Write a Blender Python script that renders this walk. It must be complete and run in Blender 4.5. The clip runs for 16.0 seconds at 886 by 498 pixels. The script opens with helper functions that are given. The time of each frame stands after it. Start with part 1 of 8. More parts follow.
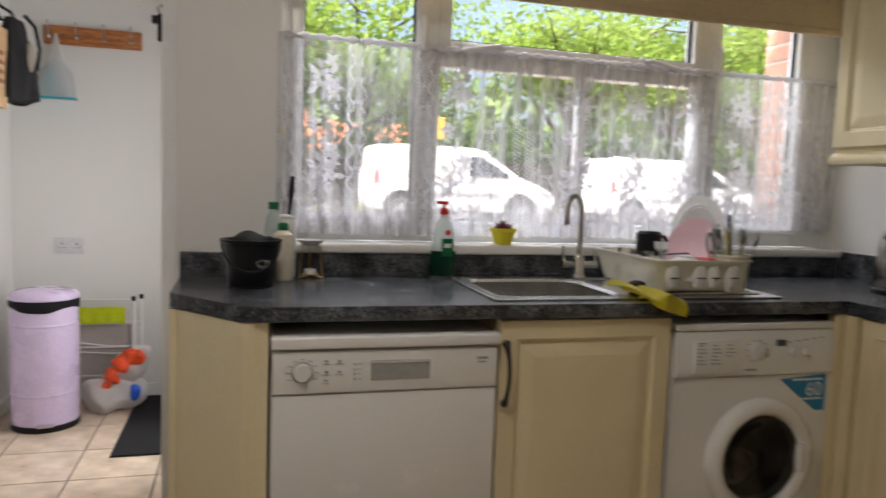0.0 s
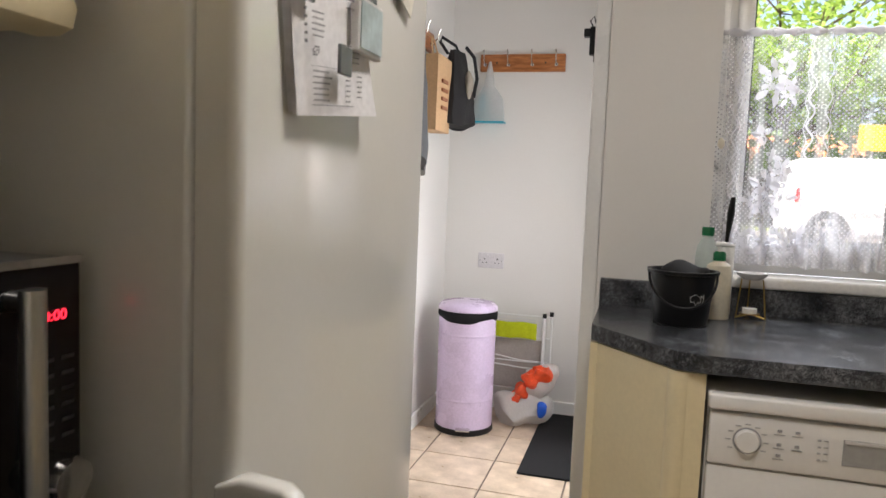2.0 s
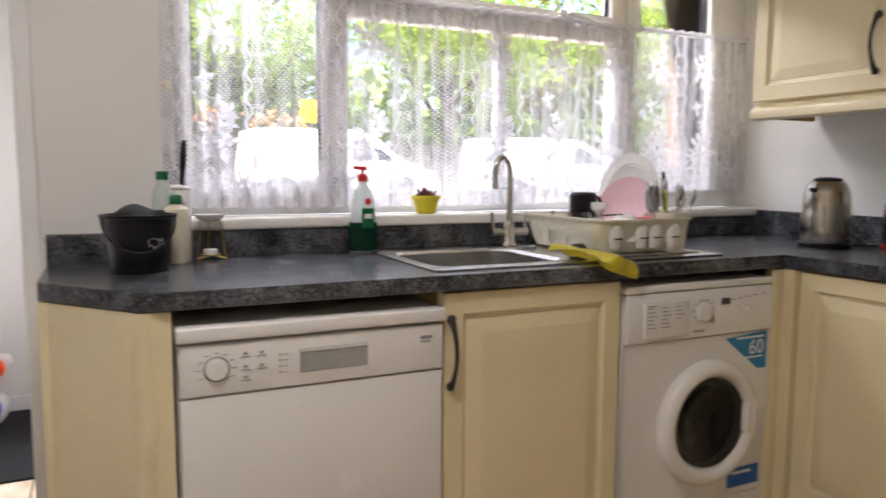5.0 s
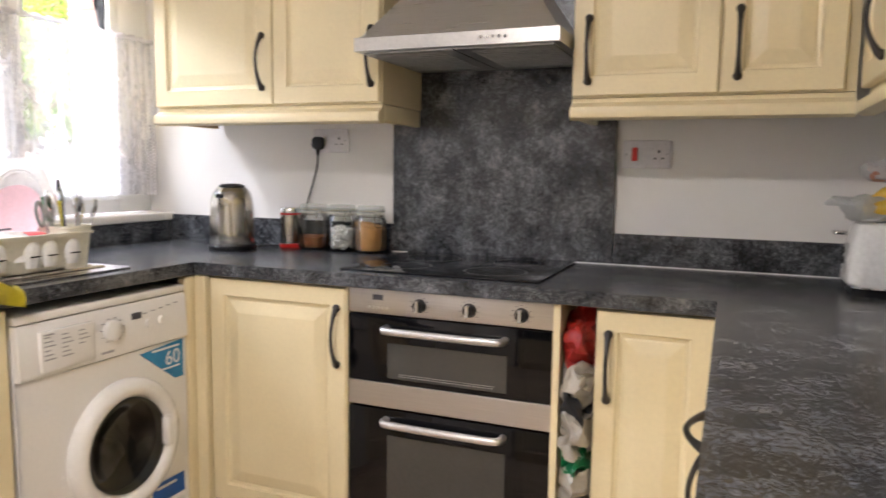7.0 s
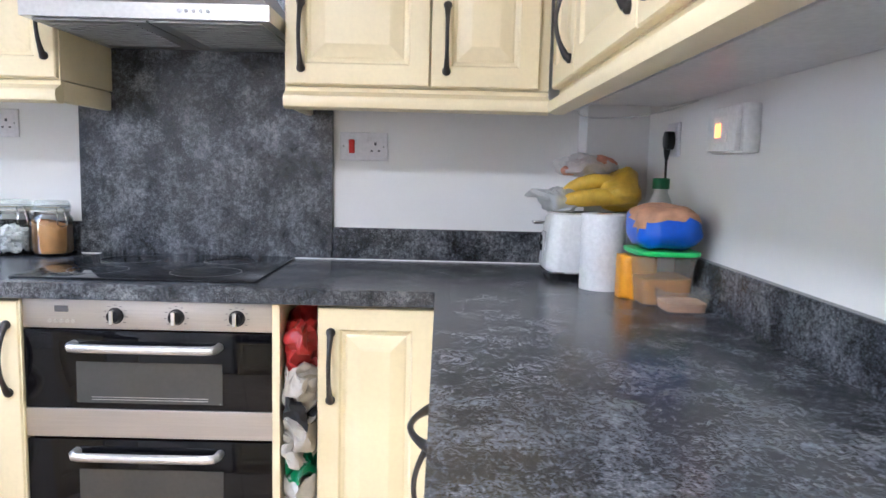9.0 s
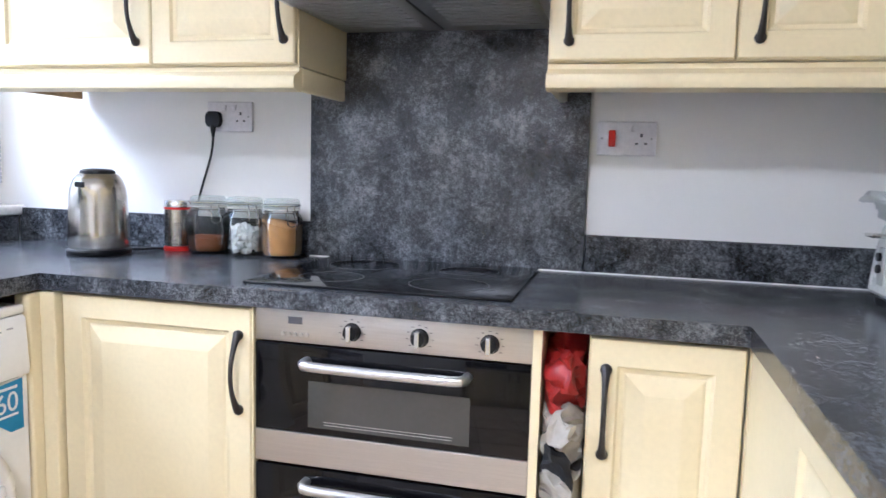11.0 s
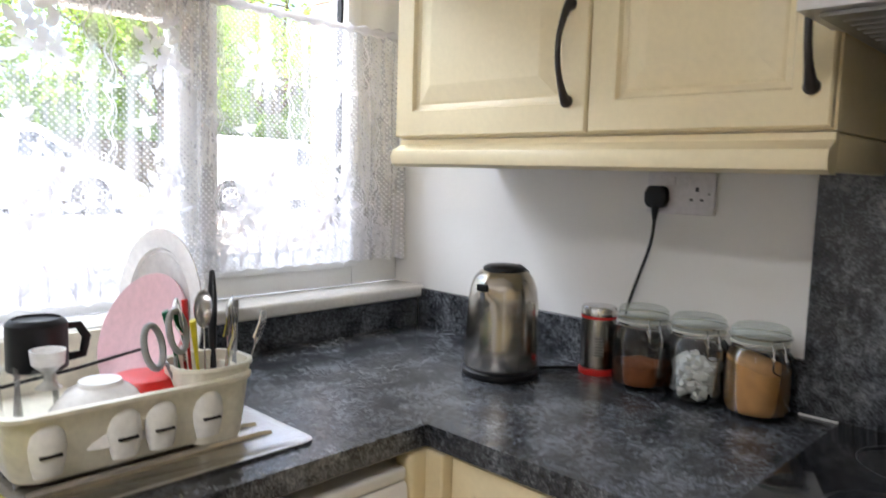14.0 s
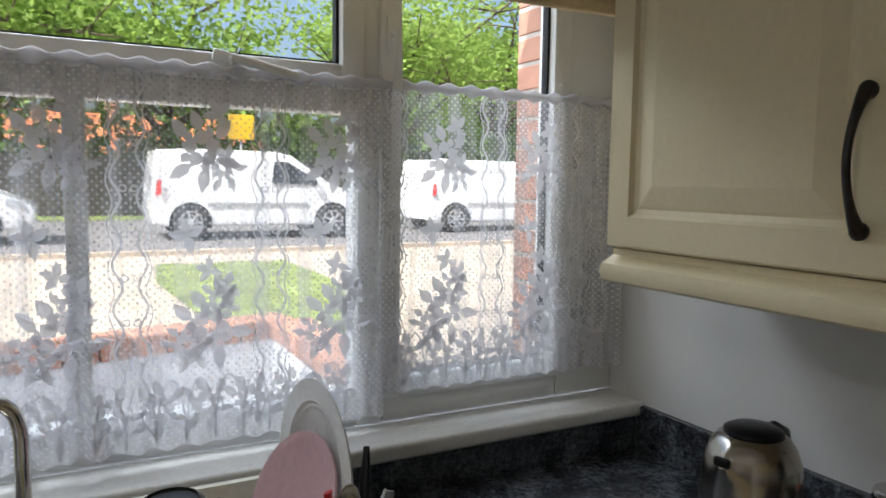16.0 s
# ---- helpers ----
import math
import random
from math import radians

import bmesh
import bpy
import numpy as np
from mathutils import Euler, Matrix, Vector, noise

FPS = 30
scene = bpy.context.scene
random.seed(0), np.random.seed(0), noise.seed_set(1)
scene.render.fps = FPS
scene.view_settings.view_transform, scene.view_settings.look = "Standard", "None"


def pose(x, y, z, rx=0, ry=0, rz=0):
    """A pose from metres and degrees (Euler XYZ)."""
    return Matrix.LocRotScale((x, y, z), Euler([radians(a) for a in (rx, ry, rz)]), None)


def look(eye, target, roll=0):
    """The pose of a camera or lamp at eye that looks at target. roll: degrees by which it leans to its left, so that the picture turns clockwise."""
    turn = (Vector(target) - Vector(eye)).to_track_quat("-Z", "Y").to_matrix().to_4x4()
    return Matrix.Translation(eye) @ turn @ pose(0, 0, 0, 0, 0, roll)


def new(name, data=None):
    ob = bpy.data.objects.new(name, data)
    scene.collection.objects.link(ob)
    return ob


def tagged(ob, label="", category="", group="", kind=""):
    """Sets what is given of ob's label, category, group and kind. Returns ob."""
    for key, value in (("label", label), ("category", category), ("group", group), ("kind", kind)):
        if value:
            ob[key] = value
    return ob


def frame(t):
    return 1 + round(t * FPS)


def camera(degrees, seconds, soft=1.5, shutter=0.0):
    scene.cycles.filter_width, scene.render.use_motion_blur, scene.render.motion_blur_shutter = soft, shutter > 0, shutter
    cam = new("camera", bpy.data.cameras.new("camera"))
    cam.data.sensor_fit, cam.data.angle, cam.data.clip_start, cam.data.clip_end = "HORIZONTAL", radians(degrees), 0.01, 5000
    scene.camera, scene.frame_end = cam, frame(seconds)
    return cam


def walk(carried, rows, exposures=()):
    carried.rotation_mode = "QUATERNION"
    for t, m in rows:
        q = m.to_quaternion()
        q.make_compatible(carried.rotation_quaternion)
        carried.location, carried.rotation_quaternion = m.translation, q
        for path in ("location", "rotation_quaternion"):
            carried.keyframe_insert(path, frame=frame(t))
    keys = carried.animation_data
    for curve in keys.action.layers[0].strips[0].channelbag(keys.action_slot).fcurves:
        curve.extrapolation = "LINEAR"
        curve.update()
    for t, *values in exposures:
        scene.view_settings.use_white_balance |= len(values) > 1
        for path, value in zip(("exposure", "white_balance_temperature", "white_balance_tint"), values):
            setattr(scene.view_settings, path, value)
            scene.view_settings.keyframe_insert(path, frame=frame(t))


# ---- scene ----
cam = camera(63.8, 16.0, soft=1.5, shutter=0.3)
PATH = [
    (0, (-2.417, -2.37, 1.222), (-1.874, -0.453, 1.045), 2.1),
    (0.5, (-2.432, -2.204, 1.28), (-2.307, -0.216, 1.092), 2.3),
    (1, (-2.443, -2.115, 1.315), (-2.669, -0.136, 1.135), 2.5),
    (1.5, (-2.451, -2.106, 1.289), (-2.923, -0.171, 1.111), 2.4),
    (2, (-2.502, -2.122, 1.228), (-3.033, -0.201, 1.058), 2.3),
    (2.5, (-2.546, -2.148, 1.144), (-2.917, -0.19, 0.983), 1.6),
    (3, (-2.567, -2.127, 1.097), (-2.775, -0.145, 0.933), 1.1),
    (3.2, (-2.573, -2.111, 1.082), (-2.736, -0.125, 0.918), 1.1),
    (5.3, (-2.45, -2.093, 1.16), (-1.387, -0.414, 0.937), 0.5),
    (5.5, (-2.443, -2.067, 1.167), (-1.249, -0.478, 0.943), 0.6),
    (6, (-2.398, -2.1, 1.182), (-0.956, -0.731, 0.96), 0.5),
    (6.5, (-2.364, -2.103, 1.19), (-0.673, -1.057, 0.971), 0.7),
    (7, (-2.338, -2.127, 1.199), (-0.493, -1.386, 0.982), 0.8),
    (7.5, (-2.318, -2.166, 1.203), (-0.374, -1.747, 0.988), 1.1),
    (8, (-2.298, -2.197, 1.205), (-0.311, -2.111, 0.99), 1.3),
    (8.2, (-2.297, -2.192, 1.211), (-0.31, -2.213, 0.99), 1.4),
    (10.3, (-2.057, -1.944, 1.162), (-0.078, -1.762, 0.939), 1.6),
    (10.5, (-2.026, -1.922, 1.166), (-0.06, -1.636, 0.942), 1.7),
    (11, (-1.93, -1.882, 1.172), (-0.003, -1.397, 0.947), 1.6),
    (11.5, (-1.832, -1.82, 1.134), (0.074, -1.259, 0.904), 1.5),
    (12, (-1.79, -1.718, 1.095), (0.106, -1.123, 0.867), 1.6),
    (12.5, (-1.73, -1.67, 1.087), (0.107, -0.912, 0.866), 1.7),
    (13, (-1.6, -1.546, 1.151), (0.105, -0.525, 0.933), 1.4),
    (13.5, (-1.481, -1.489, 1.215), (0.068, -0.243, 0.995), 1.7),
    (14, (-1.423, -1.421, 1.328), (0.007, -0.038, 1.121), 1.7),
    (14.5, (-1.347, -1.332, 1.424), (-0.041, 0.169, 1.222), 2.0),
    (15, (-1.294, -1.262, 1.467), (-0.115, 0.342, 1.27), 2.8),
    (15.5, (-1.255, -1.223, 1.49), (-0.179, 0.452, 1.297), 3.4),
    (16, (-1.196, -1.203, 1.513), (-0.264, 0.557, 1.328), 0.8),
]
EXPOSURES = [(0.0, 1.45, 6400, 13), (1.5, 1.70, 6400, 13), (3.0, 2.0, 6400, 13), (5.5, 2.2, 6300, 18), (7.0, 3.1, 6200, 17), (8.0, 3.85, 5300, 15), (10.5, 3.75, 5100, 15), (13.0, 3.35, 5300, 15), (13.5, 3.1, 5700, 13), (14.0, 2.55, 5900, 12), (14.5, 2.0, 6050, 10), (15.0, 1.5, 6050, 9), (16.0, 0.85, 5900, 8)]
walk(cam, [(t, look(eye, target, roll)) for t, eye, target, roll in PATH], EXPOSURES)

# ---- light ----
world = bpy.data.worlds.new("world")
scene.world = world
world.use_nodes = True
sky = world.node_tree.nodes.new("ShaderNodeTexSky")
sky.sky_type = "NISHITA"
sky.sun_disc = False
SUN_ELEVATION, SUN_AZIMUTH = radians(48), radians(250)
sky.sun_elevation, sky.sun_rotation = SUN_ELEVATION, SUN_AZIMUTH
sky.air_density, sky.dust_density = 1.0, 6.0
background = world.node_tree.nodes["Background"]
background.inputs[1].default_value = 0.15
world.node_tree.links.new(sky.outputs[0], background.inputs[0])

sun_data = bpy.data.lights.new("sun", "SUN")
sun_data.energy, sun_data.angle, sun_data.color = 5.0, radians(0.6), (1.0, 0.95, 0.87)
sun = new("sun", sun_data)
sun.matrix_world = look((0, 0, 20), Vector((0, 0, 20)) - Vector((math.sin(SUN_AZIMUTH) * math.cos(SUN_ELEVATION), math.cos(SUN_AZIMUTH) * math.cos(SUN_ELEVATION), math.sin(SUN_ELEVATION))))

ceiling_lamp_data = bpy.data.lights.new("ceiling_lamp_light", "AREA")
ceiling_lamp_data.shape, ceiling_lamp_data.size = "DISK", 0.3
ceiling_lamp_data.energy, ceiling_lamp_data.color = 3.4, (1.0, 0.95, 0.88)
lamp = new("ceiling_lamp_light", ceiling_lamp_data)
lamp.matrix_world = pose(-2.35, -1.35, 2.29)

# area lamp in the unseen back door's opening, standing in for daylight
window_light_data = bpy.data.lights.new("utility_door_daylight", "AREA")
window_light_data.shape, window_light_data.size, window_light_data.size_y = "RECTANGLE", 0.6, 1.5
window_light_data.energy, window_light_data.color = 3.0, (1.0, 0.98, 0.95)
door_light = new("utility_door_daylight", window_light_data)
door_light.matrix_world = pose(-2.50, 0.95, 1.15, 90, 0, 90)

# added area lamp, unseen above the lintel: brightens net, sill and worktop
sky_fill_data = bpy.data.lights.new("window_sky_light", "AREA")
sky_fill_data.shape, sky_fill_data.size, sky_fill_data.size_y = "RECTANGLE", 2.4, 1.0
sky_fill_data.energy, sky_fill_data.color = 42.0, (0.95, 0.98, 1.0)
sky_fill = new("window_sky_light", sky_fill_data)
sky_fill.matrix_world = look((-1.2, 1.05, 2.85), (-1.2, -0.7, 0.9))

# ---- helpers for shapes ----


def part(name, bm, material, parent=None, label="", smooth=False, kind="", loc=None, rz=0.0):
    """Link a bmesh as one mesh object under its thing."""
    me = bpy.data.meshes.new(name)
    bmesh.ops.recalc_face_normals(bm, faces=bm.faces)
    bm.to_mesh(me)
    bm.free()
    if smooth:
        me.shade_smooth()
        me.set_sharp_from_angle(angle=radians(38))
    for m in (material if isinstance(material, (list, tuple)) else [material]):
        me.materials.append(m)
    ob = new(name, me)
    ob.parent = parent
    if loc is not None:
        ob.matrix_basis = pose(*loc, 0, 0, rz)
    return tagged(ob, label, kind=kind)


def thing(name, loc, rz=0.0, label="", category="", group="", kind=""):
    ob = new(name)
    ob.empty_display_size = 0.05
    ob.matrix_basis = pose(*loc, 0, 0, rz)
    return tagged(ob, label, category, group, kind)


def box(bm, x0, x1, y0, y1, z0, z1, bevel=0.0, seg=2, mi=0):
    x0, x1, y0, y1, z0, z1 = min(x0, x1), max(x0, x1), min(y0, y1), max(y0, y1), min(z0, z1), max(z0, z1)
    vs = [bm.verts.new((x, y, z)) for x in (x0, x1) for y in (y0, y1) for z in (z0, z1)]
    fs = [bm.faces.new([vs[i] for i in f]) for f in ((0, 1, 3, 2), (4, 6, 7, 5), (0, 4, 5, 1), (2, 3, 7, 6), (0, 2, 6, 4), (1, 5, 7, 3))]
    for f in fs:
        f.material_index = mi
    if bevel:
        es = list({e for f in fs for e in f.edges})
        bmesh.ops.bevel(bm, geom=es, offset=bevel, segments=seg, affect="EDGES", profile=0.5, material=-1)
    return bm


def slab(*a, **k):
    return box(bmesh.new(), *a, **k)


def lathe(bm, profile, seg=32, cx=0.0, cy=0.0, cap=True, mi=0):
    """Turn a list of (radius, z) about the upright axis."""
    rings = []
    for r, z in profile:
        if r < 1e-5:
            rings.append([bm.verts.new((cx, cy, z))])
        else:
            rings.append([bm.verts.new((cx + r * math.cos(2 * math.pi * i / seg), cy + r * math.sin(2 * math.pi * i / seg), z)) for i in range(seg)])
    for a, b in zip(rings, rings[1:]):
        for i in range(seg):
            j = (i + 1) % seg
            q = [a[i % len(a)], a[j % len(a)], b[j % len(b)], b[i % len(b)]]
            q = list(dict.fromkeys(q))
            if len(q) > 2:
                bm.faces.new(q).material_index = mi
    if cap:
        for ring in (rings[0], rings[-1]):
            if len(ring) > 2:
                bm.faces.new(ring).material_index = mi
    return bm


def tube(bm, pts, radii, seg=8, flat=1.0, mi=0):
    """A round bar through points, with a radius at each."""
    pts = [Vector(p) for p in pts]
    if not isinstance(radii, (list, tuple)):
        radii = [radii] * len(pts)
    rings, up = [], None
    for i, p in enumerate(pts):
        d = (pts[min(i + 1, len(pts) - 1)] - pts[max(i - 1, 0)]).normalized()
        if up is None:
            up = d.orthogonal().normalized()
        up = (up - d * up.dot(d)).normalized()
        side = d.cross(up)
        rings.append([bm.verts.new(p + radii[i] * (math.cos(2 * math.pi * k / seg) * up + flat * math.sin(2 * math.pi * k / seg) * side)) for k in range(seg)])
    for a, b in zip(rings, rings[1:]):
        for k in range(seg):
            bm.faces.new([a[k], a[(k + 1) % seg], b[(k + 1) % seg], b[k]]).material_index = mi
    bm.faces.new(rings[0]).material_index = mi
    bm.faces.new(rings[-1]).material_index = mi
    return bm


def prism(bm, outline, z0, z1, bevel=0.0, mi=0):
    """An upright solid over a plan outline."""
    a = [bm.verts.new((x, y, z0)) for x, y in outline]
    b = [bm.verts.new((x, y, z1)) for x, y in outline]
    fs = [bm.faces.new(a[::-1]), bm.faces.new(b)]
    for i in range(len(a)):
        j = (i + 1) % len(a)
        fs.append(bm.faces.new([a[i], a[j], b[j], b[i]]))
    for f in fs:
        f.material_index = mi
    if bevel:
        bmesh.ops.bevel(bm, geom=list({e for f in fs[:2] for e in f.edges}), offset=bevel, segments=3, affect="EDGES", profile=0.5)
    return bm


def rounded(w, d, r, n=5, cx=0.0, cy=0.0):
    """A rounded rectangle as a plan outline."""
    out = []
    for k, (sx, sy) in enumerate(((1, 1), (-1, 1), (-1, -1), (1, -1))):
        for i in range(n + 1):
            a = math.pi / 2 * (k + i / n)
            out.append((cx + sx * (w / 2 - r) + r * math.cos(a), cy + sy * (d / 2 - r) + r * math.sin(a)))
    return out


def loft(bm, rings, cap=True, mi=0):
    """Skin a list of equal rings of points."""
    made = [[bm.verts.new(p) for p in ring] for ring in rings]
    n = len(made[0])
    for a, b in zip(made, made[1:]):
        for i in range(n):
            bm.faces.new([a[i], a[(i + 1) % n], b[(i + 1) % n], b[i]]).material_index = mi
    if cap:
        bm.faces.new(made[0][::-1]).material_index = mi
        bm.faces.new(made[-1]).material_index = mi
    return bm


def turned(bm, m):
    bmesh.ops.transform(bm, matrix=m, verts=bm.verts)
    return bm


def crumple(bm, amount, scale, seed=0.0):
    """Push the points of a mesh about by smooth noise."""
    for v in bm.verts:
        v.co += amount * noise.noise_vector(v.co * scale + Vector((seed, seed * 1.7, -seed)))
    return bm


def blob(rx, ry, rz_, amount, scale, seed=0.0, sub=4, cx=0.0, cy=0.0, cz=0.0, flat_base=None):
    """A crumpled rounded lump."""
    bm = bmesh.new()
    bmesh.ops.create_icosphere(bm, subdivisions=sub, radius=1.0)
    for v in bm.verts:
        v.co = Vector((v.co.x * rx, v.co.y * ry, v.co.z * rz_))
    crumple(bm, amount, scale, seed)
    for v in bm.verts:
        v.co += Vector((cx, cy, cz))
        if flat_base is not None and v.co.z < flat_base:
            v.co.z = flat_base
    return bm


# ---- materials ----


def mat(name, base, rough=0.5, metal=0.0, vary=0.08, scale=6.0, fine=0.04, fine_scale=90.0, bump=0.0, bump_scale=200.0, second=None, spot=0.0, stretch=(1, 1, 1), coat=0.0, rough_vary=0.08, alpha=1.0, transmission=0.0, ior=1.45, sheen=0.0, random_tint=0.0, subsurface=0.0):
    m = bpy.data.materials.new(name)
    m.use_nodes = True
    nt = m.node_tree
    n, l = nt.nodes, nt.links
    b = n["Principled BSDF"]
    tc = n.new("ShaderNodeTexCoord")
    mp = n.new("ShaderNodeMapping")
    mp.inputs["Scale"].default_value = stretch
    l.new(tc.outputs["Object"], mp.inputs[0])
    big, small = n.new("ShaderNodeTexNoise"), n.new("ShaderNodeTexNoise")
    big.inputs["Scale"].default_value, big.inputs["Detail"].default_value = scale, 5
    small.inputs["Scale"].default_value, small.inputs["Detail"].default_value = fine_scale, 3
    l.new(mp.outputs[0], big.inputs["Vector"]), l.new(mp.outputs[0], small.inputs["Vector"])
    dark = [max(c * (1 - vary), 0) for c in base]
    light = [min(c * (1 + vary), 1) for c in (second or base)]
    ramp = n.new("ShaderNodeValToRGB")
    ramp.color_ramp.elements[0].position, ramp.color_ramp.elements[1].position = 0.32, 0.68
    ramp.color_ramp.elements[0].color, ramp.color_ramp.elements[1].color = (*dark, 1), (*light, 1)
    l.new(big.outputs[0], ramp.inputs[0])
    hsv = n.new("ShaderNodeHueSaturation")
    mr = n.new("ShaderNodeMapRange")
    mr.inputs[1].default_value, mr.inputs[2].default_value = 0.25, 0.75
    mr.inputs[3].default_value, mr.inputs[4].default_value = 1 - fine * 2, 1 + fine * 2
    l.new(small.outputs[0], mr.inputs[0])
    value = mr.outputs[0]
    if random_tint:
        info, mul = n.new("ShaderNodeObjectInfo"), n.new("ShaderNodeMath")
        r2 = n.new("ShaderNodeMapRange")
        r2.inputs[3].default_value, r2.inputs[4].default_value = 1 - random_tint, 1 + random_tint
        l.new(info.outputs["Random"], r2.inputs[0])
        mul.operation = "MULTIPLY"
        l.new(value, mul.inputs[0]), l.new(r2.outputs[0], mul.inputs[1])
        value = mul.outputs[0]
    l.new(value, hsv.inputs["Value"]), l.new(ramp.outputs[0], hsv.inputs["Color"])
    l.new(hsv.outputs[0], b.inputs["Base Color"])
    r3 = n.new("ShaderNodeMapRange")
    r3.inputs[3].default_value, r3.inputs[4].default_value = max(rough - rough_vary, 0.02), min(rough + rough_vary, 1)
    l.new(big.outputs[0], r3.inputs[0]), l.new(r3.outputs[0], b.inputs["Roughness"])
    b.inputs["Metallic"].default_value = metal
    b.inputs["Coat Weight"].default_value = coat
    b.inputs["Coat Roughness"].default_value = 0.08
    b.inputs["IOR"].default_value = ior
    b.inputs["Transmission Weight"].default_value = transmission
    b.inputs["Alpha"].default_value = alpha
    b.inputs["Sheen Weight"].default_value = sheen
    b.inputs["Subsurface Weight"].default_value = subsurface
    if bump:
        bn, bp = n.new("ShaderNodeTexNoise"), n.new("ShaderNodeBump")
        bn.inputs["Scale"].default_value, bn.inputs["Detail"].default_value = bump_scale, 4
        bp.inputs["Strength"].default_value, bp.inputs["Distance"].default_value = bump, 0.002
        l.new(mp.outputs[0], bn.inputs["Vector"])
        l.new(bn.outputs[0], bp.inputs["Height"]), l.new(bp.outputs[0], b.inputs["Normal"])
    return m


def thin_glass(name, tint=(1, 1, 1), reflect=1.0):
    """A pane: clear, with the gloss of glass."""
    m = bpy.data.materials.new(name)
    m.use_nodes = True
    n, l = m.node_tree.nodes, m.node_tree.links
    n.remove(n["Principled BSDF"])
    tr, gl, mix, fr = n.new("ShaderNodeBsdfTransparent"), n.new("ShaderNodeBsdfGlossy"), n.new("ShaderNodeMixShader"), n.new("ShaderNodeFresnel")
    tr.inputs[0].default_value = (*tint, 1)
    gl.inputs["Roughness"].default_value = 0.03
    fr.inputs[0].default_value = 1.45
    mul = n.new("ShaderNodeMath")
    mul.operation, mul.inputs[1].default_value = "MULTIPLY", reflect
    l.new(fr.outputs[0], mul.inputs[0])
    l.new(mul.outputs[0], mix.inputs[0]), l.new(tr.outputs[0], mix.inputs[1]), l.new(gl.outputs[0], mix.inputs[2])
    l.new(mix.outputs[0], n["Material Output"].inputs[0])
    return m


def glow(name, colour, strength):
    m = mat(name, colour, 0.5)
    b = m.node_tree.nodes["Principled BSDF"]
    b.inputs["Emission Color"].default_value, b.inputs["Emission Strength"].default_value = (*colour, 1), strength
    return m


def laminate():
    """Slate-look laminate: soft dark blotches, pale flecks."""
    m = bpy.data.materials.new("slate_laminate")
    m.use_nodes = True
    n, l = m.node_tree.nodes, m.node_tree.links
    b = n["Principled BSDF"]
    tc = n.new("ShaderNodeTexCoord")
    out = []
    for scale, detail, rough, dist in ((11.0, 4, 0.6, 0.1), (90.0, 7, 0.82, 0.0), (300.0, 3, 0.8, 0.0)):
        t = n.new("ShaderNodeTexNoise")
        t.inputs["Scale"].default_value, t.inputs["Detail"].default_value, t.inputs["Roughness"].default_value, t.inputs["Distortion"].default_value = scale, detail, rough, dist
        l.new(tc.outputs["Object"], t.inputs["Vector"])
        out.append(t.outputs[0])
    last = None
    for value, share in zip(out, (0.28, 0.42, 0.30)):
        c = n.new("ShaderNodeMath")
        c.operation = "MULTIPLY_ADD"
        c.inputs[1].default_value, c.inputs[2].default_value = share, 0.0
        l.new(value, c.inputs[0])
        if last:
            l.new(last, c.inputs[2])
        last = c.outputs[0]
    ramp = n.new("ShaderNodeValToRGB")
    e = ramp.color_ramp.elements
    e[0].position, e[0].color = 0.435, (0.008, 0.009, 0.011, 1)
    e[1].position, e[1].color = 0.61, (0.23, 0.24, 0.255, 1)
    mid = e.new(0.50)
    mid.color = (0.048, 0.051, 0.058, 1)
    l.new(c.outputs[0], ramp.inputs[0]), l.new(ramp.outputs[0], b.inputs["Base Color"])
    b.inputs["Roughness"].default_value = 0.24
    bp = n.new("ShaderNodeBump")
    bp.inputs["Strength"].default_value, bp.inputs["Distance"].default_value = 0.012, 0.001
    l.new(out[2], bp.inputs["Height"]), l.new(bp.outputs[0], b.inputs["Normal"])
    return m


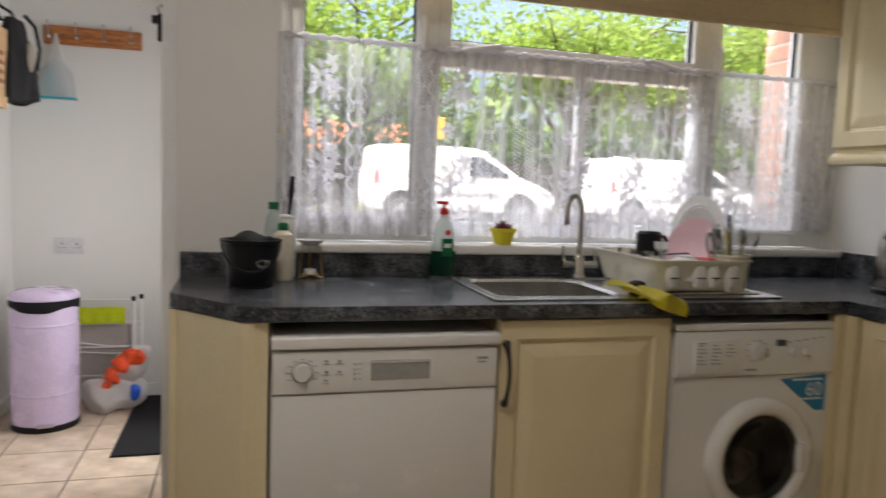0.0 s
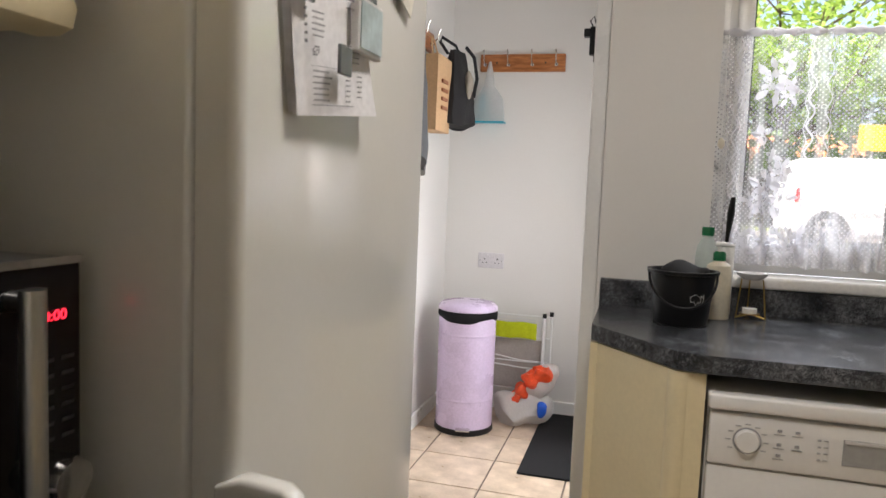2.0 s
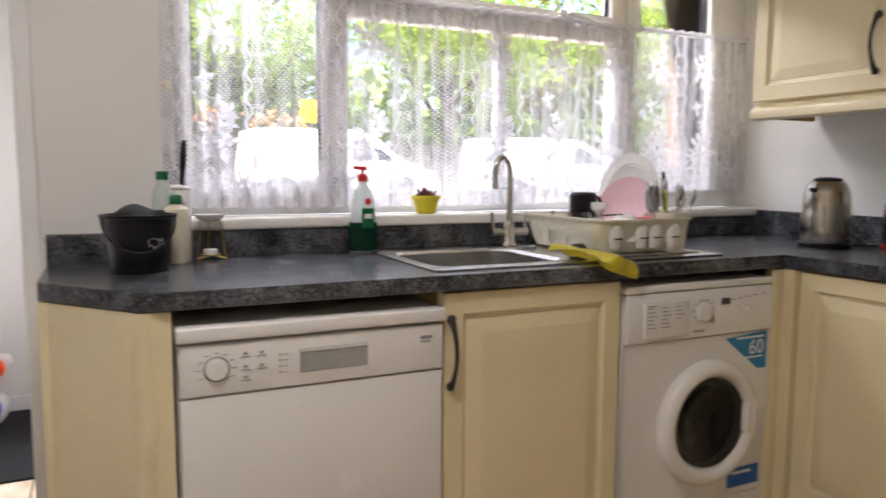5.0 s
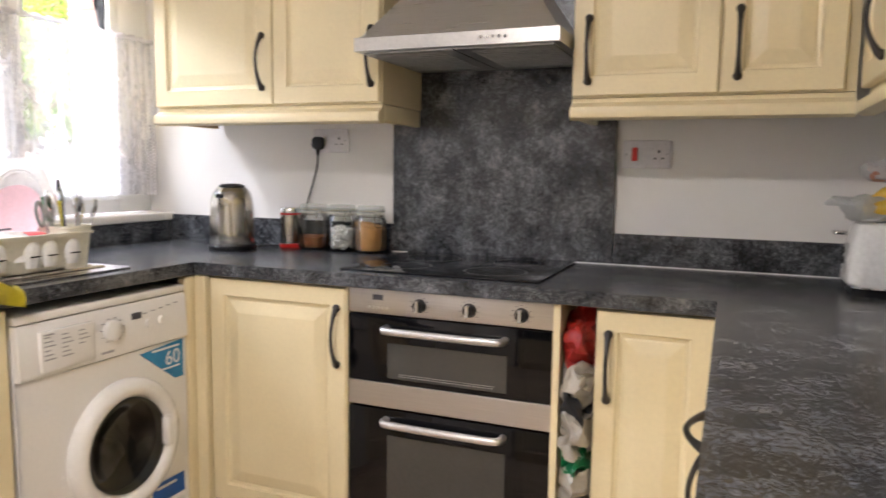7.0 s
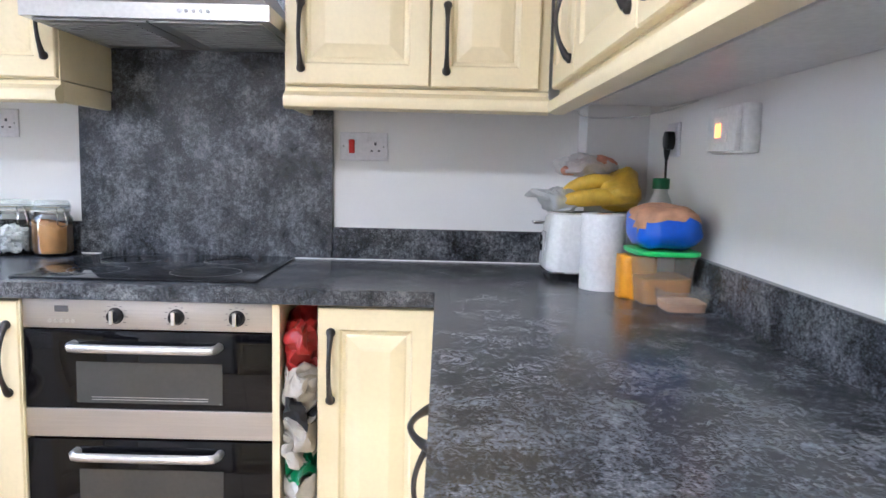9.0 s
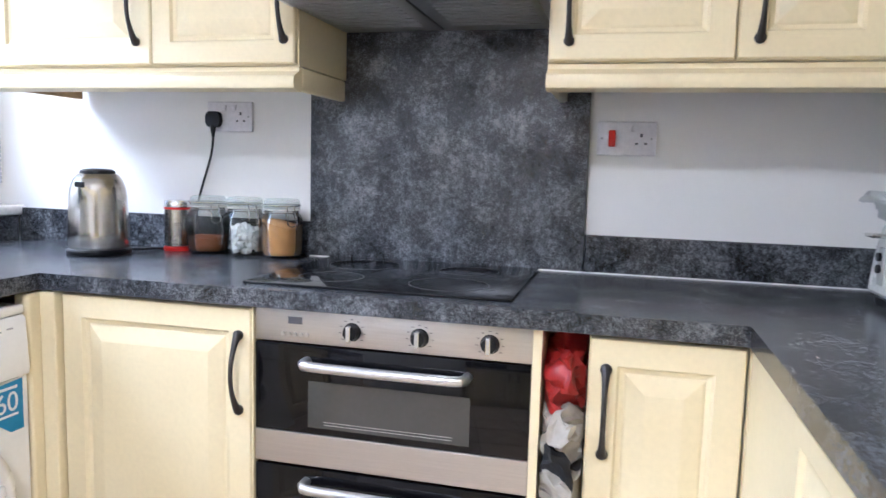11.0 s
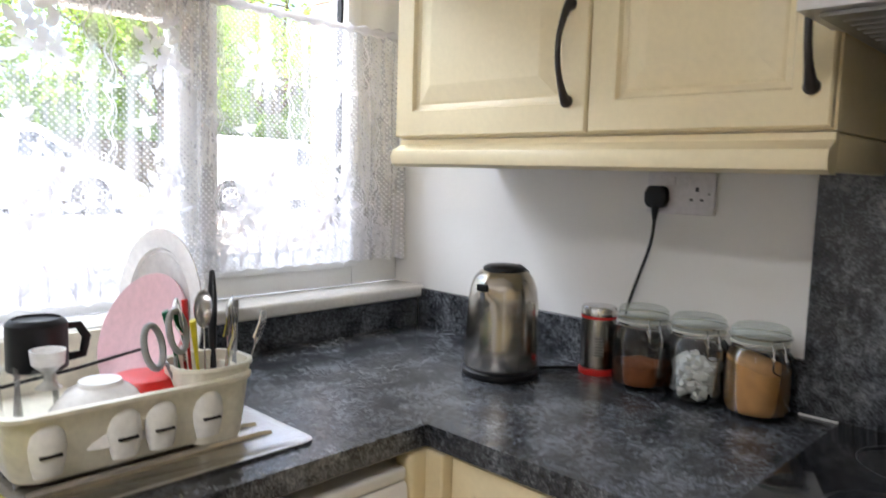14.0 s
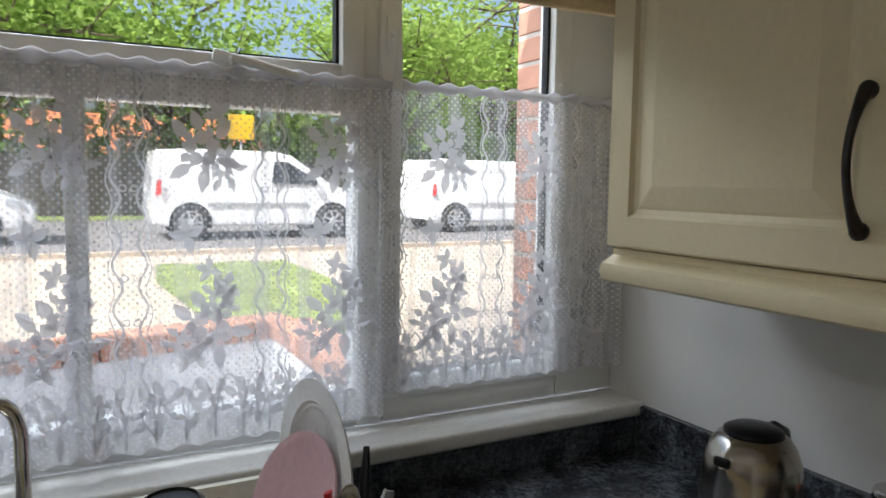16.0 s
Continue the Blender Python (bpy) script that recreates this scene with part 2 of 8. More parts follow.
def lace():
    """Nylon net: threads with open mesh between."""
    m = bpy.data.materials.new("lace_net")
    m.use_nodes = True
    n, l = m.node_tree.nodes, m.node_tree.links
    b = n["Principled BSDF"]
    b.inputs["Base Color"].default_value, b.inputs["Roughness"].default_value = (0.86, 0.85, 0.88, 1), 0.8
    uv, sep = n.new("ShaderNodeTexCoord"), n.new("ShaderNodeSeparateXYZ")
    l.new(uv.outputs["UV"], sep.inputs[0])

    def op(kind, a, c=None, d=None):
        k = n.new("ShaderNodeMath")
        k.operation = kind
        for i, v in enumerate((a, c, d)):
            if v is None:
                continue
            if isinstance(v, (int, float)):
                k.inputs[i].default_value = v
            else:
                l.new(v, k.inputs[i])
        return k.outputs[0]

    x, z = sep.outputs[0], sep.outputs[1]
    # small diamonds of cross threads
    cx, cz = op("SINE", op("MULTIPLY", x, 2 * math.pi / 0.014)), op("SINE", op("MULTIPLY", z, 2 * math.pi / 0.014))
    fold = n.new("ShaderNodeTexNoise")
    fold.inputs["Scale"].default_value, fold.inputs["Detail"].default_value = 38, 3
    comb = n.new("ShaderNodeCombineXYZ")
    l.new(x, comb.inputs[0]), l.new(op("MULTIPLY", z, 0.06), comb.inputs[1]), l.new(comb.outputs[0], fold.inputs["Vector"])
    holes = op("GREATER_THAN", op("MULTIPLY", cx, cz), 0.55)
    net = op("ADD", 0.24, op("MULTIPLY", holes, 0.4))
    # denser towards the hem
    hem = n.new("ShaderNodeMapRange")
    hem.inputs[1].default_value, hem.inputs[2].default_value, hem.inputs[3].default_value, hem.inputs[4].default_value = 0.22, 0.03, 0.0, 0.42
    l.new(z, hem.inputs[0])
    soft = n.new("ShaderNodeTexNoise")
    soft.inputs["Scale"].default_value = 40
    l.new(uv.outputs["UV"], soft.inputs["Vector"])
    dens = op("MINIMUM", op("ADD", op("ADD", net, hem.outputs[0]), op("ADD", op("MULTIPLY", op("SUBTRACT", soft.outputs[0], 0.5), 0.3), op("MULTIPLY", op("SUBTRACT", fold.outputs[0], 0.5), 1.3))), 0.93)
    tr, tl, mix, mix2 = n.new("ShaderNodeBsdfTransparent"), n.new("ShaderNodeBsdfTranslucent"), n.new("ShaderNodeMixShader"), n.new("ShaderNodeMixShader")
    tl.inputs[0].default_value = (0.86, 0.85, 0.88, 1)
    mix2.inputs[0].default_value = 0.4
    l.new(b.outputs[0], mix2.inputs[1]), l.new(tl.outputs[0], mix2.inputs[2])
    l.new(dens, mix.inputs[0]), l.new(tr.outputs[0], mix.inputs[1]), l.new(mix2.outputs[0], mix.inputs[2])
    l.new(mix.outputs[0], n["Material Output"].inputs[0])
    return m


def translucent(name, colour, share=0.4, clear=0.0):
    m = mat(name, colour, 0.7, vary=0.06)
    n, l = m.node_tree.nodes, m.node_tree.links
    tl, mix = n.new("ShaderNodeBsdfTranslucent"), n.new("ShaderNodeMixShader")
    tl.inputs[0].default_value = (*colour, 1)
    mix.inputs[0].default_value = share
    l.new(n["Principled BSDF"].outputs[0], mix.inputs[1]), l.new(tl.outputs[0], mix.inputs[2])
    last = mix.outputs[0]
    if clear:
        tr, m2 = n.new("ShaderNodeBsdfTransparent"), n.new("ShaderNodeMixShader")
        m2.inputs[0].default_value = clear
        l.new(last, m2.inputs[1]), l.new(tr.outputs[0], m2.inputs[2])
        last = m2.outputs[0]
    l.new(last, n["Material Output"].inputs[0])
    return m


WALL = mat("wall_paint", (0.78, 0.765, 0.74), 0.75, vary=0.02, scale=1.5, fine=0.004)
CEIL = mat("ceiling_paint", (0.80, 0.79, 0.77), 0.85, vary=0.02, bump=0.1, bump_scale=80)
CREAM = mat("cream_foil", (0.76, 0.655, 0.42), 0.38, vary=0.03, scale=3, fine=0.015, bump=0.03, bump_scale=60, second=(0.78, 0.68, 0.445))
CREAM_EDGE = mat("cream_board", (0.72, 0.60, 0.36), 0.5, vary=0.04)
TIMBER = mat("bare_board", (0.50, 0.30, 0.14), 0.6, vary=0.15, stretch=(1, 12, 12), scale=5)
SLATE = laminate()
UPVC = mat("white_upvc", (0.80, 0.80, 0.79), 0.3, vary=0.02, fine=0.01)
SILL = mat("painted_sill", (0.80, 0.785, 0.75), 0.22, vary=0.03, scale=5)
WHITE_GLOSS = mat("white_enamel", (0.78, 0.77, 0.75), 0.25, vary=0.015, fine=0.01)
FRIDGE = mat("fridge_enamel", (0.74, 0.73, 0.685), 0.14, vary=0.015, fine=0.005, rough_vary=0.03, bump=0.10, bump_scale=9, coat=0.5)
PLASTIC_W = mat("white_plastic", (0.80, 0.79, 0.77), 0.35, vary=0.02)
GREY_PL = mat("grey_plastic", (0.36, 0.36, 0.355), 0.4)
MAGNET = mat("dark_magnet", (0.12, 0.13, 0.13), 0.35, vary=0.1)
SOCKET_W = mat("socket_plastic", (0.68, 0.66, 0.68), 0.3, vary=0.02)
LIGHTGREY = mat("pale_grey_plastic", (0.62, 0.61, 0.60), 0.4)
BLACK_PL = mat("black_plastic", (0.006, 0.006, 0.007), 0.36, ior=1.38)
BLACK_MATT = mat("black_rubber", (0.010, 0.010, 0.011), 0.8)
STEEL = mat("brushed_steel", (0.56, 0.55, 0.53), 0.3, 1.0, vary=0.04, stretch=(1, 60, 1), scale=8, bump=0.05, bump_scale=60)
STEEL_H = mat("brushed_steel_panel", (0.50, 0.475, 0.45), 0.36, 0.9, vary=0.05, stretch=(1, 1, 40), scale=6, bump=0.04, bump_scale=40)
CHROME = mat("polished_steel", (0.66, 0.65, 0.63), 0.12, 1.0, vary=0.03, rough_vary=0.04)
KETTLE_STEEL = mat("kettle_steel", (0.58, 0.55, 0.50), 0.2, 1.0, vary=0.05, stretch=(1, 1, 30), scale=5, rough_vary=0.05)
PEWTER = mat("pewter", (0.055, 0.05, 0.048), 0.38, 0.7, vary=0.2, scale=40, bump=0.2, bump_scale=300)
OVEN_GLASS = mat("oven_glass", (0.004, 0.004, 0.005), 0.05, vary=0.1, rough_vary=0.02, ior=1.35)
OVEN_WINDOW = mat("oven_window", (0.035, 0.037, 0.035), 0.06, vary=0.1, rough_vary=0.02, coat=1.0)
HOB = mat("hob_glass", (0.008, 0.008, 0.009), 0.07, vary=0.1, rough_vary=0.03)
TILE = mat("ceramic_tile", (0.56, 0.43, 0.31), 0.3, vary=0.12, scale=9, fine=0.03, second=(0.68, 0.55, 0.42), bump=0.12, bump_scale=30, random_tint=0.05)
GROUT = mat("grout", (0.20, 0.16, 0.13), 0.9, vary=0.15)
MAT_BLACK = mat("door_mat_pile", (0.008, 0.008, 0.009), 0.95, vary=0.2, bump=0.6, bump_scale=300)
LILAC = mat("lilac_enamel", (0.60, 0.49, 0.66), 0.28, vary=0.02)
PINE = mat("varnished_pine", (0.36, 0.12, 0.035), 0.35, vary=0.25, stretch=(2, 14, 14), scale=5, second=(0.46, 0.18, 0.06))
GLASS = thin_glass("window_glass")
JAR = thin_glass("jar_glass", (0.985, 0.995, 0.99), 0.8)
NET = lace()
LACE_SOLID = translucent("lace_thread", (0.82, 0.81, 0.84), 0.4, 0.12)
BLIND = mat("blind_fabric", (0.66, 0.53, 0.32), 0.8, vary=0.03, bump=0.2, bump_scale=300)
BRICK = mat("red_brick", (0.36, 0.19, 0.13), 0.85, vary=0.2, scale=20, bump=0.4, bump_scale=80, random_tint=0.18)
MORTAR = mat("mortar", (0.36, 0.33, 0.29), 0.95)
RED = mat("red_plastic", (0.60, 0.02, 0.015), 0.35)
ORANGE = mat("orange_card", (0.78, 0.16, 0.02), 0.6, vary=0.05)
PAPER = mat("white_paper", (0.80, 0.79, 0.80), 0.7, vary=0.02)
INK = mat("printed_ink", (0.08, 0.08, 0.09), 0.7)
GREY_INK = mat("grey_print", (0.36, 0.36, 0.37), 0.7)
YELLOW_CLOTH = mat("yellow_cloth", (0.66, 0.56, 0.03), 0.9, vary=0.1, bump=0.6, bump_scale=180, sheen=0.3)
LIME = mat("lime_cloth", (0.50, 0.58, 0.01), 0.9, vary=0.08, bump=0.4, bump_scale=200)
YELLOW_PL = mat("yellow_plastic", (0.72, 0.62, 0.02), 0.4)
GREEN_LIQ = mat("green_soap", (0.0, 0.03, 0.015), 0.12, vary=0.03)
GREEN_PL = mat("green_plastic", (0.0, 0.12, 0.04), 0.35)
BOTTLE_CLEAR = translucent("frosted_bottle", (0.72, 0.78, 0.74), 0.5, 0.35)
CREAM_BOTTLE = mat("cream_bottle", (0.72, 0.66, 0.52), 0.35)
GOLD = mat("brass_wire", (0.55, 0.38, 0.12), 0.3, 1.0)
RACK_PL = mat("dish_rack_plastic", (0.76, 0.73, 0.62), 0.35, vary=0.03)
CERAMIC = mat("white_china", (0.78, 0.77, 0.76), 0.14, vary=0.02)
PINK = mat("pink_plastic", (0.68, 0.44, 0.47), 0.3, vary=0.05)
COFFEE = mat("cocoa_powder", (0.22, 0.07, 0.02), 0.95, vary=0.15, scale=40, bump=0.4, bump_scale=200)
SUGAR = mat("brown_sugar", (0.62, 0.33, 0.12), 0.95, vary=0.08, scale=60, bump=0.5, bump_scale=300)
CUBES = mat("sugar_lumps", (0.74, 0.73, 0.71), 0.7, vary=0.05)
GRASS = mat("lawn", (0.17, 0.21, 0.055), 0.9, vary=0.3, scale=3, fine=0.2, fine_scale=40, bump=1.0, bump_scale=60)
LEAF = mat("leaf", (0.075, 0.15, 0.022), 0.55, vary=0.3, scale=0.7, second=(0.17, 0.27, 0.035), fine=0.1)
LEAF_FAR = mat("leaf_far", (0.06, 0.11, 0.02), 0.6, vary=0.3, scale=0.5, second=(0.14, 0.22, 0.04), fine=0.1)
BARK = mat("bark", (0.10, 0.075, 0.05), 0.9, vary=0.3, bump=0.8, bump_scale=30)
ASPHALT = mat("asphalt", (0.16, 0.15, 0.145), 0.9, vary=0.15, scale=1.5, bump=0.4, bump_scale=150)
PAVE = mat("paving", (0.42, 0.35, 0.27), 0.9, vary=0.12, scale=2, bump=0.3, bump_scale=90)
VAN_WHITE = mat("white_car_paint", (0.78, 0.78, 0.78), 0.2, vary=0.01, coat=0.6)
TYRE = mat("tyre_rubber", (0.025, 0.025, 0.025), 0.8)
CAR_GLASS = mat("car_glass", (0.03, 0.035, 0.04), 0.06)
ROOF_TILE = mat("clay_roof", (0.42, 0.14, 0.05), 0.8, vary=0.2, scale=4, fine=0.1)
COAT = mat("grey_green_cloth", (0.060, 0.058, 0.044), 0.9, vary=0.15, bump=0.5, bump_scale=250, sheen=0.2)
COAT_GREY = mat("grey_cloth", (0.12, 0.125, 0.13), 0.9, vary=0.2, bump=0.5, bump_scale=200)
KRAFT = mat("kraft_paper", (0.58, 0.38, 0.21), 0.8, vary=0.06, bump=0.2)
BAG_BLACK = mat("black_canvas", (0.012, 0.012, 0.014), 0.75, bump=0.4, bump_scale=250)
POLY = translucent("clear_polythene", (0.82, 0.84, 0.84), 0.5, 0.4)
POLY_MILK = translucent("milky_polythene", (0.80, 0.78, 0.76), 0.4, 0.15)
BLUE = mat("blue_film", (0.02, 0.11, 0.60), 0.3, vary=0.1)
TURQ = mat("turquoise_plastic", (0.02, 0.38, 0.52), 0.35)
BREAD = mat("bread_crust", (0.50, 0.27, 0.15), 0.7, vary=0.25, scale=25)
BANANA = mat("yellow_bag_film", (0.62, 0.40, 0.04), 0.4, vary=0.25, scale=12)
AMBER = mat("amber_oil", (0.62, 0.30, 0.01), 0.1, vary=0.05)
TUBGREEN = mat("green_lid", (0.06, 0.55, 0.12), 0.35)
LABEL_BLUE = mat("blue_sticker", (0.02, 0.22, 0.45), 0.35)
AMBER_NEON = glow("neon_lamp", (1.0, 0.16, 0.03), 0.5)
RED_LED = glow("red_digits", (1.0, 0.02, 0.04), 0.9)
LAMP_GLOW = glow("lamp_diffuser", (1.0, 0.9, 0.78), 1.0)
CARRIER = mat("carrier_bag", (0.42, 0.39, 0.34), 0.45, vary=0.15, scale=10)
CARRIER_RED = mat("red_carrier_bag", (0.30, 0.015, 0.012), 0.45, vary=0.15, scale=10)
TERRACOTTA = mat("terracotta_paving", (0.36, 0.20, 0.17), 0.9, vary=0.15, scale=4, bump=0.4, bump_scale=60)
TISSUE = mat("kitchen_paper", (0.80, 0.80, 0.80), 0.9, bump=0.5, bump_scale=120)
SINK = mat("sink_steel", (0.60, 0.58, 0.55), 0.25, 1.0, vary=0.05, rough_vary=0.05)
PURPLE = mat("purple_leaf", (0.12, 0.02, 0.04), 0.6)

# ---- the room ----
XE, YN, YS, XW, XU, YU = -0.03, 0.02, -2.72, -3.42, -3.57, 1.79
HIGH = 2.42
L_PLAN = [(XU - 0.1, YS - 0.1), (XE + 0.1, YS - 0.1), (XE + 0.1, YN + 0.28), (-2.43, YN + 0.28), (-2.43, YU + 0.1), (XU - 0.1, YU + 0.1)]
floor = tagged(part("floor", prism(bmesh.new(), L_PLAN, -0.15, -0.006), GROUT), "dark grouted concrete floor under the ceramic tiles", "floor", kind="structure")


def wall(name, bm, label, material=WALL):
    return tagged(part(name, bm, material), label, "wall", kind="structure")


wall("wall_east", slab(XE, XE + 0.12, YS - 0.1, YN + 0.28, 0, HIGH), "white painted plaster kitchen wall behind the cooker")
wall("wall_south", slab(XU, XE, YS - 0.12, YS, 0, HIGH), "white painted plaster kitchen wall behind the long worktop")
wall("wall_west", slab(XU - 0.12, XW, YS - 0.12, -0.98, 0, HIGH), "white painted plaster wall behind the fridge")
wall("wall_utility_west", slab(XU - 0.12, XU, -0.98, YU + 0.12, 0, HIGH), "white painted plaster utility wall with a ledged panel")
wall("wall_utility_north", slab(XU, -2.43, YU, YU + 0.12, 0, HIGH), "white painted plaster wall with a coat rack and a socket")
bm = bmesh.new()
box(bm, -2.55, -2.43, YN + 0.28, 0.55, 0, HIGH)
box(bm, -2.55, -2.43, 1.35, YU, 0, HIGH)
box(bm, -2.55, -2.43, 0.55, 1.35, 2.05, HIGH)
wall("wall_utility_east", bm, "white painted plaster utility wall with a glazed back door")
bm = bmesh.new()
box(bm, -2.618, -2.315, YN, YN + 0.28, 0, HIGH)
box(bm, -2.315, XE, YN, YN + 0.28, 0, 0.985)
box(bm, -2.315, XE, YN, YN + 0.28, 2.14, HIGH)
wall("wall_north", bm, "white painted plaster kitchen wall around the wide window")
tagged(part("door_lining", slab(-2.665, -2.618, YN + 0.03, YN + 0.30, 0, HIGH, 0.003), UPVC), "white painted door lining at the utility opening", "trim", kind="structure")
tagged(part("ceiling", prism(bmesh.new(), L_PLAN, HIGH, HIGH + 0.1), CEIL), "plain white plaster ceiling", "ceiling", kind="structure")
bm = bmesh.new()
box(bm, XE - 0.13, XE, YS, -2.54, 0.91, HIGH)
wall("pipe_boxing", bm, "white painted boxed-in corner above the worktop")
for name, a in (("baseboard", (XU + 0.0, -2.55, YU - 0.016, YU, 0, 0.075)), ("baseboard", (XU, XU + 0.016, -0.98, YU - 0.016, 0, 0.075))):
    tagged(part(name, slab(*a, 0.004), UPVC), "white painted skirting board", "skirting board", kind="structure")

# glazed back door of the utility
door = thing("door_1", (-2.49, 0.95, 0), 0, "white back door with a frosted glass pane", "door", kind="structure")
bm = bmesh.new()
for a in ((-0.03, 0.03, -0.40, -0.28, 0, 2.05), (-0.03, 0.03, 0.28, 0.40, 0, 2.05), (-0.03, 0.03, -0.28, 0.28, 0, 0.25), (-0.03, 0.03, -0.28, 0.28, 1.93, 2.05)):
    box(bm, *a)
part("door_frame", bm, UPVC, door)
pane = part("pane", slab(-0.004, 0.004, -0.28, 0.28, 0.25, 1.93), thin_glass("frosted_glass", (0.9, 0.93, 0.93)), door)
pane.visible_shadow = False

# ---- window ----
WY = 0.115
window = thing("window_1", (0, WY, 0), 0, "wide white plastic-framed window with three lights", "window", kind="structure")
X0, X1, ZB, ZT = -2.315, XE, 1.02, 2.14
bm = bmesh.new()
for a in ((X0, X0 + 0.055, ZB, ZT), (-0.195, X1, ZB, ZT), (-1.803, -1.748, ZB, ZT), (-0.69, -0.635, ZB, ZT)):
    box(bm, a[0], a[1], 0, 0.07, a[2], a[3], 0.004)
for a in ((X0 + 0.055, -1.803), (-1.748, -0.69), (-0.635, -0.195)):
    box(bm, a[0], a[1], 0.001, 0.069, ZB, ZB + 0.07, 0.004)
    box(bm, a[0], a[1], 0.001, 0.069, ZT - 0.05, ZT, 0.004)
box(bm, -1.748, -0.69, 0.001, 0.069, 1.645, 1.705, 0.004)
part("window_frame", bm, UPVC, window, smooth=True)


def sash(x0, x1, z0, z1, w=0.045, y0=-0.012):
    s = bmesh.new()
    box(s, x0, x0 + w, y0, 0.05, z0, z1, 0.005)
    box(s, x1 - w, x1, y0, 0.05, z0, z1, 0.005)
    box(s, x0 + w - 0.002, x1 - w + 0.002, y0 + 0.001, 0.05, z0, z0 + w, 0.005)
    box(s, x0 + w - 0.002, x1 - w + 0.002, y0 + 0.001, 0.05, z1 - w, z1, 0.005)
    ob = part("sash", s, UPVC, window, smooth=True)
    g = bmesh.new()
    for a in ((x0 + w, x0 + w + 0.006, z0 + w, z1 - w), (x1 - w - 0.006, x1 - w, z0 + w, z1 - w)):
        box(g, a[0], a[1], 0.010, 0.03, a[2], a[3])
    for a in ((z0 + w, z0 + w + 0.006), (z1 - w - 0.006, z1 - w)):
        box(g, x0 + w + 0.006, x1 - w - 0.006, 0.010, 0.03, a[0], a[1])
    part("gasket", g, BLACK_MATT, ob)
    return ob


def pane_at(x0, x1, z0, z1):
    p = part("pane", slab(x0, x1, 0.016, 0.022, z0, z1), GLASS, window)
    p.visible_shadow = False


sash(X0 + 0.045, -1.793, ZB + 0.05, ZT - 0.04)
pane_at(X0 + 0.09, -1.838, ZB + 0.095, ZT - 0.085)
sash(-1.758, -0.68, 1.690, ZT - 0.04)
pane_at(-1.713, -0.725, 1.735, ZT - 0.085)
pane_at(-1.748, -0.69, 1.09, 1.645)
part("glazing_bar", slab(-1.20, -1.165, 0.003, 0.05, 1.09, 1.645, 0.004), UPVC, window, smooth=True)
sash(-0.645, -0.185, ZB + 0.05, ZT - 0.04)
pane_at(-0.60, -0.23, ZB + 0.095, ZT - 0.085)


def window_handle(x, z, rz):
    """A plastic fastener: plate, boss and lever."""
    h = bmesh.new()
    box(h, -0.012, 0.012, -0.01, 0, -0.035, 0.035, 0.004)
    tube(h, [(0, -0.01, 0), (0, -0.03, 0)], 0.009, 12)
    tube(h, [(0, -0.028, 0.006), (0, -0.034, -0.03), (0, -0.036, -0.075), (0, -0.03, -0.11)], [0.008, 0.0085, 0.008, 0.0095], 10)
    turned(h, pose(x, -0.012, z, 0, rz, 0))
    part("window_handle", h, UPVC, window, "white plastic window fastener", smooth=True)


window_handle(-0.625, 1.80, 0)
window_handle(-1.818, 1.80, 0)
window_handle(-0.93, 1.722, -78)
window_handle(-1.55, 1.722, 78)
sill = tagged(part("window_sill", slab(X0 - 0.0, XE, -0.012, WY + 0.002, 0.985, 1.02, 0.01, 3), SILL, smooth=True), "glossy white painted window board", "window sill", kind="structure")
tagged(part("outer_sill", slab(X0, XE, WY + 0.075, YN + 0.34, 0.96, 1.01, 0.005), UPVC), "white plastic outer sill", "window sill", kind="structure")

# roller blind, nearly all wound up
blind = thing("roller_blind", (0, 0, 0), 0, "cream fabric roller blind wound up over the window", "blind")
bm = bmesh.new()
tube(bm, [(-2.30, -0.035, 2.00), (-0.14, -0.035, 2.00)], 0.026, 20)
part("roll", bm, BLIND, blind, smooth=True)
part("fabric", slab(-2.29, -0.15, -0.064, -0.062, 1.87, 2.01), BLIND, blind)
part("bottom_bar", slab(-2.29, -0.15, -0.071, -0.055, 1.85, 1.875, 0.004), BLIND, blind)
for bx in (-2.32, -0.14):
    part("bracket", slab(bx, bx + 0.02, -0.075, YN - 0.003, 1.965, 2.035, 0.003), UPVC, blind)
bm = bmesh.new()
box(bm, -2.32, -0.12, -0.10, YN - 0.003, 2.05, 2.14, 0.004)
part("pelmet", bm, UPVC, blind, "white painted board above the blind")

# ---- fitted units ----
RINGS = ((0, 0.004), (0.003, 0.0), (0.052, 0.0), (0.057, 0.008), (0.066, 0.0105), (0.071, 0.008), (0.098, 0.0015), (0.104, 0.0003))


def door_mesh(w, h, t=0.02):
    """A raised-panel door, front at y = 0, from z = 0 up, x from 0."""
    bm = bmesh.new()
    made = []
    k = min(1.0, (min(w, h) * 0.5 - 0.01) / 0.10)
    made.append([bm.verts.new(p) for p in ((0, t, 0), (w, t, 0), (w, t, h), (0, t, h))])
    for i, y in RINGS:
        i *= k
        made.append([bm.verts.new(p) for p in ((i, y, i), (w - i, y, i), (w - i, y, h - i), (i, y, h - i))])
    for a, b in zip(made, made[1:]):
        for j in range(4):
            bm.faces.new([a[j], a[(j + 1) % 4], b[(j + 1) % 4], b[j]])
    bm.faces.new(made[0][::-1])
    bm.faces.new(made[-1])
    return bm


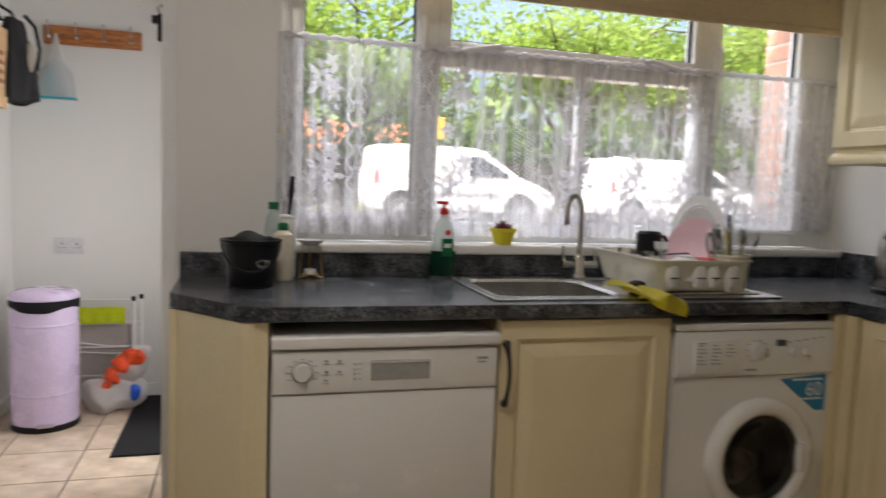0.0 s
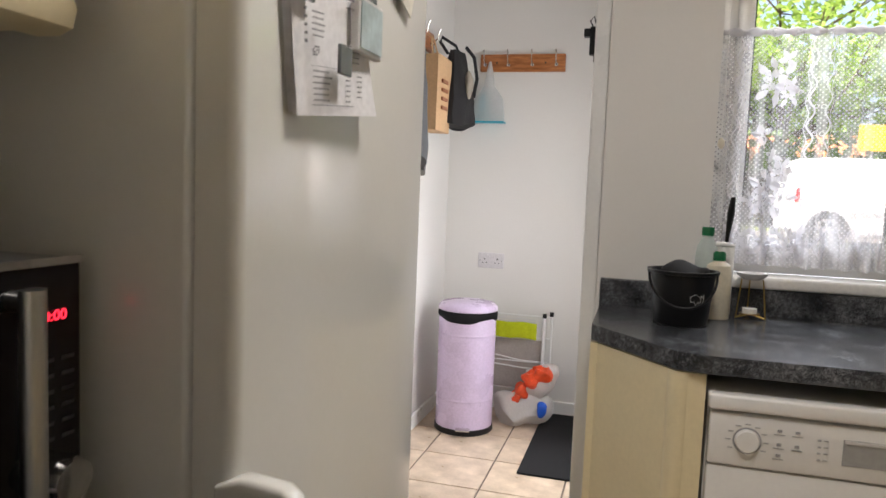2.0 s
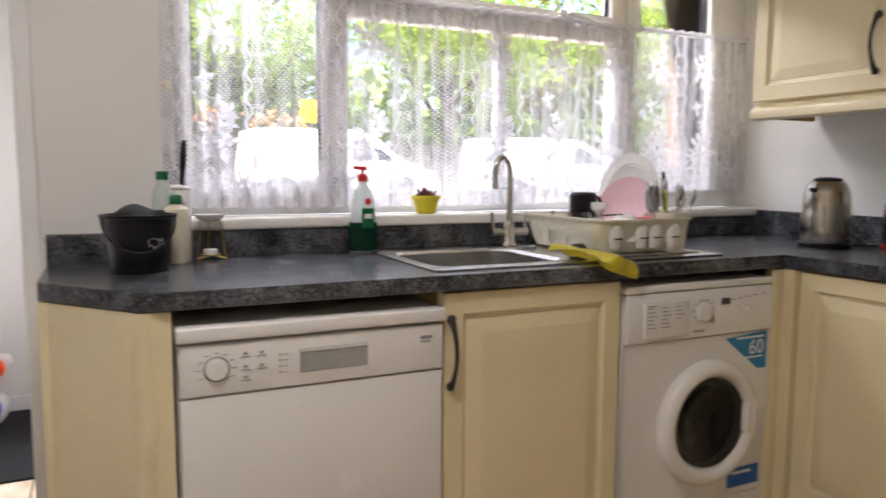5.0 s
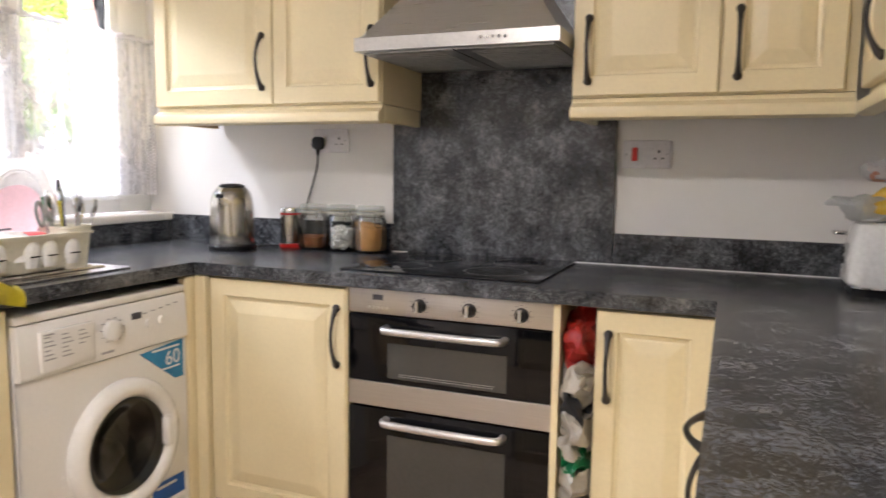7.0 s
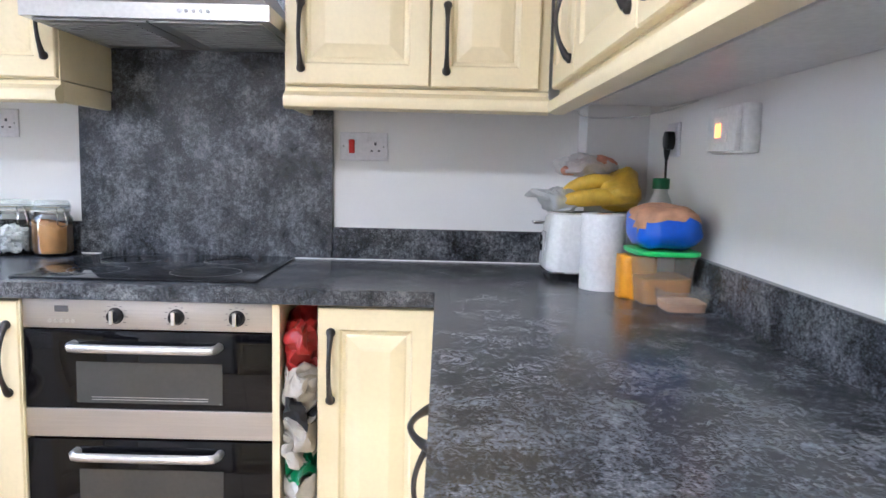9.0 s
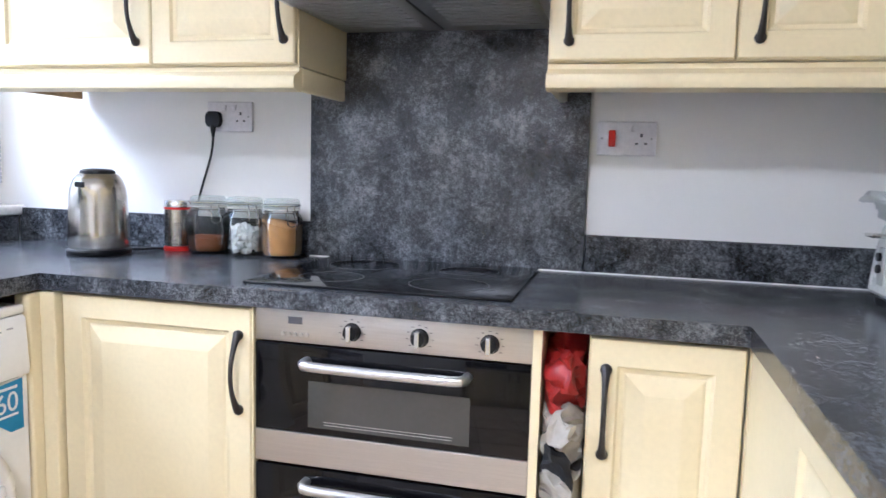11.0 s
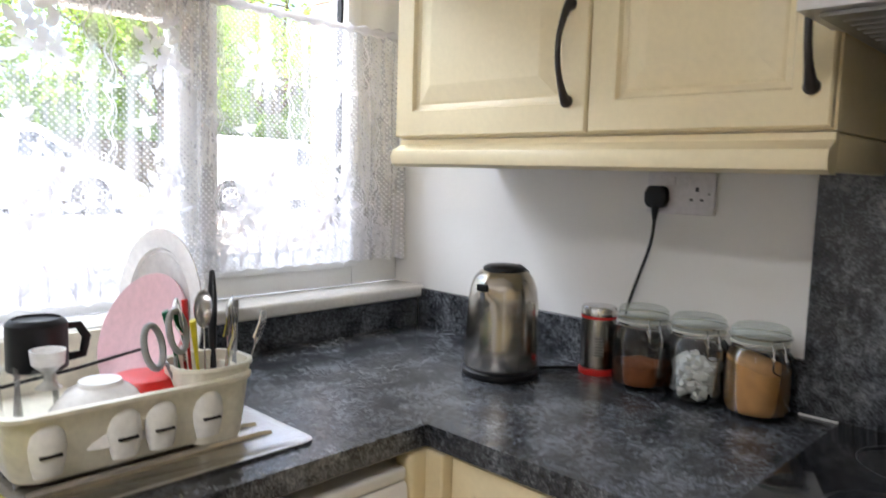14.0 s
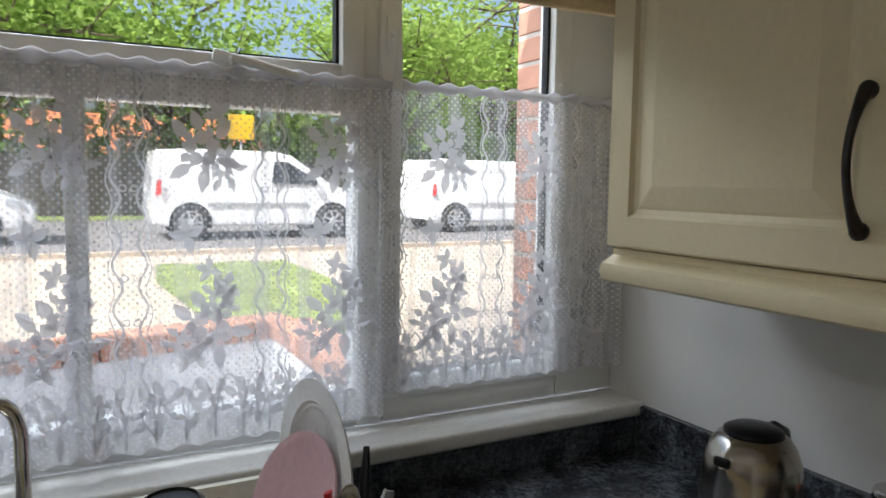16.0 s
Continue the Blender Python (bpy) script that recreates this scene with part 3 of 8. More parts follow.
def handle_mesh(length=0.165, bow=0.03):
    bm = bmesh.new()
    n, pts, rad = 14, [], []
    for i in range(n + 1):
        s = i / n
        z = (s - 0.5) * length
        y = -0.006 - bow * math.sin(math.pi * s) ** 0.8
        pts.append((0, y, z))
        rad.append(0.0052 + 0.0045 * abs(2 * s - 1) ** 4)
    tube(bm, pts, rad, 10)
    for s in (-1, 1):
        tube(bm, [(0, 0.001, s * length * 0.5), (0, -0.006, s * length * 0.5), (0, -0.011, s * length * 0.5)], [0.011, 0.0115, 0.007], 14)
    return bm


HANDLE = handle_mesh()
HANDLE_ME = bpy.data.meshes.new("handle")
HANDLE.to_mesh(HANDLE_ME)
HANDLE.free()
HANDLE_ME.materials.append(PEWTER)
HANDLE_ME.shade_smooth()
HANDLE_ME.set_sharp_from_angle(angle=radians(45))


def put_handle(parent, x, y, z, flat=False):
    ob = new("handle", HANDLE_ME)
    ob.parent = parent
    ob.matrix_basis = pose(x, y, z, 0, 90 if flat else 0, 0)
    return tagged(ob, "dark pewter bow handle")


def unit_door(parent, x0, x1, z0, z1, hx, hz, flat=False, name="door"):
    d = part(name, door_mesh(x1 - x0, z1 - z0), CREAM, parent, loc=(x0, -0.02, z0))
    put_handle(d, hx - x0, 0.0, hz - z0, flat)
    return d


def base_unit(name, loc, rz, w, doors, label, depth=0.54, plinth=True, top=0.868):
    u = thing(name, loc, rz, label, "kitchen cabinet", "fitted base cabinets")
    bm = bmesh.new()
    box(bm, 0.001, 0.019, 0.002, depth, 0.15, top)
    box(bm, w - 0.019, w - 0.001, 0.002, depth, 0.15, top)
    box(bm, 0.019, w - 0.019, 0.003, depth, 0.15, 0.168)
    box(bm, 0.019, w - 0.019, depth - 0.01, depth, 0.168, top)
    box(bm, 0.019, w - 0.019, 0.003, 0.02, top - 0.02, top)
    part("carcass", bm, CREAM_EDGE, u)
    if plinth:
        part("plinth", slab(0, w, 0.045, 0.06, 0.0, 0.148), CREAM, u)
    for a in doors:
        unit_door(u, *a)
    return u


# the cabinet under the sink, beside the dishwasher
FY = -0.565
base_unit("sink_cabinet", (-1.745, FY, 0), 0, 0.54, [(0.004, 0.536, 0.152, 0.864, 0.022, 0.718)], "cream raised-panel cabinet below the sink, door shut")
post = part("corner_post", slab(-0.638, -0.578, -0.600, -0.560, 0.0, 0.868, 0.012, 4), CREAM)
tagged(post, "cream moulded corner post between the washing machine and a cabinet", "trim", kind="structure")
part("corner_post", slab(-0.604, -0.564, -0.641, -0.601, 0.0, 0.868, 0.004), CREAM)["kind"] = "structure"
FX = -0.565
base_unit("corner_cabinet", (FX, -0.642, 0), -90, 0.486, [(0.003, 0.483, 0.152, 0.864, 0.455, 0.722)], "cream raised-panel base cabinet beside the oven, door shut")
base_unit("narrow_cabinet", (FX, -1.832, 0), -90, 0.284, [(0.003, 0.281, 0.152, 0.864, 0.035, 0.722)], "narrow cream raised-panel base cabinet, door shut")
for y0, y1 in ((-1.128, -1.131), (-1.7275, -1.745)):
    tagged(part("end_panel", slab(-0.585, -0.04, y0, y1, 0.0, 0.868), CREAM), "cream panel beside the oven", "trim", kind="structure")
# run along the south wall
FS = -2.138
part("corner_panel", slab(-0.585, -0.567, -2.118, -2.156, 0.0, 0.868), CREAM)["kind"] = "structure"
tagged(part("corner_panel", slab(-0.92, -0.586, FS - 0.002, FS + 0.018, 0.15, 0.868, 0.003), CREAM), "plain cream corner filler panel", "trim", kind="structure")
base_unit("drawer_cabinet", (-0.922, FS, 0), 180, 0.50, [(0.003, 0.497, 0.712, 0.864, 0.26, 0.80, True, "drawer"), (0.003, 0.497, 0.152, 0.706, 0.04, 0.60)], "cream cabinet with a drawer above a door, both shut", depth=0.5)
base_unit("drawer_cabinet", (-1.424, FS, 0), 180, 0.40, [(0.003, 0.397, 0.712, 0.864, 0.20, 0.80, True, "drawer"), (0.003, 0.397, 0.152, 0.706, 0.04, 0.60)], "cream cabinet with a drawer above a door, both shut", depth=0.5)
# angled end by the opening
panel_a, panel_b = Vector((-2.586, -0.372, 0)), Vector((-2.425, -0.565, 0))
end_unit = thing("angled_end_panel", (0, 0, 0), 0, "cream end panel set at an angle beside the dishwasher", "kitchen cabinet")
bm = bmesh.new()
d = (panel_b - panel_a).normalized()
nrm = Vector((d.y, -d.x, 0))
pl = [panel_a, panel_b, panel_b - nrm * 0.018, panel_a - nrm * 0.018]
prism(bm, [(p.x, p.y) for p in pl], 0.0, 0.868)
part("panel", bm, CREAM, end_unit)
bm = bmesh.new()
prism(bm, [(-2.400 + 0.028 * math.cos(a), -0.560 + 0.028 * math.sin(a)) for a in [k * math.pi / 8 for k in range(16)]], 0.0, 0.868)
box(bm, -2.400, -2.352, -0.585, -0.03, 0.0, 0.868)
part("post", bm, CREAM, end_unit, smooth=True)
part("side_panel", slab(-2.603, -2.586, -0.372, YN - 0.003, 0.0, 0.868), CREAM, end_unit)

# worktop: one sheet round three walls, with the sink cut out
SX0, SX1, SY0, SY1 = -1.735, -1.26, -0.50, -0.06
WT0, WT1 = 0.872, 0.91


def worktop_piece(bm, outline, soft):
    a = [bm.verts.new((x, y, WT0)) for x, y in outline]
    b = [bm.verts.new((x, y, WT1)) for x, y in outline]
    bm.faces.new(a[::-1]), bm.faces.new(b)
    for i in range(len(a)):
        j = (i + 1) % len(a)
        bm.faces.new([a[i], a[j], b[j], b[i]])
    top = [e for e in bm.edges if e.verts[0].co.z == e.verts[1].co.z == WT1 and any((round(e.verts[k].co.x, 3), round(e.verts[k].co.y, 3)) in soft and (round(e.verts[1 - k].co.x, 3), round(e.verts[1 - k].co.y, 3)) in soft for k in (0,))]
    bmesh.ops.bevel(bm, geom=top, offset=0.012, segments=4, affect="EDGES", profile=0.5)


bm = bmesh.new()
worktop_piece(bm, [(-2.603, 0.0), (-2.603, -0.355), (-2.412, -0.585), (-2.36, -0.60), (-0.60, -0.60), (-0.60, -2.112), (-1.98, -2.112), (-1.98, -2.70), (XE - 0.018, -2.70), (XE - 0.018, 0.0)], {(-2.603, 0.0), (-2.603, -0.355), (-2.412, -0.585), (-2.36, -0.60), (-0.60, -0.60), (-0.60, -2.112), (-1.98, -2.112), (-1.98, -2.70)})
worktop = part("worktop", bm, SLATE, smooth=True)
cut = part("cut", slab(SX0 + 0.02, SX1 - 0.01, SY0 + 0.02, SY1 - 0.02, 0.8, 1.0), SLATE)
mod = worktop.modifiers.new("cut", "BOOLEAN")
mod.object, mod.operation, mod.solver = cut, "DIFFERENCE", "EXACT"
bpy.context.view_layer.update()
cutme = bpy.data.meshes.new_from_object(worktop.evaluated_get(bpy.context.evaluated_depsgraph_get()))
worktop.modifiers.clear()
worktop.data = cutme
bpy.data.objects.remove(cut)
tagged(worktop, "dark slate-look laminate worktop round three walls", "worktop", kind="structure")
bm = bmesh.new()
box(bm, -2.606, XE - 0.02, 0.0, YN - 0.002, WT1 - 0.02, 0.985, 0.002)
tagged(part("upstand", bm, SLATE), "dark slate-look upstand below the window board", "upstand", kind="structure")
tagged(part("upstand", slab(XE - 0.018, XE - 0.001, 0.0, -1.013, WT1 - 0.02, 1.01, 0.002), SLATE), "dark slate-look upstand behind the kettle and jars", "upstand", kind="structure")
tagged(part("upstand", slab(XE - 0.018, XE - 0.001, -1.789, -2.538, WT1 - 0.02, 1.01, 0.002), SLATE), "dark slate-look upstand beside the splashback", "upstand", kind="structure")
tagged(part("upstand", slab(-1.98, XE - 0.132, YS + 0.001, YS + 0.019, WT1 - 0.02, 1.01, 0.002), SLATE), "dark slate-look upstand along the long worktop", "upstand", kind="structure")
tagged(part("splashback", slab(XE - 0.020, XE - 0.001, -1.014, -1.787, WT1 - 0.02, 2.10, 0.001), SLATE), "tall dark slate-look splashback behind the hob", "splashback", kind="structure")
tagged(part("sealant", slab(XE - 0.024, XE - 0.0205, -1.014, -2.50, WT1 + 0.0005, WT1 + 0.004), UPVC), "white sealant line", "trim", kind="structure")

# wall cabinets
WF, WBOT, WTOP = -0.345, 1.405, 2.13


def wall_unit(name, loc, rz, w, doors, label, side=True, depth=0.295, x0=0.0):
    u = thing(name, loc, rz, label, "wall cabinet", "wall cabinets")
    bm = bmesh.new()
    box(bm, x0, x0 + w, 0.0, depth, WBOT, WTOP)
    part("carcass", bm, CREAM, u)
    for a in doors:
        unit_door(u, *a)
    # moulded light rail below
    prof = [(0.0, 1.3995), (0.0, 1.392), (-0.012, 1.385), (-0.026, 1.378), (-0.030, 1.365), (-0.026, 1.350), (-0.012, 1.344), (0.012, 1.344), (0.016, 1.36), (0.016, 1.403), (0.0, 1.403)]
    bm = bmesh.new()
    loft(bm, [[(x, y, z) for y, z in prof] for x in (x0, x0 + w)])
    part("light_rail", bm, CREAM, u, "cream moulded rail under the cabinet", smooth=True)
    return u


u = wall_unit("wall_cabinet", (WF, -0.238, 0), -90, 0.881, [(0.003, 0.490, 1.408, 2.128, 0.452, 1.545), (0.494, 0.878, 1.408, 2.128, 0.852, 1.545)], "pair of cream raised-panel wall cabinet doors above the kettle")
bm = bmesh.new()
box(bm, 0.0, 0.018, 0.018, 0.295, 1.352, 1.403, 0.002)
part("rail_return", bm, TIMBER, u, "bare board edge below the cabinet")
bm = bmesh.new()
box(bm, 0.859, 0.881, 0.018, 0.292, 1.348, 1.403, 0.006, 3)
part("rail_return", bm, CREAM, u, smooth=True)
u = wall_unit("wall_cabinet", (WF, -1.706, 0), -90, 0.69, [(0.003, 0.377, 1.408, 2.128, 0.045, 1.53), (0.381, 0.662, 1.408, 2.128, 0.421, 1.53)], "pair of cream raised-panel wall cabinet doors beside the cooker hood")
bm = bmesh.new()
box(bm, 0.0, 0.022, 0.018, 0.292, 1.348, 1.403, 0.006, 3)
part("rail_return", bm, CREAM, u, smooth=True)
# along the south wall: bottom board hangs lower at the back
SF = -2.420
u = wall_unit("wall_cabinet", (-0.372, SF, 0), 180, 1.60, [(0.003, 0.30, 1.408, 2.128, 0.26, 1.53), (0.304, 0.80, 1.408, 2.128, 0.76, 1.53), (0.804, 1.30, 1.408, 2.128, 0.85, 1.53), (1.304, 1.597, 1.408, 2.128, 1.34, 1.53)], "row of cream raised-panel wall cabinet doors above the long worktop", depth=0.295)
bm = bmesh.new()
box(bm, 0.0, 1.60, 0.03, 0.295, 1.372, 1.404, 0.002)
for y in (0.022, 0.034, 0.046):
    box(bm, 0.0, 1.60, y, y + 0.006, 1.356, 1.374, 0.002)
part("bottom_board", bm, LIGHTGREY, u, "pale board under the cabinets")
# at the fridge end of the room
u = wall_unit("wall_cabinet", (-3.000, -2.60, 0), 90, 0.985, [(0.003, 0.49, 1.408, 2.128, 0.45, 1.53), (0.494, 0.982, 1.408, 2.128, 0.54, 1.53)], "cream raised-panel wall cabinets above the microwave", depth=0.33)
bm = bmesh.new()
box(bm, 0.963, 0.985, 0.018, 0.30, 1.348, 1.403, 0.006, 3)
part("rail_return", bm, CREAM, u, smooth=True)

# worktop and base unit by the fridge
bm = bmesh.new()
prism(bm, [(XW, -1.612), (XW, YS), (-2.782, YS), (-2.782, -1.612)], WT0, WT1)
bmesh.ops.bevel(bm, geom=[e for e in bm.edges if e.verts[0].co.z == e.verts[1].co.z == WT1 and e.verts[0].co.x > -2.8 and e.verts[1].co.x > -2.8], offset=0.012, segments=4, affect="EDGES")
tagged(part("worktop", bm, SLATE, smooth=True), "dark slate-look worktop under the microwave", "worktop", kind="structure")
base_unit("base_cabinet", (-2.80, -2.60, 0), 90, 0.985, [(0.003, 0.49, 0.152, 0.864, 0.45, 0.72), (0.494, 0.982, 0.152, 0.864, 0.54, 0.72)], "cream raised-panel base cabinet below the microwave", depth=0.58)

# ---- appliances ----
# dishwasher
dw = thing("dishwasher", (-2.345, -0.598, 0), 0, "white freestanding dishwasher below the worktop, door shut", "dishwasher")
part("body", slab(0, 0.597, 0.03, 0.56, 0.02, 0.800), WHITE_GLOSS, dw)
part("top", slab(-0.002, 0.599, -0.012, 0.57, 0.803, 0.835, 0.006, 3), WHITE_GLOSS, dw, smooth=True)
part("door_panel", slab(0.003, 0.594, 0.0, 0.029, 0.11, 0.685, 0.004), WHITE_GLOSS, dw, smooth=True)
bm = bmesh.new()
box(bm, 0.003, 0.594, -0.004, 0.029, 0.688, 0.797, 0.005, 3)
cp = part("control_panel", bm, WHITE_GLOSS, dw, smooth=True)
bm = bmesh.new()
box(bm, 0.250, 0.405, -0.0055, -0.0035, 0.718, 0.770, 0.0006)
part("grip_recess", bm, GREY_PL, cp, "grey pull-handle recess")
part("grip_lip", slab(0.253, 0.402, -0.0075, -0.005, 0.763, 0.769), LIGHTGREY, cp)
part("knob", turned(lathe(bmesh.new(), [(0.024, 0), (0.0235, 0.006), (0.021, 0.010), (0, 0.011)], 28), pose(0.076, -0.004, 0.744, 90, 0, 0)), WHITE_GLOSS, cp, "white programme dial", smooth=True)
part("knob_ring", turned(lathe(bmesh.new(), [(0.0275, 0), (0.0275, 0.0012), (0.0245, 0.0012)], 28, cap=False), pose(0.076, -0.004, 0.744, 90, 0, 0)), GREY_INK, cp)
bm = bmesh.new()
for i in range(9):
    a = radians(-120 + i * 30)
    box(bm, 0.076 + 0.036 * math.sin(a) - 0.005, 0.076 + 0.036 * math.sin(a) + 0.005, -0.0055, -0.0045, 0.744 + 0.034 * math.cos(a) - 0.001, 0.744 + 0.034 * math.cos(a) + 0.001)
for r in range(4):
    box(bm, 0.205, 0.211, -0.0065, -0.0042, 0.722 + r * 0.013, 0.725 + r * 0.013)
    box(bm, 0.216, 0.224, -0.0055, -0.0045, 0.7225 + r * 0.013, 0.7245 + r * 0.013)
for x, z in ((0.135, 0.772), (0.168, 0.772), (0.135, 0.744), (0.168, 0.744), (0.135, 0.722)):
    box(bm, x - 0.004, x + 0.004, -0.0075, -0.0042, z - 0.0025, z + 0.0025)
    box(bm, x - 0.010, x + 0.010, -0.0055, -0.0045, z - 0.0085, z - 0.0070)
box(bm, 0.535, 0.565, -0.0055, -0.0042, 0.765, 0.772)
box(bm, 0.538, 0.560, -0.0055, -0.0042, 0.756, 0.760)
part("printing", bm, GREY_INK, cp, "grey buttons and small printed marks", kind="stuff")
part("kick_panel", slab(0.01, 0.587, 0.045, 0.06, 0.0, 0.105), WHITE_GLOSS, dw)

# washing machine
wm = thing("washing_machine", (-1.200, -0.598, 0), 0, "white front-loading washing machine with a blue energy sticker, door shut", "washing machine")
W = 0.558
bm = bmesh.new()
box(bm, 0, 0.012, 0.012, 0.54, 0.01, 0.822)
box(bm, W - 0.012, W, 0.012, 0.54, 0.01, 0.822)
box(bm, 0.012, W - 0.012, 0.012, 0.54, 0.81, 0.822)
box(bm, 0.012, W - 0.012, 0.012, 0.54, 0.01, 0.09)
box(bm, 0.012, W - 0.012, 0.52, 0.54, 0.09, 0.81)
part("body", bm, WHITE_GLOSS, wm)
part("top", slab(-0.001, W + 0.001, 0.0, 0.55, 0.824, 0.846, 0.006, 3), WHITE_GLOSS, wm, smooth=True)
bm = bmesh.new()
rim, edge, back = [], [], []
for i in range(64):
    a = 2 * math.pi * i / 64
    c_, s_ = math.cos(a), math.sin(a)
    k = min((W - 0.002 - 0.308) / c_ if c_ > 1e-6 else 9, (0.002 - 0.308) / c_ if c_ < -1e-6 else 9, (0.684 - 0.430) / s_ if s_ > 1e-6 else 9, (0.09 - 0.430) / s_ if s_ < -1e-6 else 9)
    rim.append(bm.verts.new((0.308 + 0.140 * c_, 0, 0.430 + 0.140 * s_)))
    back.append(bm.verts.new((0.308 + 0.140 * c_, 0.05, 0.430 + 0.140 * s_)))
    edge.append(bm.verts.new((0.308 + k * c_, 0, 0.430 + k * s_)))
for i in range(64):
    j = (i + 1) % 64
    bm.faces.new([rim[i], rim[j], edge[j], edge[i]])
    bm.faces.new([rim[i], rim[j], back[j], back[i]])
for x in (0.002, W - 0.002):
    for z in (0.09, 0.684):
        q = min(range(64), key=lambda i: (edge[i].co.x - x) ** 2 + (edge[i].co.z - z) ** 2)
        edge[q].co.x, edge[q].co.z = x, z
part("front_panel", bm, WHITE_GLOSS, wm)
bm = bmesh.new()
loft(bm, [[(x, 0.012, 0.688), (x, -0.006, 0.688), (x, -0.009, 0.70), (x, -0.002, 0.815), (x, 0.004, 0.822), (x, 0.012, 0.822)] for x in (0.001, W - 0.001)])
cp = part("control_panel", bm, WHITE_GLOSS, wm, smooth=True)
part("soap_drawer", slab(0.055, 0.215, -0.0125, 0.0, 0.698, 0.800, 0.004), WHITE_GLOSS, cp, "white detergent drawer front", smooth=True)
bm = bmesh.new()
for c in range(3):
    for r in range(6 if c < 2 else 4):
        box(bm, 0.064 + c * 0.05, 0.064 + c * 0.05 + 0.018 + 0.014 * ((r * 7 + c * 3) % 3) / 2, -0.0135, -0.0122, 0.783 - r * 0.011, 0.786 - r * 0.011)
box(bm, 0.064, 0.092, -0.0135, -0.0122, 0.789, 0.793)
for i in range(10):
    a = radians(-150 + i * 33)
    box(bm, 0.275 + 0.037 * math.sin(a) - 0.003, 0.275 + 0.037 * math.sin(a) + 0.003, -0.0085, -0.004, 0.762 + 0.033 * math.cos(a) - 0.0012, 0.762 + 0.033 * math.cos(a) + 0.0012)
for i in range(5):
    box(bm, 0.385 + i * 0.030, 0.400 + i * 0.030, -0.0055, -0.001, 0.785 + 0.003 * i, 0.788 + 0.003 * i)
box(bm, 0.235, 0.275, -0.0105, -0.008, 0.703, 0.709)
part("printing", bm, GREY_INK, cp, "small printed programme marks", kind="stuff")
part("display", slab(0.345, 0.378, -0.0065, -0.002, 0.776, 0.794), INK, cp)
part("knob", turned(lathe(bmesh.new(), [(0.030, 0), (0.028, 0.012), (0.022, 0.016), (0, 0.017)], 28), pose(0.275, -0.004, 0.762, 90, 0, 0)), WHITE_GLOSS, cp, "white programme dial", smooth=True)
for x in (0.405, 0.455):
    part("knob", turned(lathe(bmesh.new(), [(0.013, 0), (0.012, 0.008), (0, 0.009)], 18), pose(x, -0.004, 0.757, 90, 0, 0)), WHITE_GLOSS, cp, "small white dial", smooth=True)
cx, cz = 0.308, 0.430
ring = part("door", turned(lathe(bmesh.new(), [(0.187, 0.0), (0.187, 0.016), (0.180, 0.030), (0.165, 0.038), (0.150, 0.036), (0.140, 0.026), (0.133, 0.010), (0.131, 0.0)], 56, cap=False), pose(cx, 0.0, cz, 90, 0, 0)), WHITE_GLOSS, wm, "round white door ring", smooth=True)
part("porthole", turned(lathe(bmesh.new(), [(0.134, 0.004), (0.132, 0.010), (0.120, 0.006), (0.10, -0.012), (0.06, -0.03), (0, -0.036)], 48, cap=False), pose(cx, -0.012, cz, 90, 0, 0)), thin_glass("porthole_glass", (0.22, 0.23, 0.24), 1.2), ring, "dark bowl of thick glass", smooth=True)
part("drum", turned(lathe(bmesh.new(), [(0.130, 0.0), (0.128, -0.05), (0.122, -0.07), (0.118, -0.25), (0, -0.26)], 40, cap=False), pose(cx, 0.012, cz, 90, 0, 0)), mat("drum_rubber", (0.10, 0.10, 0.105), 0.4, 0.3), ring, smooth=True)
part("laundry", blob(0.09, 0.05, 0.06, 0.03, 14, 3.0, 3, cx - 0.02, 0.10, cz - 0.06), mat("dark_laundry", (0.10, 0.09, 0.09), 0.9, vary=0.5, scale=14, second=(0.3, 0.26, 0.25)), ring, smooth=True)
part("door_grip", turned(slab(-0.012, 0.012, -0.040, -0.008, -0.045, 0.045, 0.008, 3), pose(cx + 0.135, 0, cz, 0, 0, 0)), WHITE_GLOSS, ring, smooth=True)
part("filter_flap", slab(0.40, 0.53, -0.003, 0.0, 0.115, 0.185, 0.003), WHITE_GLOSS, wm)
st = part("energy_sticker", slab(0.0, 0.17, -0.0012, 0, 0.0, 0.115), LABEL_BLUE, wm, "blue sticker with a white 60", loc=(0.372, -0.0008, 0.563))
for v in st.data.vertices:
    if v.co.x < 0.05 and v.co.z < 0.05:
        v.co.x, v.co.z = 0.135, 0.0
    elif v.co.x < 0.05:
        v.co.z -= 0.012
    v.co.z += 0.004


def lettering(body, size, loc, rz, material, parent, name="lettering", rx=90):
    fc = bpy.data.curves.new(name, "FONT")
    fc.body, fc.size, fc.extrude = body, size, 0.0004
    fc.materials.append(material)
    ob = new(name, fc)
    ob.parent = parent
    ob.matrix_basis = pose(*loc, rx, 0, rz)
    return ob


lettering("60", 0.062, (0.095, -0.002, 0.052), 0, PAPER, st)
bm = bmesh.new()
box(bm, 0.045, 0.155, -0.0022, -0.0012, 0.101, 0.107)
box(bm, 0.075, 0.155, -0.0022, -0.0012, 0.04, 0.045)
part("printing", bm, PAPER, st)
st2 = part("paper_sticker", slab(0.405, 0.535, -0.002, -0.0003, 0.205, 0.265), mat("royal_blue_sticker", (0.01, 0.10, 0.42), 0.4), wm, "blue and white paper sticker")
bm = bmesh.new()
box(bm, 0.405, 0.535, -0.003, -0.0018, 0.190, 0.203)
box(bm, 0.42, 0.50, -0.003, -0.0018, 0.245, 0.253)
part("printing", bm, PAPER, st2)

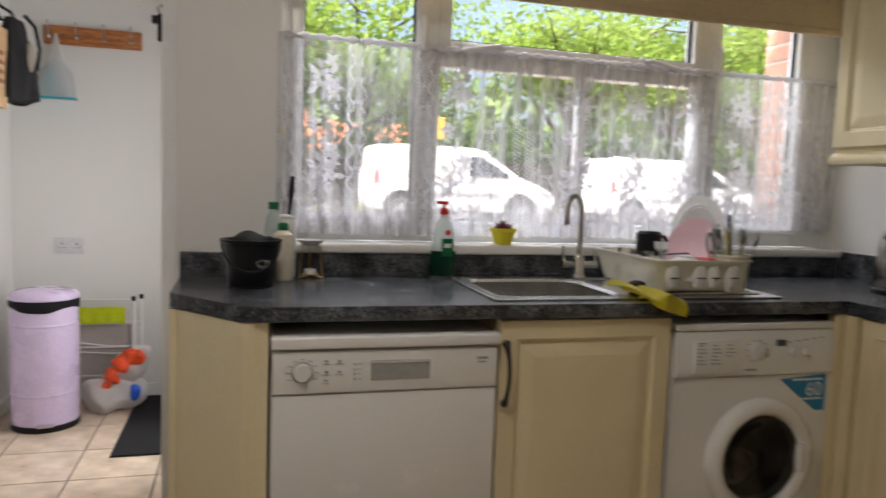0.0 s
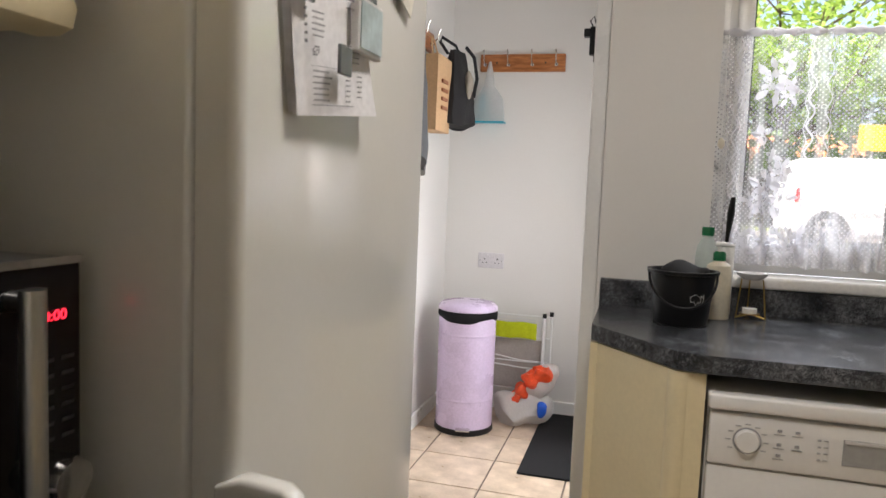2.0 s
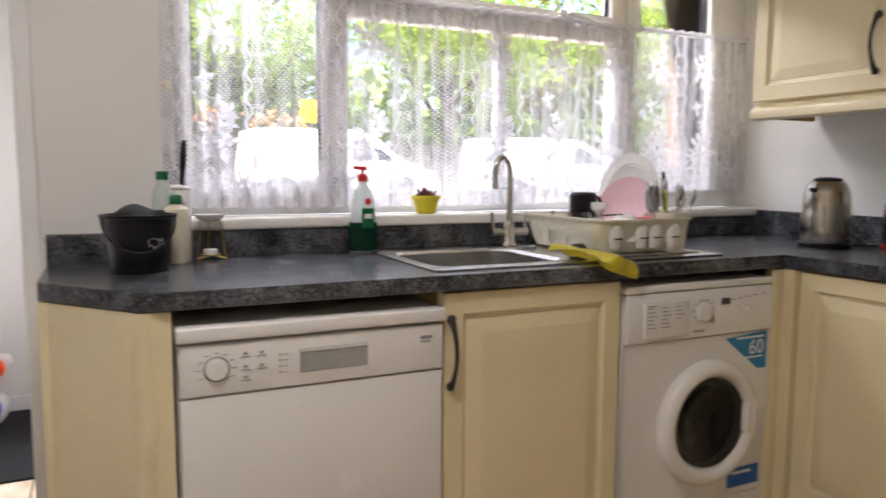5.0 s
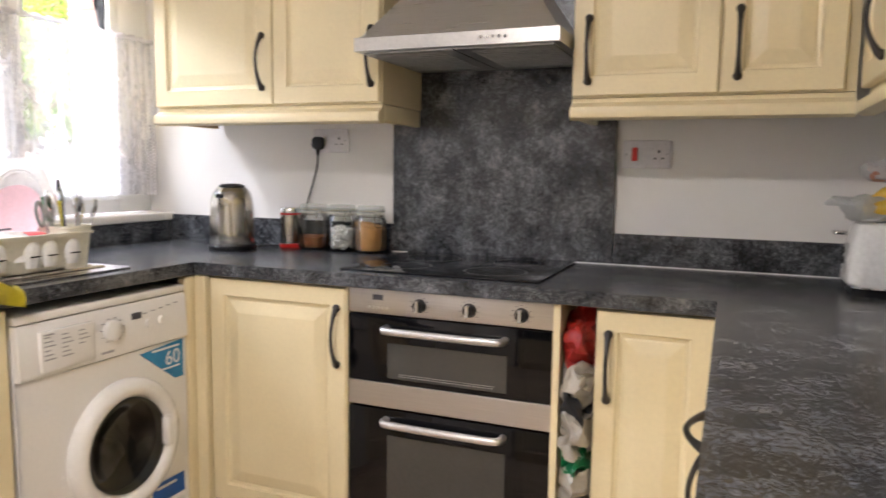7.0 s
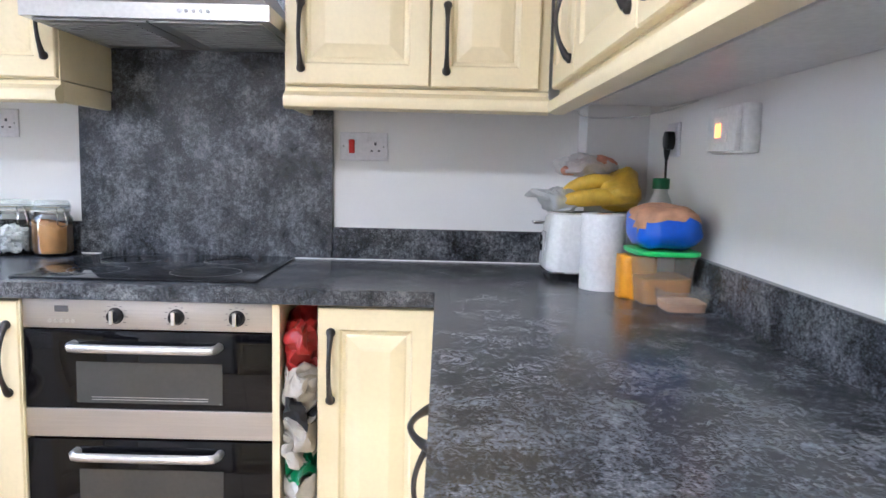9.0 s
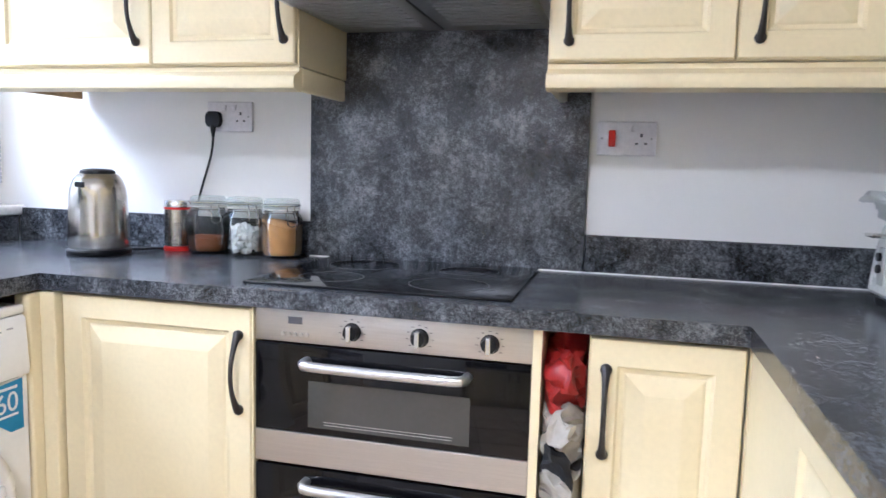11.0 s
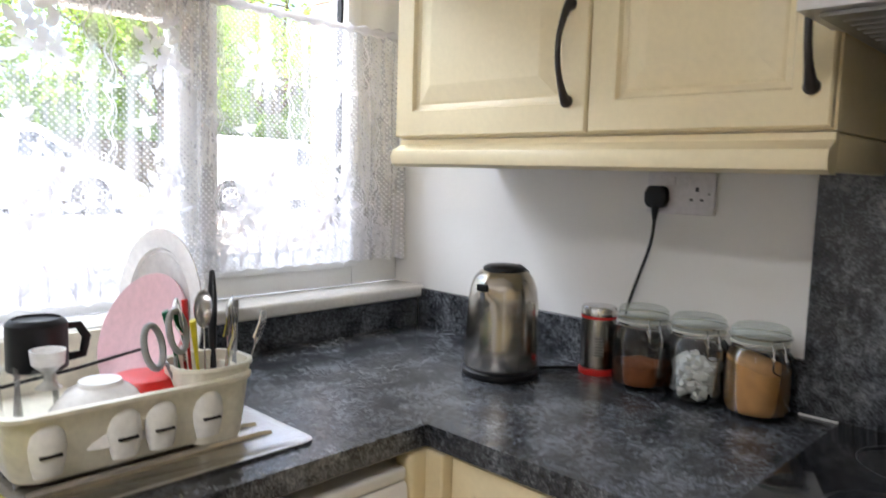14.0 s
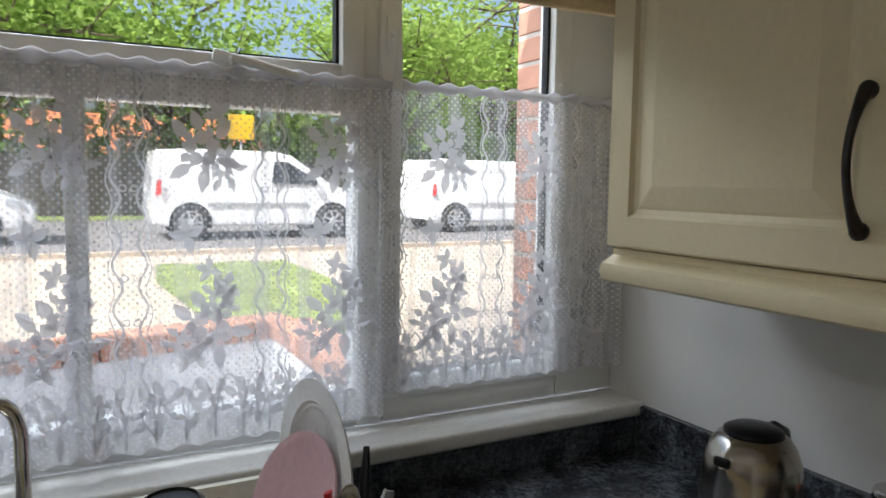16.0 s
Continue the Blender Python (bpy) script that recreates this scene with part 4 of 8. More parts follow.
# double oven
oven = thing("double_oven", (-0.578, -1.1315, 0), -90, "built-under double oven of brushed steel and black glass, doors shut", "oven")
W = 0.5955
part("body", slab(0.004, W - 0.004, 0.022, 0.50, 0.14, 0.866), BLACK_PL, oven)
cp = part("control_panel", slab(0, W, 0.0, 0.020, 0.798, 0.868, 0.002), STEEL_H, oven, "brushed steel control panel", smooth=True)
bm = bmesh.new()
for i in range(5):
    tube(bm, [(0.066 + i * 0.014, 0, 0.816), (0.066 + i * 0.014, -0.004, 0.816)], 0.0045, 12)
part("button", bm, STEEL, cp)
part("clock", slab(0.078, 0.110, -0.0012, 0.001, 0.838, 0.853), INK, cp, "small dark clock display")
for kx in (0.222, 0.367, 0.511):
    k = part("knob", turned(lathe(bmesh.new(), [(0.017, 0), (0.017, 0.004), (0.0145, 0.018), (0, 0.019)], 24), pose(kx, 0.0, 0.831, 90, 0, 0)), BLACK_PL, cp, "black oven knob with a steel grip", smooth=True)
    part("knob_grip", slab(kx - 0.0050, kx + 0.0050, -0.027, -0.016, 0.814, 0.848, 0.002), CHROME, k)
    bm = bmesh.new()
    for i in range(9):
        a = radians(-130 + 32 * i)
        box(bm, kx + 0.0265 * math.sin(a) - 0.003, kx + 0.0265 * math.sin(a) + 0.003, -0.001, 0.001, 0.831 + 0.026 * math.cos(a) - 0.0006, 0.831 + 0.026 * math.cos(a) + 0.0006)
    part("printing", bm, INK, cp)
    # black disc drawn for the shadow ring round the knob
    part("knob_shade", turned(lathe(bmesh.new(), [(0.0195, 0), (0.0195, 0.0016), (0, 0.0016)], 24), pose(kx, 0.0, 0.831, 90, 0, 0)), BLACK_PL, cp)


def oven_door(z0, z1, band, wz0, wz1, hz):
    d = part("door", slab(0.001, W - 0.001, 0.0, 0.019, z0 + band, z1, 0.002), OVEN_GLASS, oven, "black glass oven door", smooth=True)
    if band:
        part("steel_band", slab(0.0, W, -0.001, 0.019, z0, z0 + band - 0.001, 0.002), STEEL_H, d, "brushed steel band below the door")
    part("oven_window", slab(0.125, 0.475, -0.0013, 0.0, wz0, wz1), OVEN_WINDOW, d, "grey window in the oven door")
    b = bmesh.new()
    tube(b, [(0.122, 0, hz), (0.122, -0.022, hz), (0.130, -0.036, hz), (0.150, -0.040, hz), (0.300, -0.042, hz), (0.440, -0.040, hz), (0.460, -0.036, hz), (0.468, -0.022, hz), (0.468, 0, hz)], 0.0105, 14)
    part("handle", b, mat("handle_aluminium", (0.62, 0.61, 0.60), 0.32, 0.85), d, "satin metal bar handle", smooth=True)
    b = bmesh.new()
    for z in (wz0 + 0.008, wz0 + 0.014):
        box(b, 0.16, 0.44, -0.0018, -0.0012, z, z + 0.001)
    part("printing", b, GREY_PL, d)


oven_door(0.530, 0.794, 0.072, 0.617, 0.718, 0.760)
oven_door(0.150, 0.524, 0.0, 0.235, 0.450, 0.495)
part("plinth", slab(0, W, 0.045, 0.06, 0.0, 0.145), CREAM, oven, "cream plinth")

# hob
hob = thing("hob", (-0.30, -1.375, WT1), 0, "black ceramic glass hob set on the worktop", "hob")
part("glass", slab(-0.245, 0.245, -0.300, 0.293, 0.0005, 0.006, 0.002), HOB, hob, smooth=True)
HOB_PRINT = mat("hob_print", (0.06, 0.06, 0.06), 0.3)
for x, y, r in ((-0.11, 0.14, 0.075), (0.11, 0.14, 0.09), (-0.11, -0.14, 0.09), (0.11, -0.14, 0.075)):
    part("zone_ring", lathe(bmesh.new(), [(r, 0.0061), (r, 0.0066), (r - 0.0015, 0.0066)], 40, x, y, cap=False), HOB_PRINT, hob)

# cooker hood
hood = thing("cooker_hood", (XE - 0.021, -1.406, 0), -90, "brushed steel pyramid cooker hood", "cooker hood")
bm = bmesh.new()
H0, H1 = 1.535, 1.572
w, dp = 0.297, 0.455
loft(bm, [[(-w, -dp, H0), (w, -dp, H0), (w, -0.001, H0 - 0.0), (-w, -0.001, H0 - 0.0)], [(-w, -dp, H1), (w, -dp, H1), (w, -0.001, H1), (-w, -0.001, H1)],
          [(-w + 0.012, -dp + 0.02, H1 + 0.006), (w - 0.012, -dp + 0.02, H1 + 0.006), (w - 0.012, -0.001, H1 + 0.006), (-w + 0.012, -0.001, H1 + 0.006)],
          [(-0.13, -0.27, 1.80), (0.13, -0.27, 1.80), (0.13, -0.001, 1.80), (-0.13, -0.001, 1.80)], [(-0.13, -0.27, 2.41), (0.13, -0.27, 2.41), (0.13, -0.001, 2.41), (-0.13, -0.001, 2.41)]])
part("canopy", bm, STEEL, hood)
bm = bmesh.new()
box(bm, -w + 0.02, -0.003, -dp + 0.02, -0.03, H0 - 0.006, H0 - 0.001)
box(bm, 0.003, w - 0.02, -dp + 0.02, -0.03, H0 - 0.006, H0 - 0.001)
for sx in (-1, 1):
    for i in range(11):
        box(bm, sx * 0.15 - 0.11, sx * 0.15 + 0.11, -0.40 + 0.03 * i, -0.392 + 0.03 * i, H0 - 0.008, H0 - 0.005)
part("grease_filter", bm, mat("filter_mesh", (0.32, 0.32, 0.31), 0.4, 0.9), hood, "grey metal grease filters")
bm = bmesh.new()
for i in range(5):
    tube(bm, [(0.085 + i * 0.017, -dp, H0 + 0.019), (0.085 + i * 0.017, -dp - 0.004, H0 + 0.019)], 0.0048, 12)
part("button", bm, CHROME, hood)

# fridge freezer
FXF, FYN, FYF = -2.838, -1.575, -1.045
fridge = thing("fridge_freezer", (FXF, FYN, 0), 90, "tall off-white fridge freezer with papers on its door, shut", "fridge freezer")
FWID = FYF - FYN
part("body", slab(0.004, FWID - 0.004, 0.048, 0.528, 0.02, 1.85, 0.012, 3), FRIDGE, fridge, smooth=True)


def fridge_door(z0, z1):
    bm = bmesh.new()
    prof = [(0, 0.044)] + [(0.013 * (1 - math.cos(math.pi / 2 * k / 6)), 0.014 * (1 - math.sin(math.pi / 2 * k / 6))) for k in range(7)]
    prof += [(FWID - x, y - 0.0) for x, y in reversed(prof)]
    prism(bm, prof, z0, z1, 0.006)
    return part("door", bm, FRIDGE, fridge, smooth=True)


lower, upper = fridge_door(0.06, 0.712), fridge_door(0.724, 1.86)
bm = bmesh.new()
hp = [(0.016, 0.955), (-0.010, 0.966), (-0.052, 0.962), (-0.064, 0.952), (-0.069, 0.930), (-0.069, 0.715), (-0.050, 0.715), (-0.047, 0.915), (-0.041, 0.930), (-0.020, 0.938), (-0.006, 0.935), (0.0, 0.915), (0.0, 0.74), (0.016, 0.72)]
a = [bm.verts.new((-0.010, y, z)) for y, z in hp]
b = [bm.verts.new((0.014, y, z)) for y, z in hp]
for i in range(len(a)):
    j = (i + 1) % len(a)
    bm.faces.new([a[i], a[j], b[j], b[i]])
fa, fb = bm.faces.new(a), bm.faces.new(b[::-1])
bmesh.ops.bevel(bm, geom=list(fa.edges) + list(fb.edges), offset=0.005, segments=3, affect="EDGES", profile=0.5)
part("handle", bm, FRIDGE, upper, "moulded off-white pull handle standing off the door", smooth=True)
part("foot_panel", slab(0.02, FWID - 0.02, 0.08, 0.10, 0.0, 0.055), GREY_PL, fridge)

# things held on the fridge door
FP = FXF + 0.0015


def door_y(y):
    return -1.416 + 0.88 * (y + 1.374)


def door_z(z):
    return 1.375 + 0.80 * (z - 1.451)


def flat_thing(name, y0, y1, z0, z1, material, label, category, tilt=0.0, thick=0.0015, x=FP, curl=0.0):
    """A flat thing on the fridge door."""
    g = thing(name, (x, 0, 0), 90, label, category)
    g.matrix_basis = pose(x, door_y((y0 + y1) / 2), door_z((z0 + z1) / 2), 0, 0, 90) @ Matrix.Diagonal((0.88, 1, 0.80, 1))
    w, h = y1 - y0, z1 - z0
    if not curl:
        part("sheet", turned(slab(-w / 2, w / 2, -0.0020, -0.0005, -h / 2, h / 2), pose(0, 0, 0, 0, tilt, 0)), material, g)
        return g
    b = bmesh.new()
    bmesh.ops.create_grid(b, x_segments=8, y_segments=8, size=0.5)
    for v in b.verts:
        u_, v_ = v.co.x, v.co.y
        v.co = Vector((u_ * w, -0.002 - curl * (0.5 - v_) ** 2 * (0.6 + 0.4 * math.sin(u_ * 3)), v_ * h))
    bmesh.ops.solidify(b, geom=list(b.faces), thickness=thick)
    turned(b, pose(0, 0, 0, 0, tilt, 0))
    part("sheet", b, material, g, smooth=True)
    return g


for i in range(3):
    g = flat_thing("letter", -1.480 + 0.003 * i, -1.268 + 0.003 * i, 1.366 - 0.003 * i, 1.536, PAPER, "white printed letter held by magnets on the fridge door", "paper", tilt=-8 + 0.8 * i, x=FP + 0.003 * i, curl=0.004 * (i + 1))
bm = bmesh.new()
rnd = random.Random(4)


def bars(bm, rows):
    for x0, x1, z, h in rows:
        box(bm, x0, x1, -0.0004, 0, z - h * 0.3, z + h * 0.3)


rows = [(0.0, 0.10, 0.083, 0.007), (0.02, 0.095, 0.068, 0.003)]
for i in range(5):
    rows.append((-0.085, -0.085 + rnd.uniform(0.03, 0.045), 0.045 - i * 0.009, 0.003))
for i in range(4):
    rows.append((0.01, 0.01 + rnd.uniform(0.03, 0.06), 0.005 - i * 0.009, 0.003))
for i in range(6):
    z = -0.045 - i * 0.009
    rows += [(-0.085, -0.085 + rnd.uniform(0.04, 0.07), z, 0.003), (0.015, 0.03, z, 0.003), (0.055, 0.072, z, 0.003)]
rows += [(-0.09, 0.095, -0.037, 0.001), (-0.09, 0.095, -0.098, 0.002)]
for i in range(7):
    rows.append((-0.106, -0.099, 0.07 - i * 0.012, 0.007))
for x in range(4):
    for z in range(4):
        if (x * 5 + z * 3) % 4:
            rows.append((-0.085 + x * 0.005, -0.081 + x * 0.005, -0.008 - z * 0.004, 0.0035))
bars(bm, rows)
pr = part("printing", turned(bm, pose(0, -0.0105, 0, 0.5, -6.4, 0) @ Matrix.Diagonal((0.9, 1, 0.78, 1))), mat("grey_print", (0.16, 0.16, 0.17), 0.7), g, kind="stuff")
g = flat_thing("orange_card", -1.470, -1.232, 1.556, 1.69, ORANGE, "orange card with a red picture on the fridge door", "card", tilt=-4.5, x=FP + 0.011)
part("picture", turned(slab(-0.035, 0.10, -0.004, -0.002, -0.035, 0.06, 0.001), pose(0, 0, 0, 0, -4.5, 0)), RED, g)
bm = bmesh.new()
bars(bm, [(-0.115, -0.085, -0.045, 0.014), (-0.08, -0.06, -0.05, 0.012), (-0.055, -0.04, -0.045, 0.010)])
part("printing", turned(bm, pose(0, -0.003, 0, 0, -4.5, 0)), INK, g)
part("foil", turned(slab(-0.03, 0.06, -0.006, -0.004, -0.048, -0.028, 0.001), pose(0, 0, 0, 0, -4.5, 0)), POLY, g)
g = flat_thing("dark_card", -1.285, -1.212, 1.491, 1.60, mat("slate_card", (0.09, 0.105, 0.11), 0.5), "dark grey card with white lettering on the fridge door", "card", tilt=2, x=FP)
bm = bmesh.new()
bars(bm, [(-0.012, 0.028, -0.015, 0.009), (-0.01, 0.02, -0.03, 0.003)])
part("printing", turned(bm, pose(0, -0.003, 0, 0, 2, 0)), PAPER, g)
g = flat_thing("cream_leaflet", -1.205, -1.045, 1.585, 1.73, mat("cream_card", (0.66, 0.64, 0.56), 0.6), "cream printed leaflet hung askew on the fridge door", "leaflet", tilt=19, x=FP + 0.004)
for k, (y, z, s, m_, nm, lb) in enumerate(((-1.458, 1.502, 0.028, MAGNET, "magnet", "square grey fridge magnet"), (-1.379, 1.428, 0.030, MAGNET, "magnet", "square grey fridge magnet"))):
    g = thing(nm, (FP + 0.014 + 0.010 * k, door_y(y), door_z(z)), 90, lb, "fridge magnet", "fridge magnets")
    part("block", slab(-s / 2, s / 2, -0.004, 0.0, -s / 2, s / 2, 0.001), m_, g)
g = thing("photo_magnet", (FP + 0.013, door_y(-1.290), door_z(1.490)), 90, "clear acrylic photo magnet with a blue-grey picture", "fridge magnet", "fridge magnets")
part("picture", slab(-0.032, 0.032, -0.0115, -0.0105, -0.026, 0.026), mat("faded_photo", (0.42, 0.50, 0.52), 0.4, vary=0.25, scale=25), g)
part("acrylic", slab(-0.037, 0.037, -0.010, 0.0, -0.031, 0.031, 0.002), LIGHTGREY, g)

# microwave
mw = thing("microwave", (-2.985, -2.060, WT1), 90, "black and steel microwave oven on the worktop", "microwave")
mw.matrix_basis = pose(-2.985, -2.060, WT1, 0, 0, 90) @ Matrix.Diagonal((0.94, 0.83, 0.82, 1))
part("body", slab(0.0, 0.49, 0.006, 0.40, 0.012, 0.298, 0.004), mat("dark_steel_case", (0.22, 0.22, 0.22), 0.35, 0.8), mw, smooth=True)
part("front", slab(0.0, 0.49, -0.004, 0.006, 0.012, 0.298, 0.003), OVEN_GLASS, mw, smooth=True)
part("trim", slab(-0.002, 0.492, -0.006, -0.003, 0.292, 0.300), CHROME, mw)
part("door_window", slab(0.04, 0.31, -0.0055, -0.004, 0.06, 0.25), OVEN_WINDOW, mw)
bm = bmesh.new()
tube(bm, [(0.412, -0.004, 0.262), (0.412, -0.028, 0.262)], 0.010, 12)
tube(bm, [(0.412, -0.004, 0.045), (0.412, -0.028, 0.045)], 0.010, 12)
tube(bm, [(0.412, -0.030, 0.275), (0.412, -0.030, 0.030)], 0.0115, 16)
part("handle", bm, STEEL, mw, "thick steel bar handle", smooth=True)
lettering("0:00", 0.016, (0.444, -0.0056, 0.234), 0, RED_LED, mw, "clock_digits")
part("knob", turned(lathe(bmesh.new(), [(0.026, 0), (0.026, 0.006), (0.022, 0.022), (0, 0.024)], 28), pose(0.462, -0.004, 0.062, 90, 0, 0)), CHROME, mw, "steel turning knob", smooth=True)
bm = bmesh.new()
for r in range(6):
    for c in range(2):
        box(bm, 0.442 + c * 0.024, 0.457 + c * 0.024, -0.0048, -0.004, 0.105 + r * 0.017, 0.109 + r * 0.017)
part("printing", bm, mat("dim_print", (0.06, 0.06, 0.06), 0.4), mw, kind="stuff")
for x in (0.04, 0.45):
    part("foot", slab(x - 0.012, x + 0.012, 0.03, 0.36, 0, 0.0125), BLACK_PL, mw)
tumbler = thing("cut_glass_tumbler", (-3.10, -1.80, WT1 + 0.2465), 0, "small cut-glass bowl on top of the microwave", "bowl")
part("glass_bowl", lathe(bmesh.new(), [(0.02, 0.002), (0.028, 0.01), (0.036, 0.05), (0.034, 0.05), (0.026, 0.014), (0, 0.012)], 12, cap=False), JAR, tumbler)

# sink
sink = thing("sink", (0, 0, WT1), 0, "inset stainless steel sink with a ribbed drainer", "sink")
bm = bmesh.new()
X0s, X1s, Y0s, Y1s = -1.745, -0.785, -0.545, -0.015
bx0, bx1, by0, by1 = -1.705, -1.30, -0.475, -0.105
n = 6
outer = rounded(X1s - X0s, Y1s - Y0s, 0.02, n, (X0s + X1s) / 2, (Y0s + Y1s) / 2)
bowl = rounded(bx1 - bx0, by1 - by0, 0.06, n, (bx0 + bx1) / 2, (by0 + by1) / 2)
bowl2 = rounded(bx1 - bx0 - 0.02, by1 - by0 - 0.02, 0.055, n, (bx0 + bx1) / 2, (by0 + by1) / 2)
bowl3 = rounded(bx1 - bx0 - 0.09, by1 - by0 - 0.09, 0.03, n, (bx0 + bx1) / 2, (by0 + by1) / 2)
inner = rounded(X1s - X0s - 0.012, Y1s - Y0s - 0.012, 0.016, n, (X0s + X1s) / 2, (Y0s + Y1s) / 2)
loft(bm, [[(x, y, 0.0008) for x, y in outer], [(x, y, 0.005) for x, y in outer], [(x, y, 0.006) for x, y in inner], [(x, y, 0.0025) for x, y in rounded(X1s - X0s - 0.03, Y1s - Y0s - 0.03, 0.014, n, (X0s + X1s) / 2, (Y0s + Y1s) / 2)],
          [(x, y, 0.0025) for x, y in bowl], [(x, y, -0.006) for x, y in bowl2], [(x, y, -0.14) for x, y in bowl2], [(x, y, -0.16) for x, y in bowl3]], cap=False)
bm.faces.new([bm.verts[i] for i in range(len(bm.verts) - len(outer), len(bm.verts))] if not bm.verts.ensure_lookup_table() else [])
part("basin", bm, SINK, sink, smooth=True)
bm = bmesh.new()
for i in range(9):
    y = -0.47 + i * 0.047
    tube(bm, [(-1.17, y, 0.003), (-1.15, y, 0.0055), (-0.84, y, 0.0055), (-0.82, y, 0.003)], 0.006, 6, 0.5)
part("drainer_ribs", bm, SINK, sink, smooth=True)
part("waste", lathe(bmesh.new(), [(0.035, -0.1595), (0.033, -0.155), (0.02, -0.157), (0, -0.157)], 24, -1.5, -0.29), CHROME, sink, smooth=True)
tap = thing("mixer_tap", (-1.262, -0.075, WT1 + 0.003), 0, "chrome swan-neck mixer tap with two levers", "tap")
bm = bmesh.new()
lathe(bm, [(0.027, 0), (0.027, 0.008), (0.021, 0.016), (0.020, 0.06), (0.017, 0.075), (0.011, 0.085)], 24)
part("base", bm, CHROME, tap, smooth=True)
bm = bmesh.new()
pts = [(0, 0, 0.07), (0, 0, 0.235)] + [(-0.030 + 0.030 * math.cos(a), -0.004 + 0.004 * math.cos(a), 0.235 + 0.055 * math.sin(a)) for a in [math.pi * k / 10 for k in range(1, 10)]] + [(-0.060, -0.008, 0.235), (-0.060, -0.008, 0.20)]
tube(bm, pts, 0.0105, 14)
tube(bm, [(-0.060, -0.008, 0.203), (-0.060, -0.008, 0.188)], 0.012, 14)
part("spout", bm, CHROME, tap, smooth=True)
for sx in (-1, 1):
    bm = bmesh.new()
    tube(bm, [(0, 0, 0.045), (sx * 0.048, 0, 0.048), (sx * 0.066, 0, 0.048)], [0.012, 0.012, 0.015], 14)
    tube(bm, [(sx * 0.060, 0, 0.048), (sx * 0.062, 0, 0.085), (sx * 0.064, 0.0, 0.112)], [0.007, 0.0055, 0.0065], 10)
    part("lever", bm, CHROME, tap, smooth=True)

# ---- net curtains ----
ROD_Z, NET_Y = 1.700, 0.082


def fold(x, z):
    """How far the net stands off its line at a place."""
    g = math.exp(-((x + 1.18) / 0.09) ** 2)
    left = 1.0 / (1.0 + math.exp((x + 1.25) / 0.03))
    right = 1.0 / (1.0 + math.exp(-(x + 0.17) / 0.02))
    amp = 0.0025 + 0.013 * g + 0.011 * left + 0.008 * right
    drop = min(1.0, 0.35 + (ROD_Z - z) * 2.2)
    return amp * drop * (math.sin(x * 95 + 1.3 * math.sin(x * 17)) + 0.5 * math.sin(x * 163 + z * 3.0)) + 0.003 * math.sin(z * 7 + x * 5)


def net_point(x, z, lift=0.0):
    return Vector((x, NET_Y - fold(x, z) - lift, z))


def petal(bm, cx, cz, angle, length, width, lift, notch=0.0):
    ca, sa = math.cos(angle), math.sin(angle)
    pts = []
    n = 9
    for i in range(n):
        s = i / (n - 1)
        pts.append((s * length, width * math.sin(math.pi * s ** 0.8) * 0.5))
    for i in range(n - 2, 0, -1):
        s = i / (n - 1)
        pts.append((s * length, -width * math.sin(math.pi * s ** 0.8) * 0.5))
    vs = [bm.verts.new(net_point(cx + u_ * ca - v_ * sa, cz + u_ * sa + v_ * ca, lift)) for u_, v_ in pts]
    bm.faces.new(vs)


def rose(bm, cx, cz, s, turn, lift=0.0012):
    for k in range(5):
        a = turn + k * 2 * math.pi / 5
        petal(bm, cx + 0.006 * s * math.cos(a), cz + 0.006 * s * math.sin(a), a, 0.024 * s, 0.021 * s, lift)
    for k in range(5):
        a = turn + 0.6 + k * 2 * math.pi / 5
        petal(bm, cx + 0.020 * s * math.cos(a), cz + 0.020 * s * math.sin(a), a + 0.5, 0.017 * s, 0.014 * s, lift + 0.0004)
    for k, (r, l) in enumerate(((0.5, 0.045), (2.4, 0.042), (-0.7, 0.045), (-2.3, 0.048), (1.5, 0.04), (-1.5, 0.05))):
        a = turn * 0.3 + r
        petal(bm, cx + 0.028 * s * math.cos(a), cz + 0.028 * s * math.sin(a), a + 0.35 * (-1) ** k, l * 0.8 * s, 0.018 * s, lift)


def sprig(bm, cx, cz, s, turn):
    for a in (0.4, 1.6, 2.8, -1.6):
        petal(bm, cx, cz, a + turn, 0.030 * s, 0.016 * s, 0.0012)


def ribbon(bm, pts, width):
    prev = None
    for i, (x, z) in enumerate(pts):
        x2, z2 = pts[min(i + 1, len(pts) - 1)]
        x1, z1 = pts[max(i - 1, 0)]
        d = Vector((x2 - x1, z2 - z1)).normalized()
        nx, nz = -d.y * width / 2, d.x * width / 2
        pair = (bm.verts.new(net_point(x + nx, z + nz, 0.0010)), bm.verts.new(net_point(x - nx, z - nz, 0.0010)))
        if prev:
            bm.faces.new([prev[0], pair[0], pair[1], prev[1]])
        prev = pair


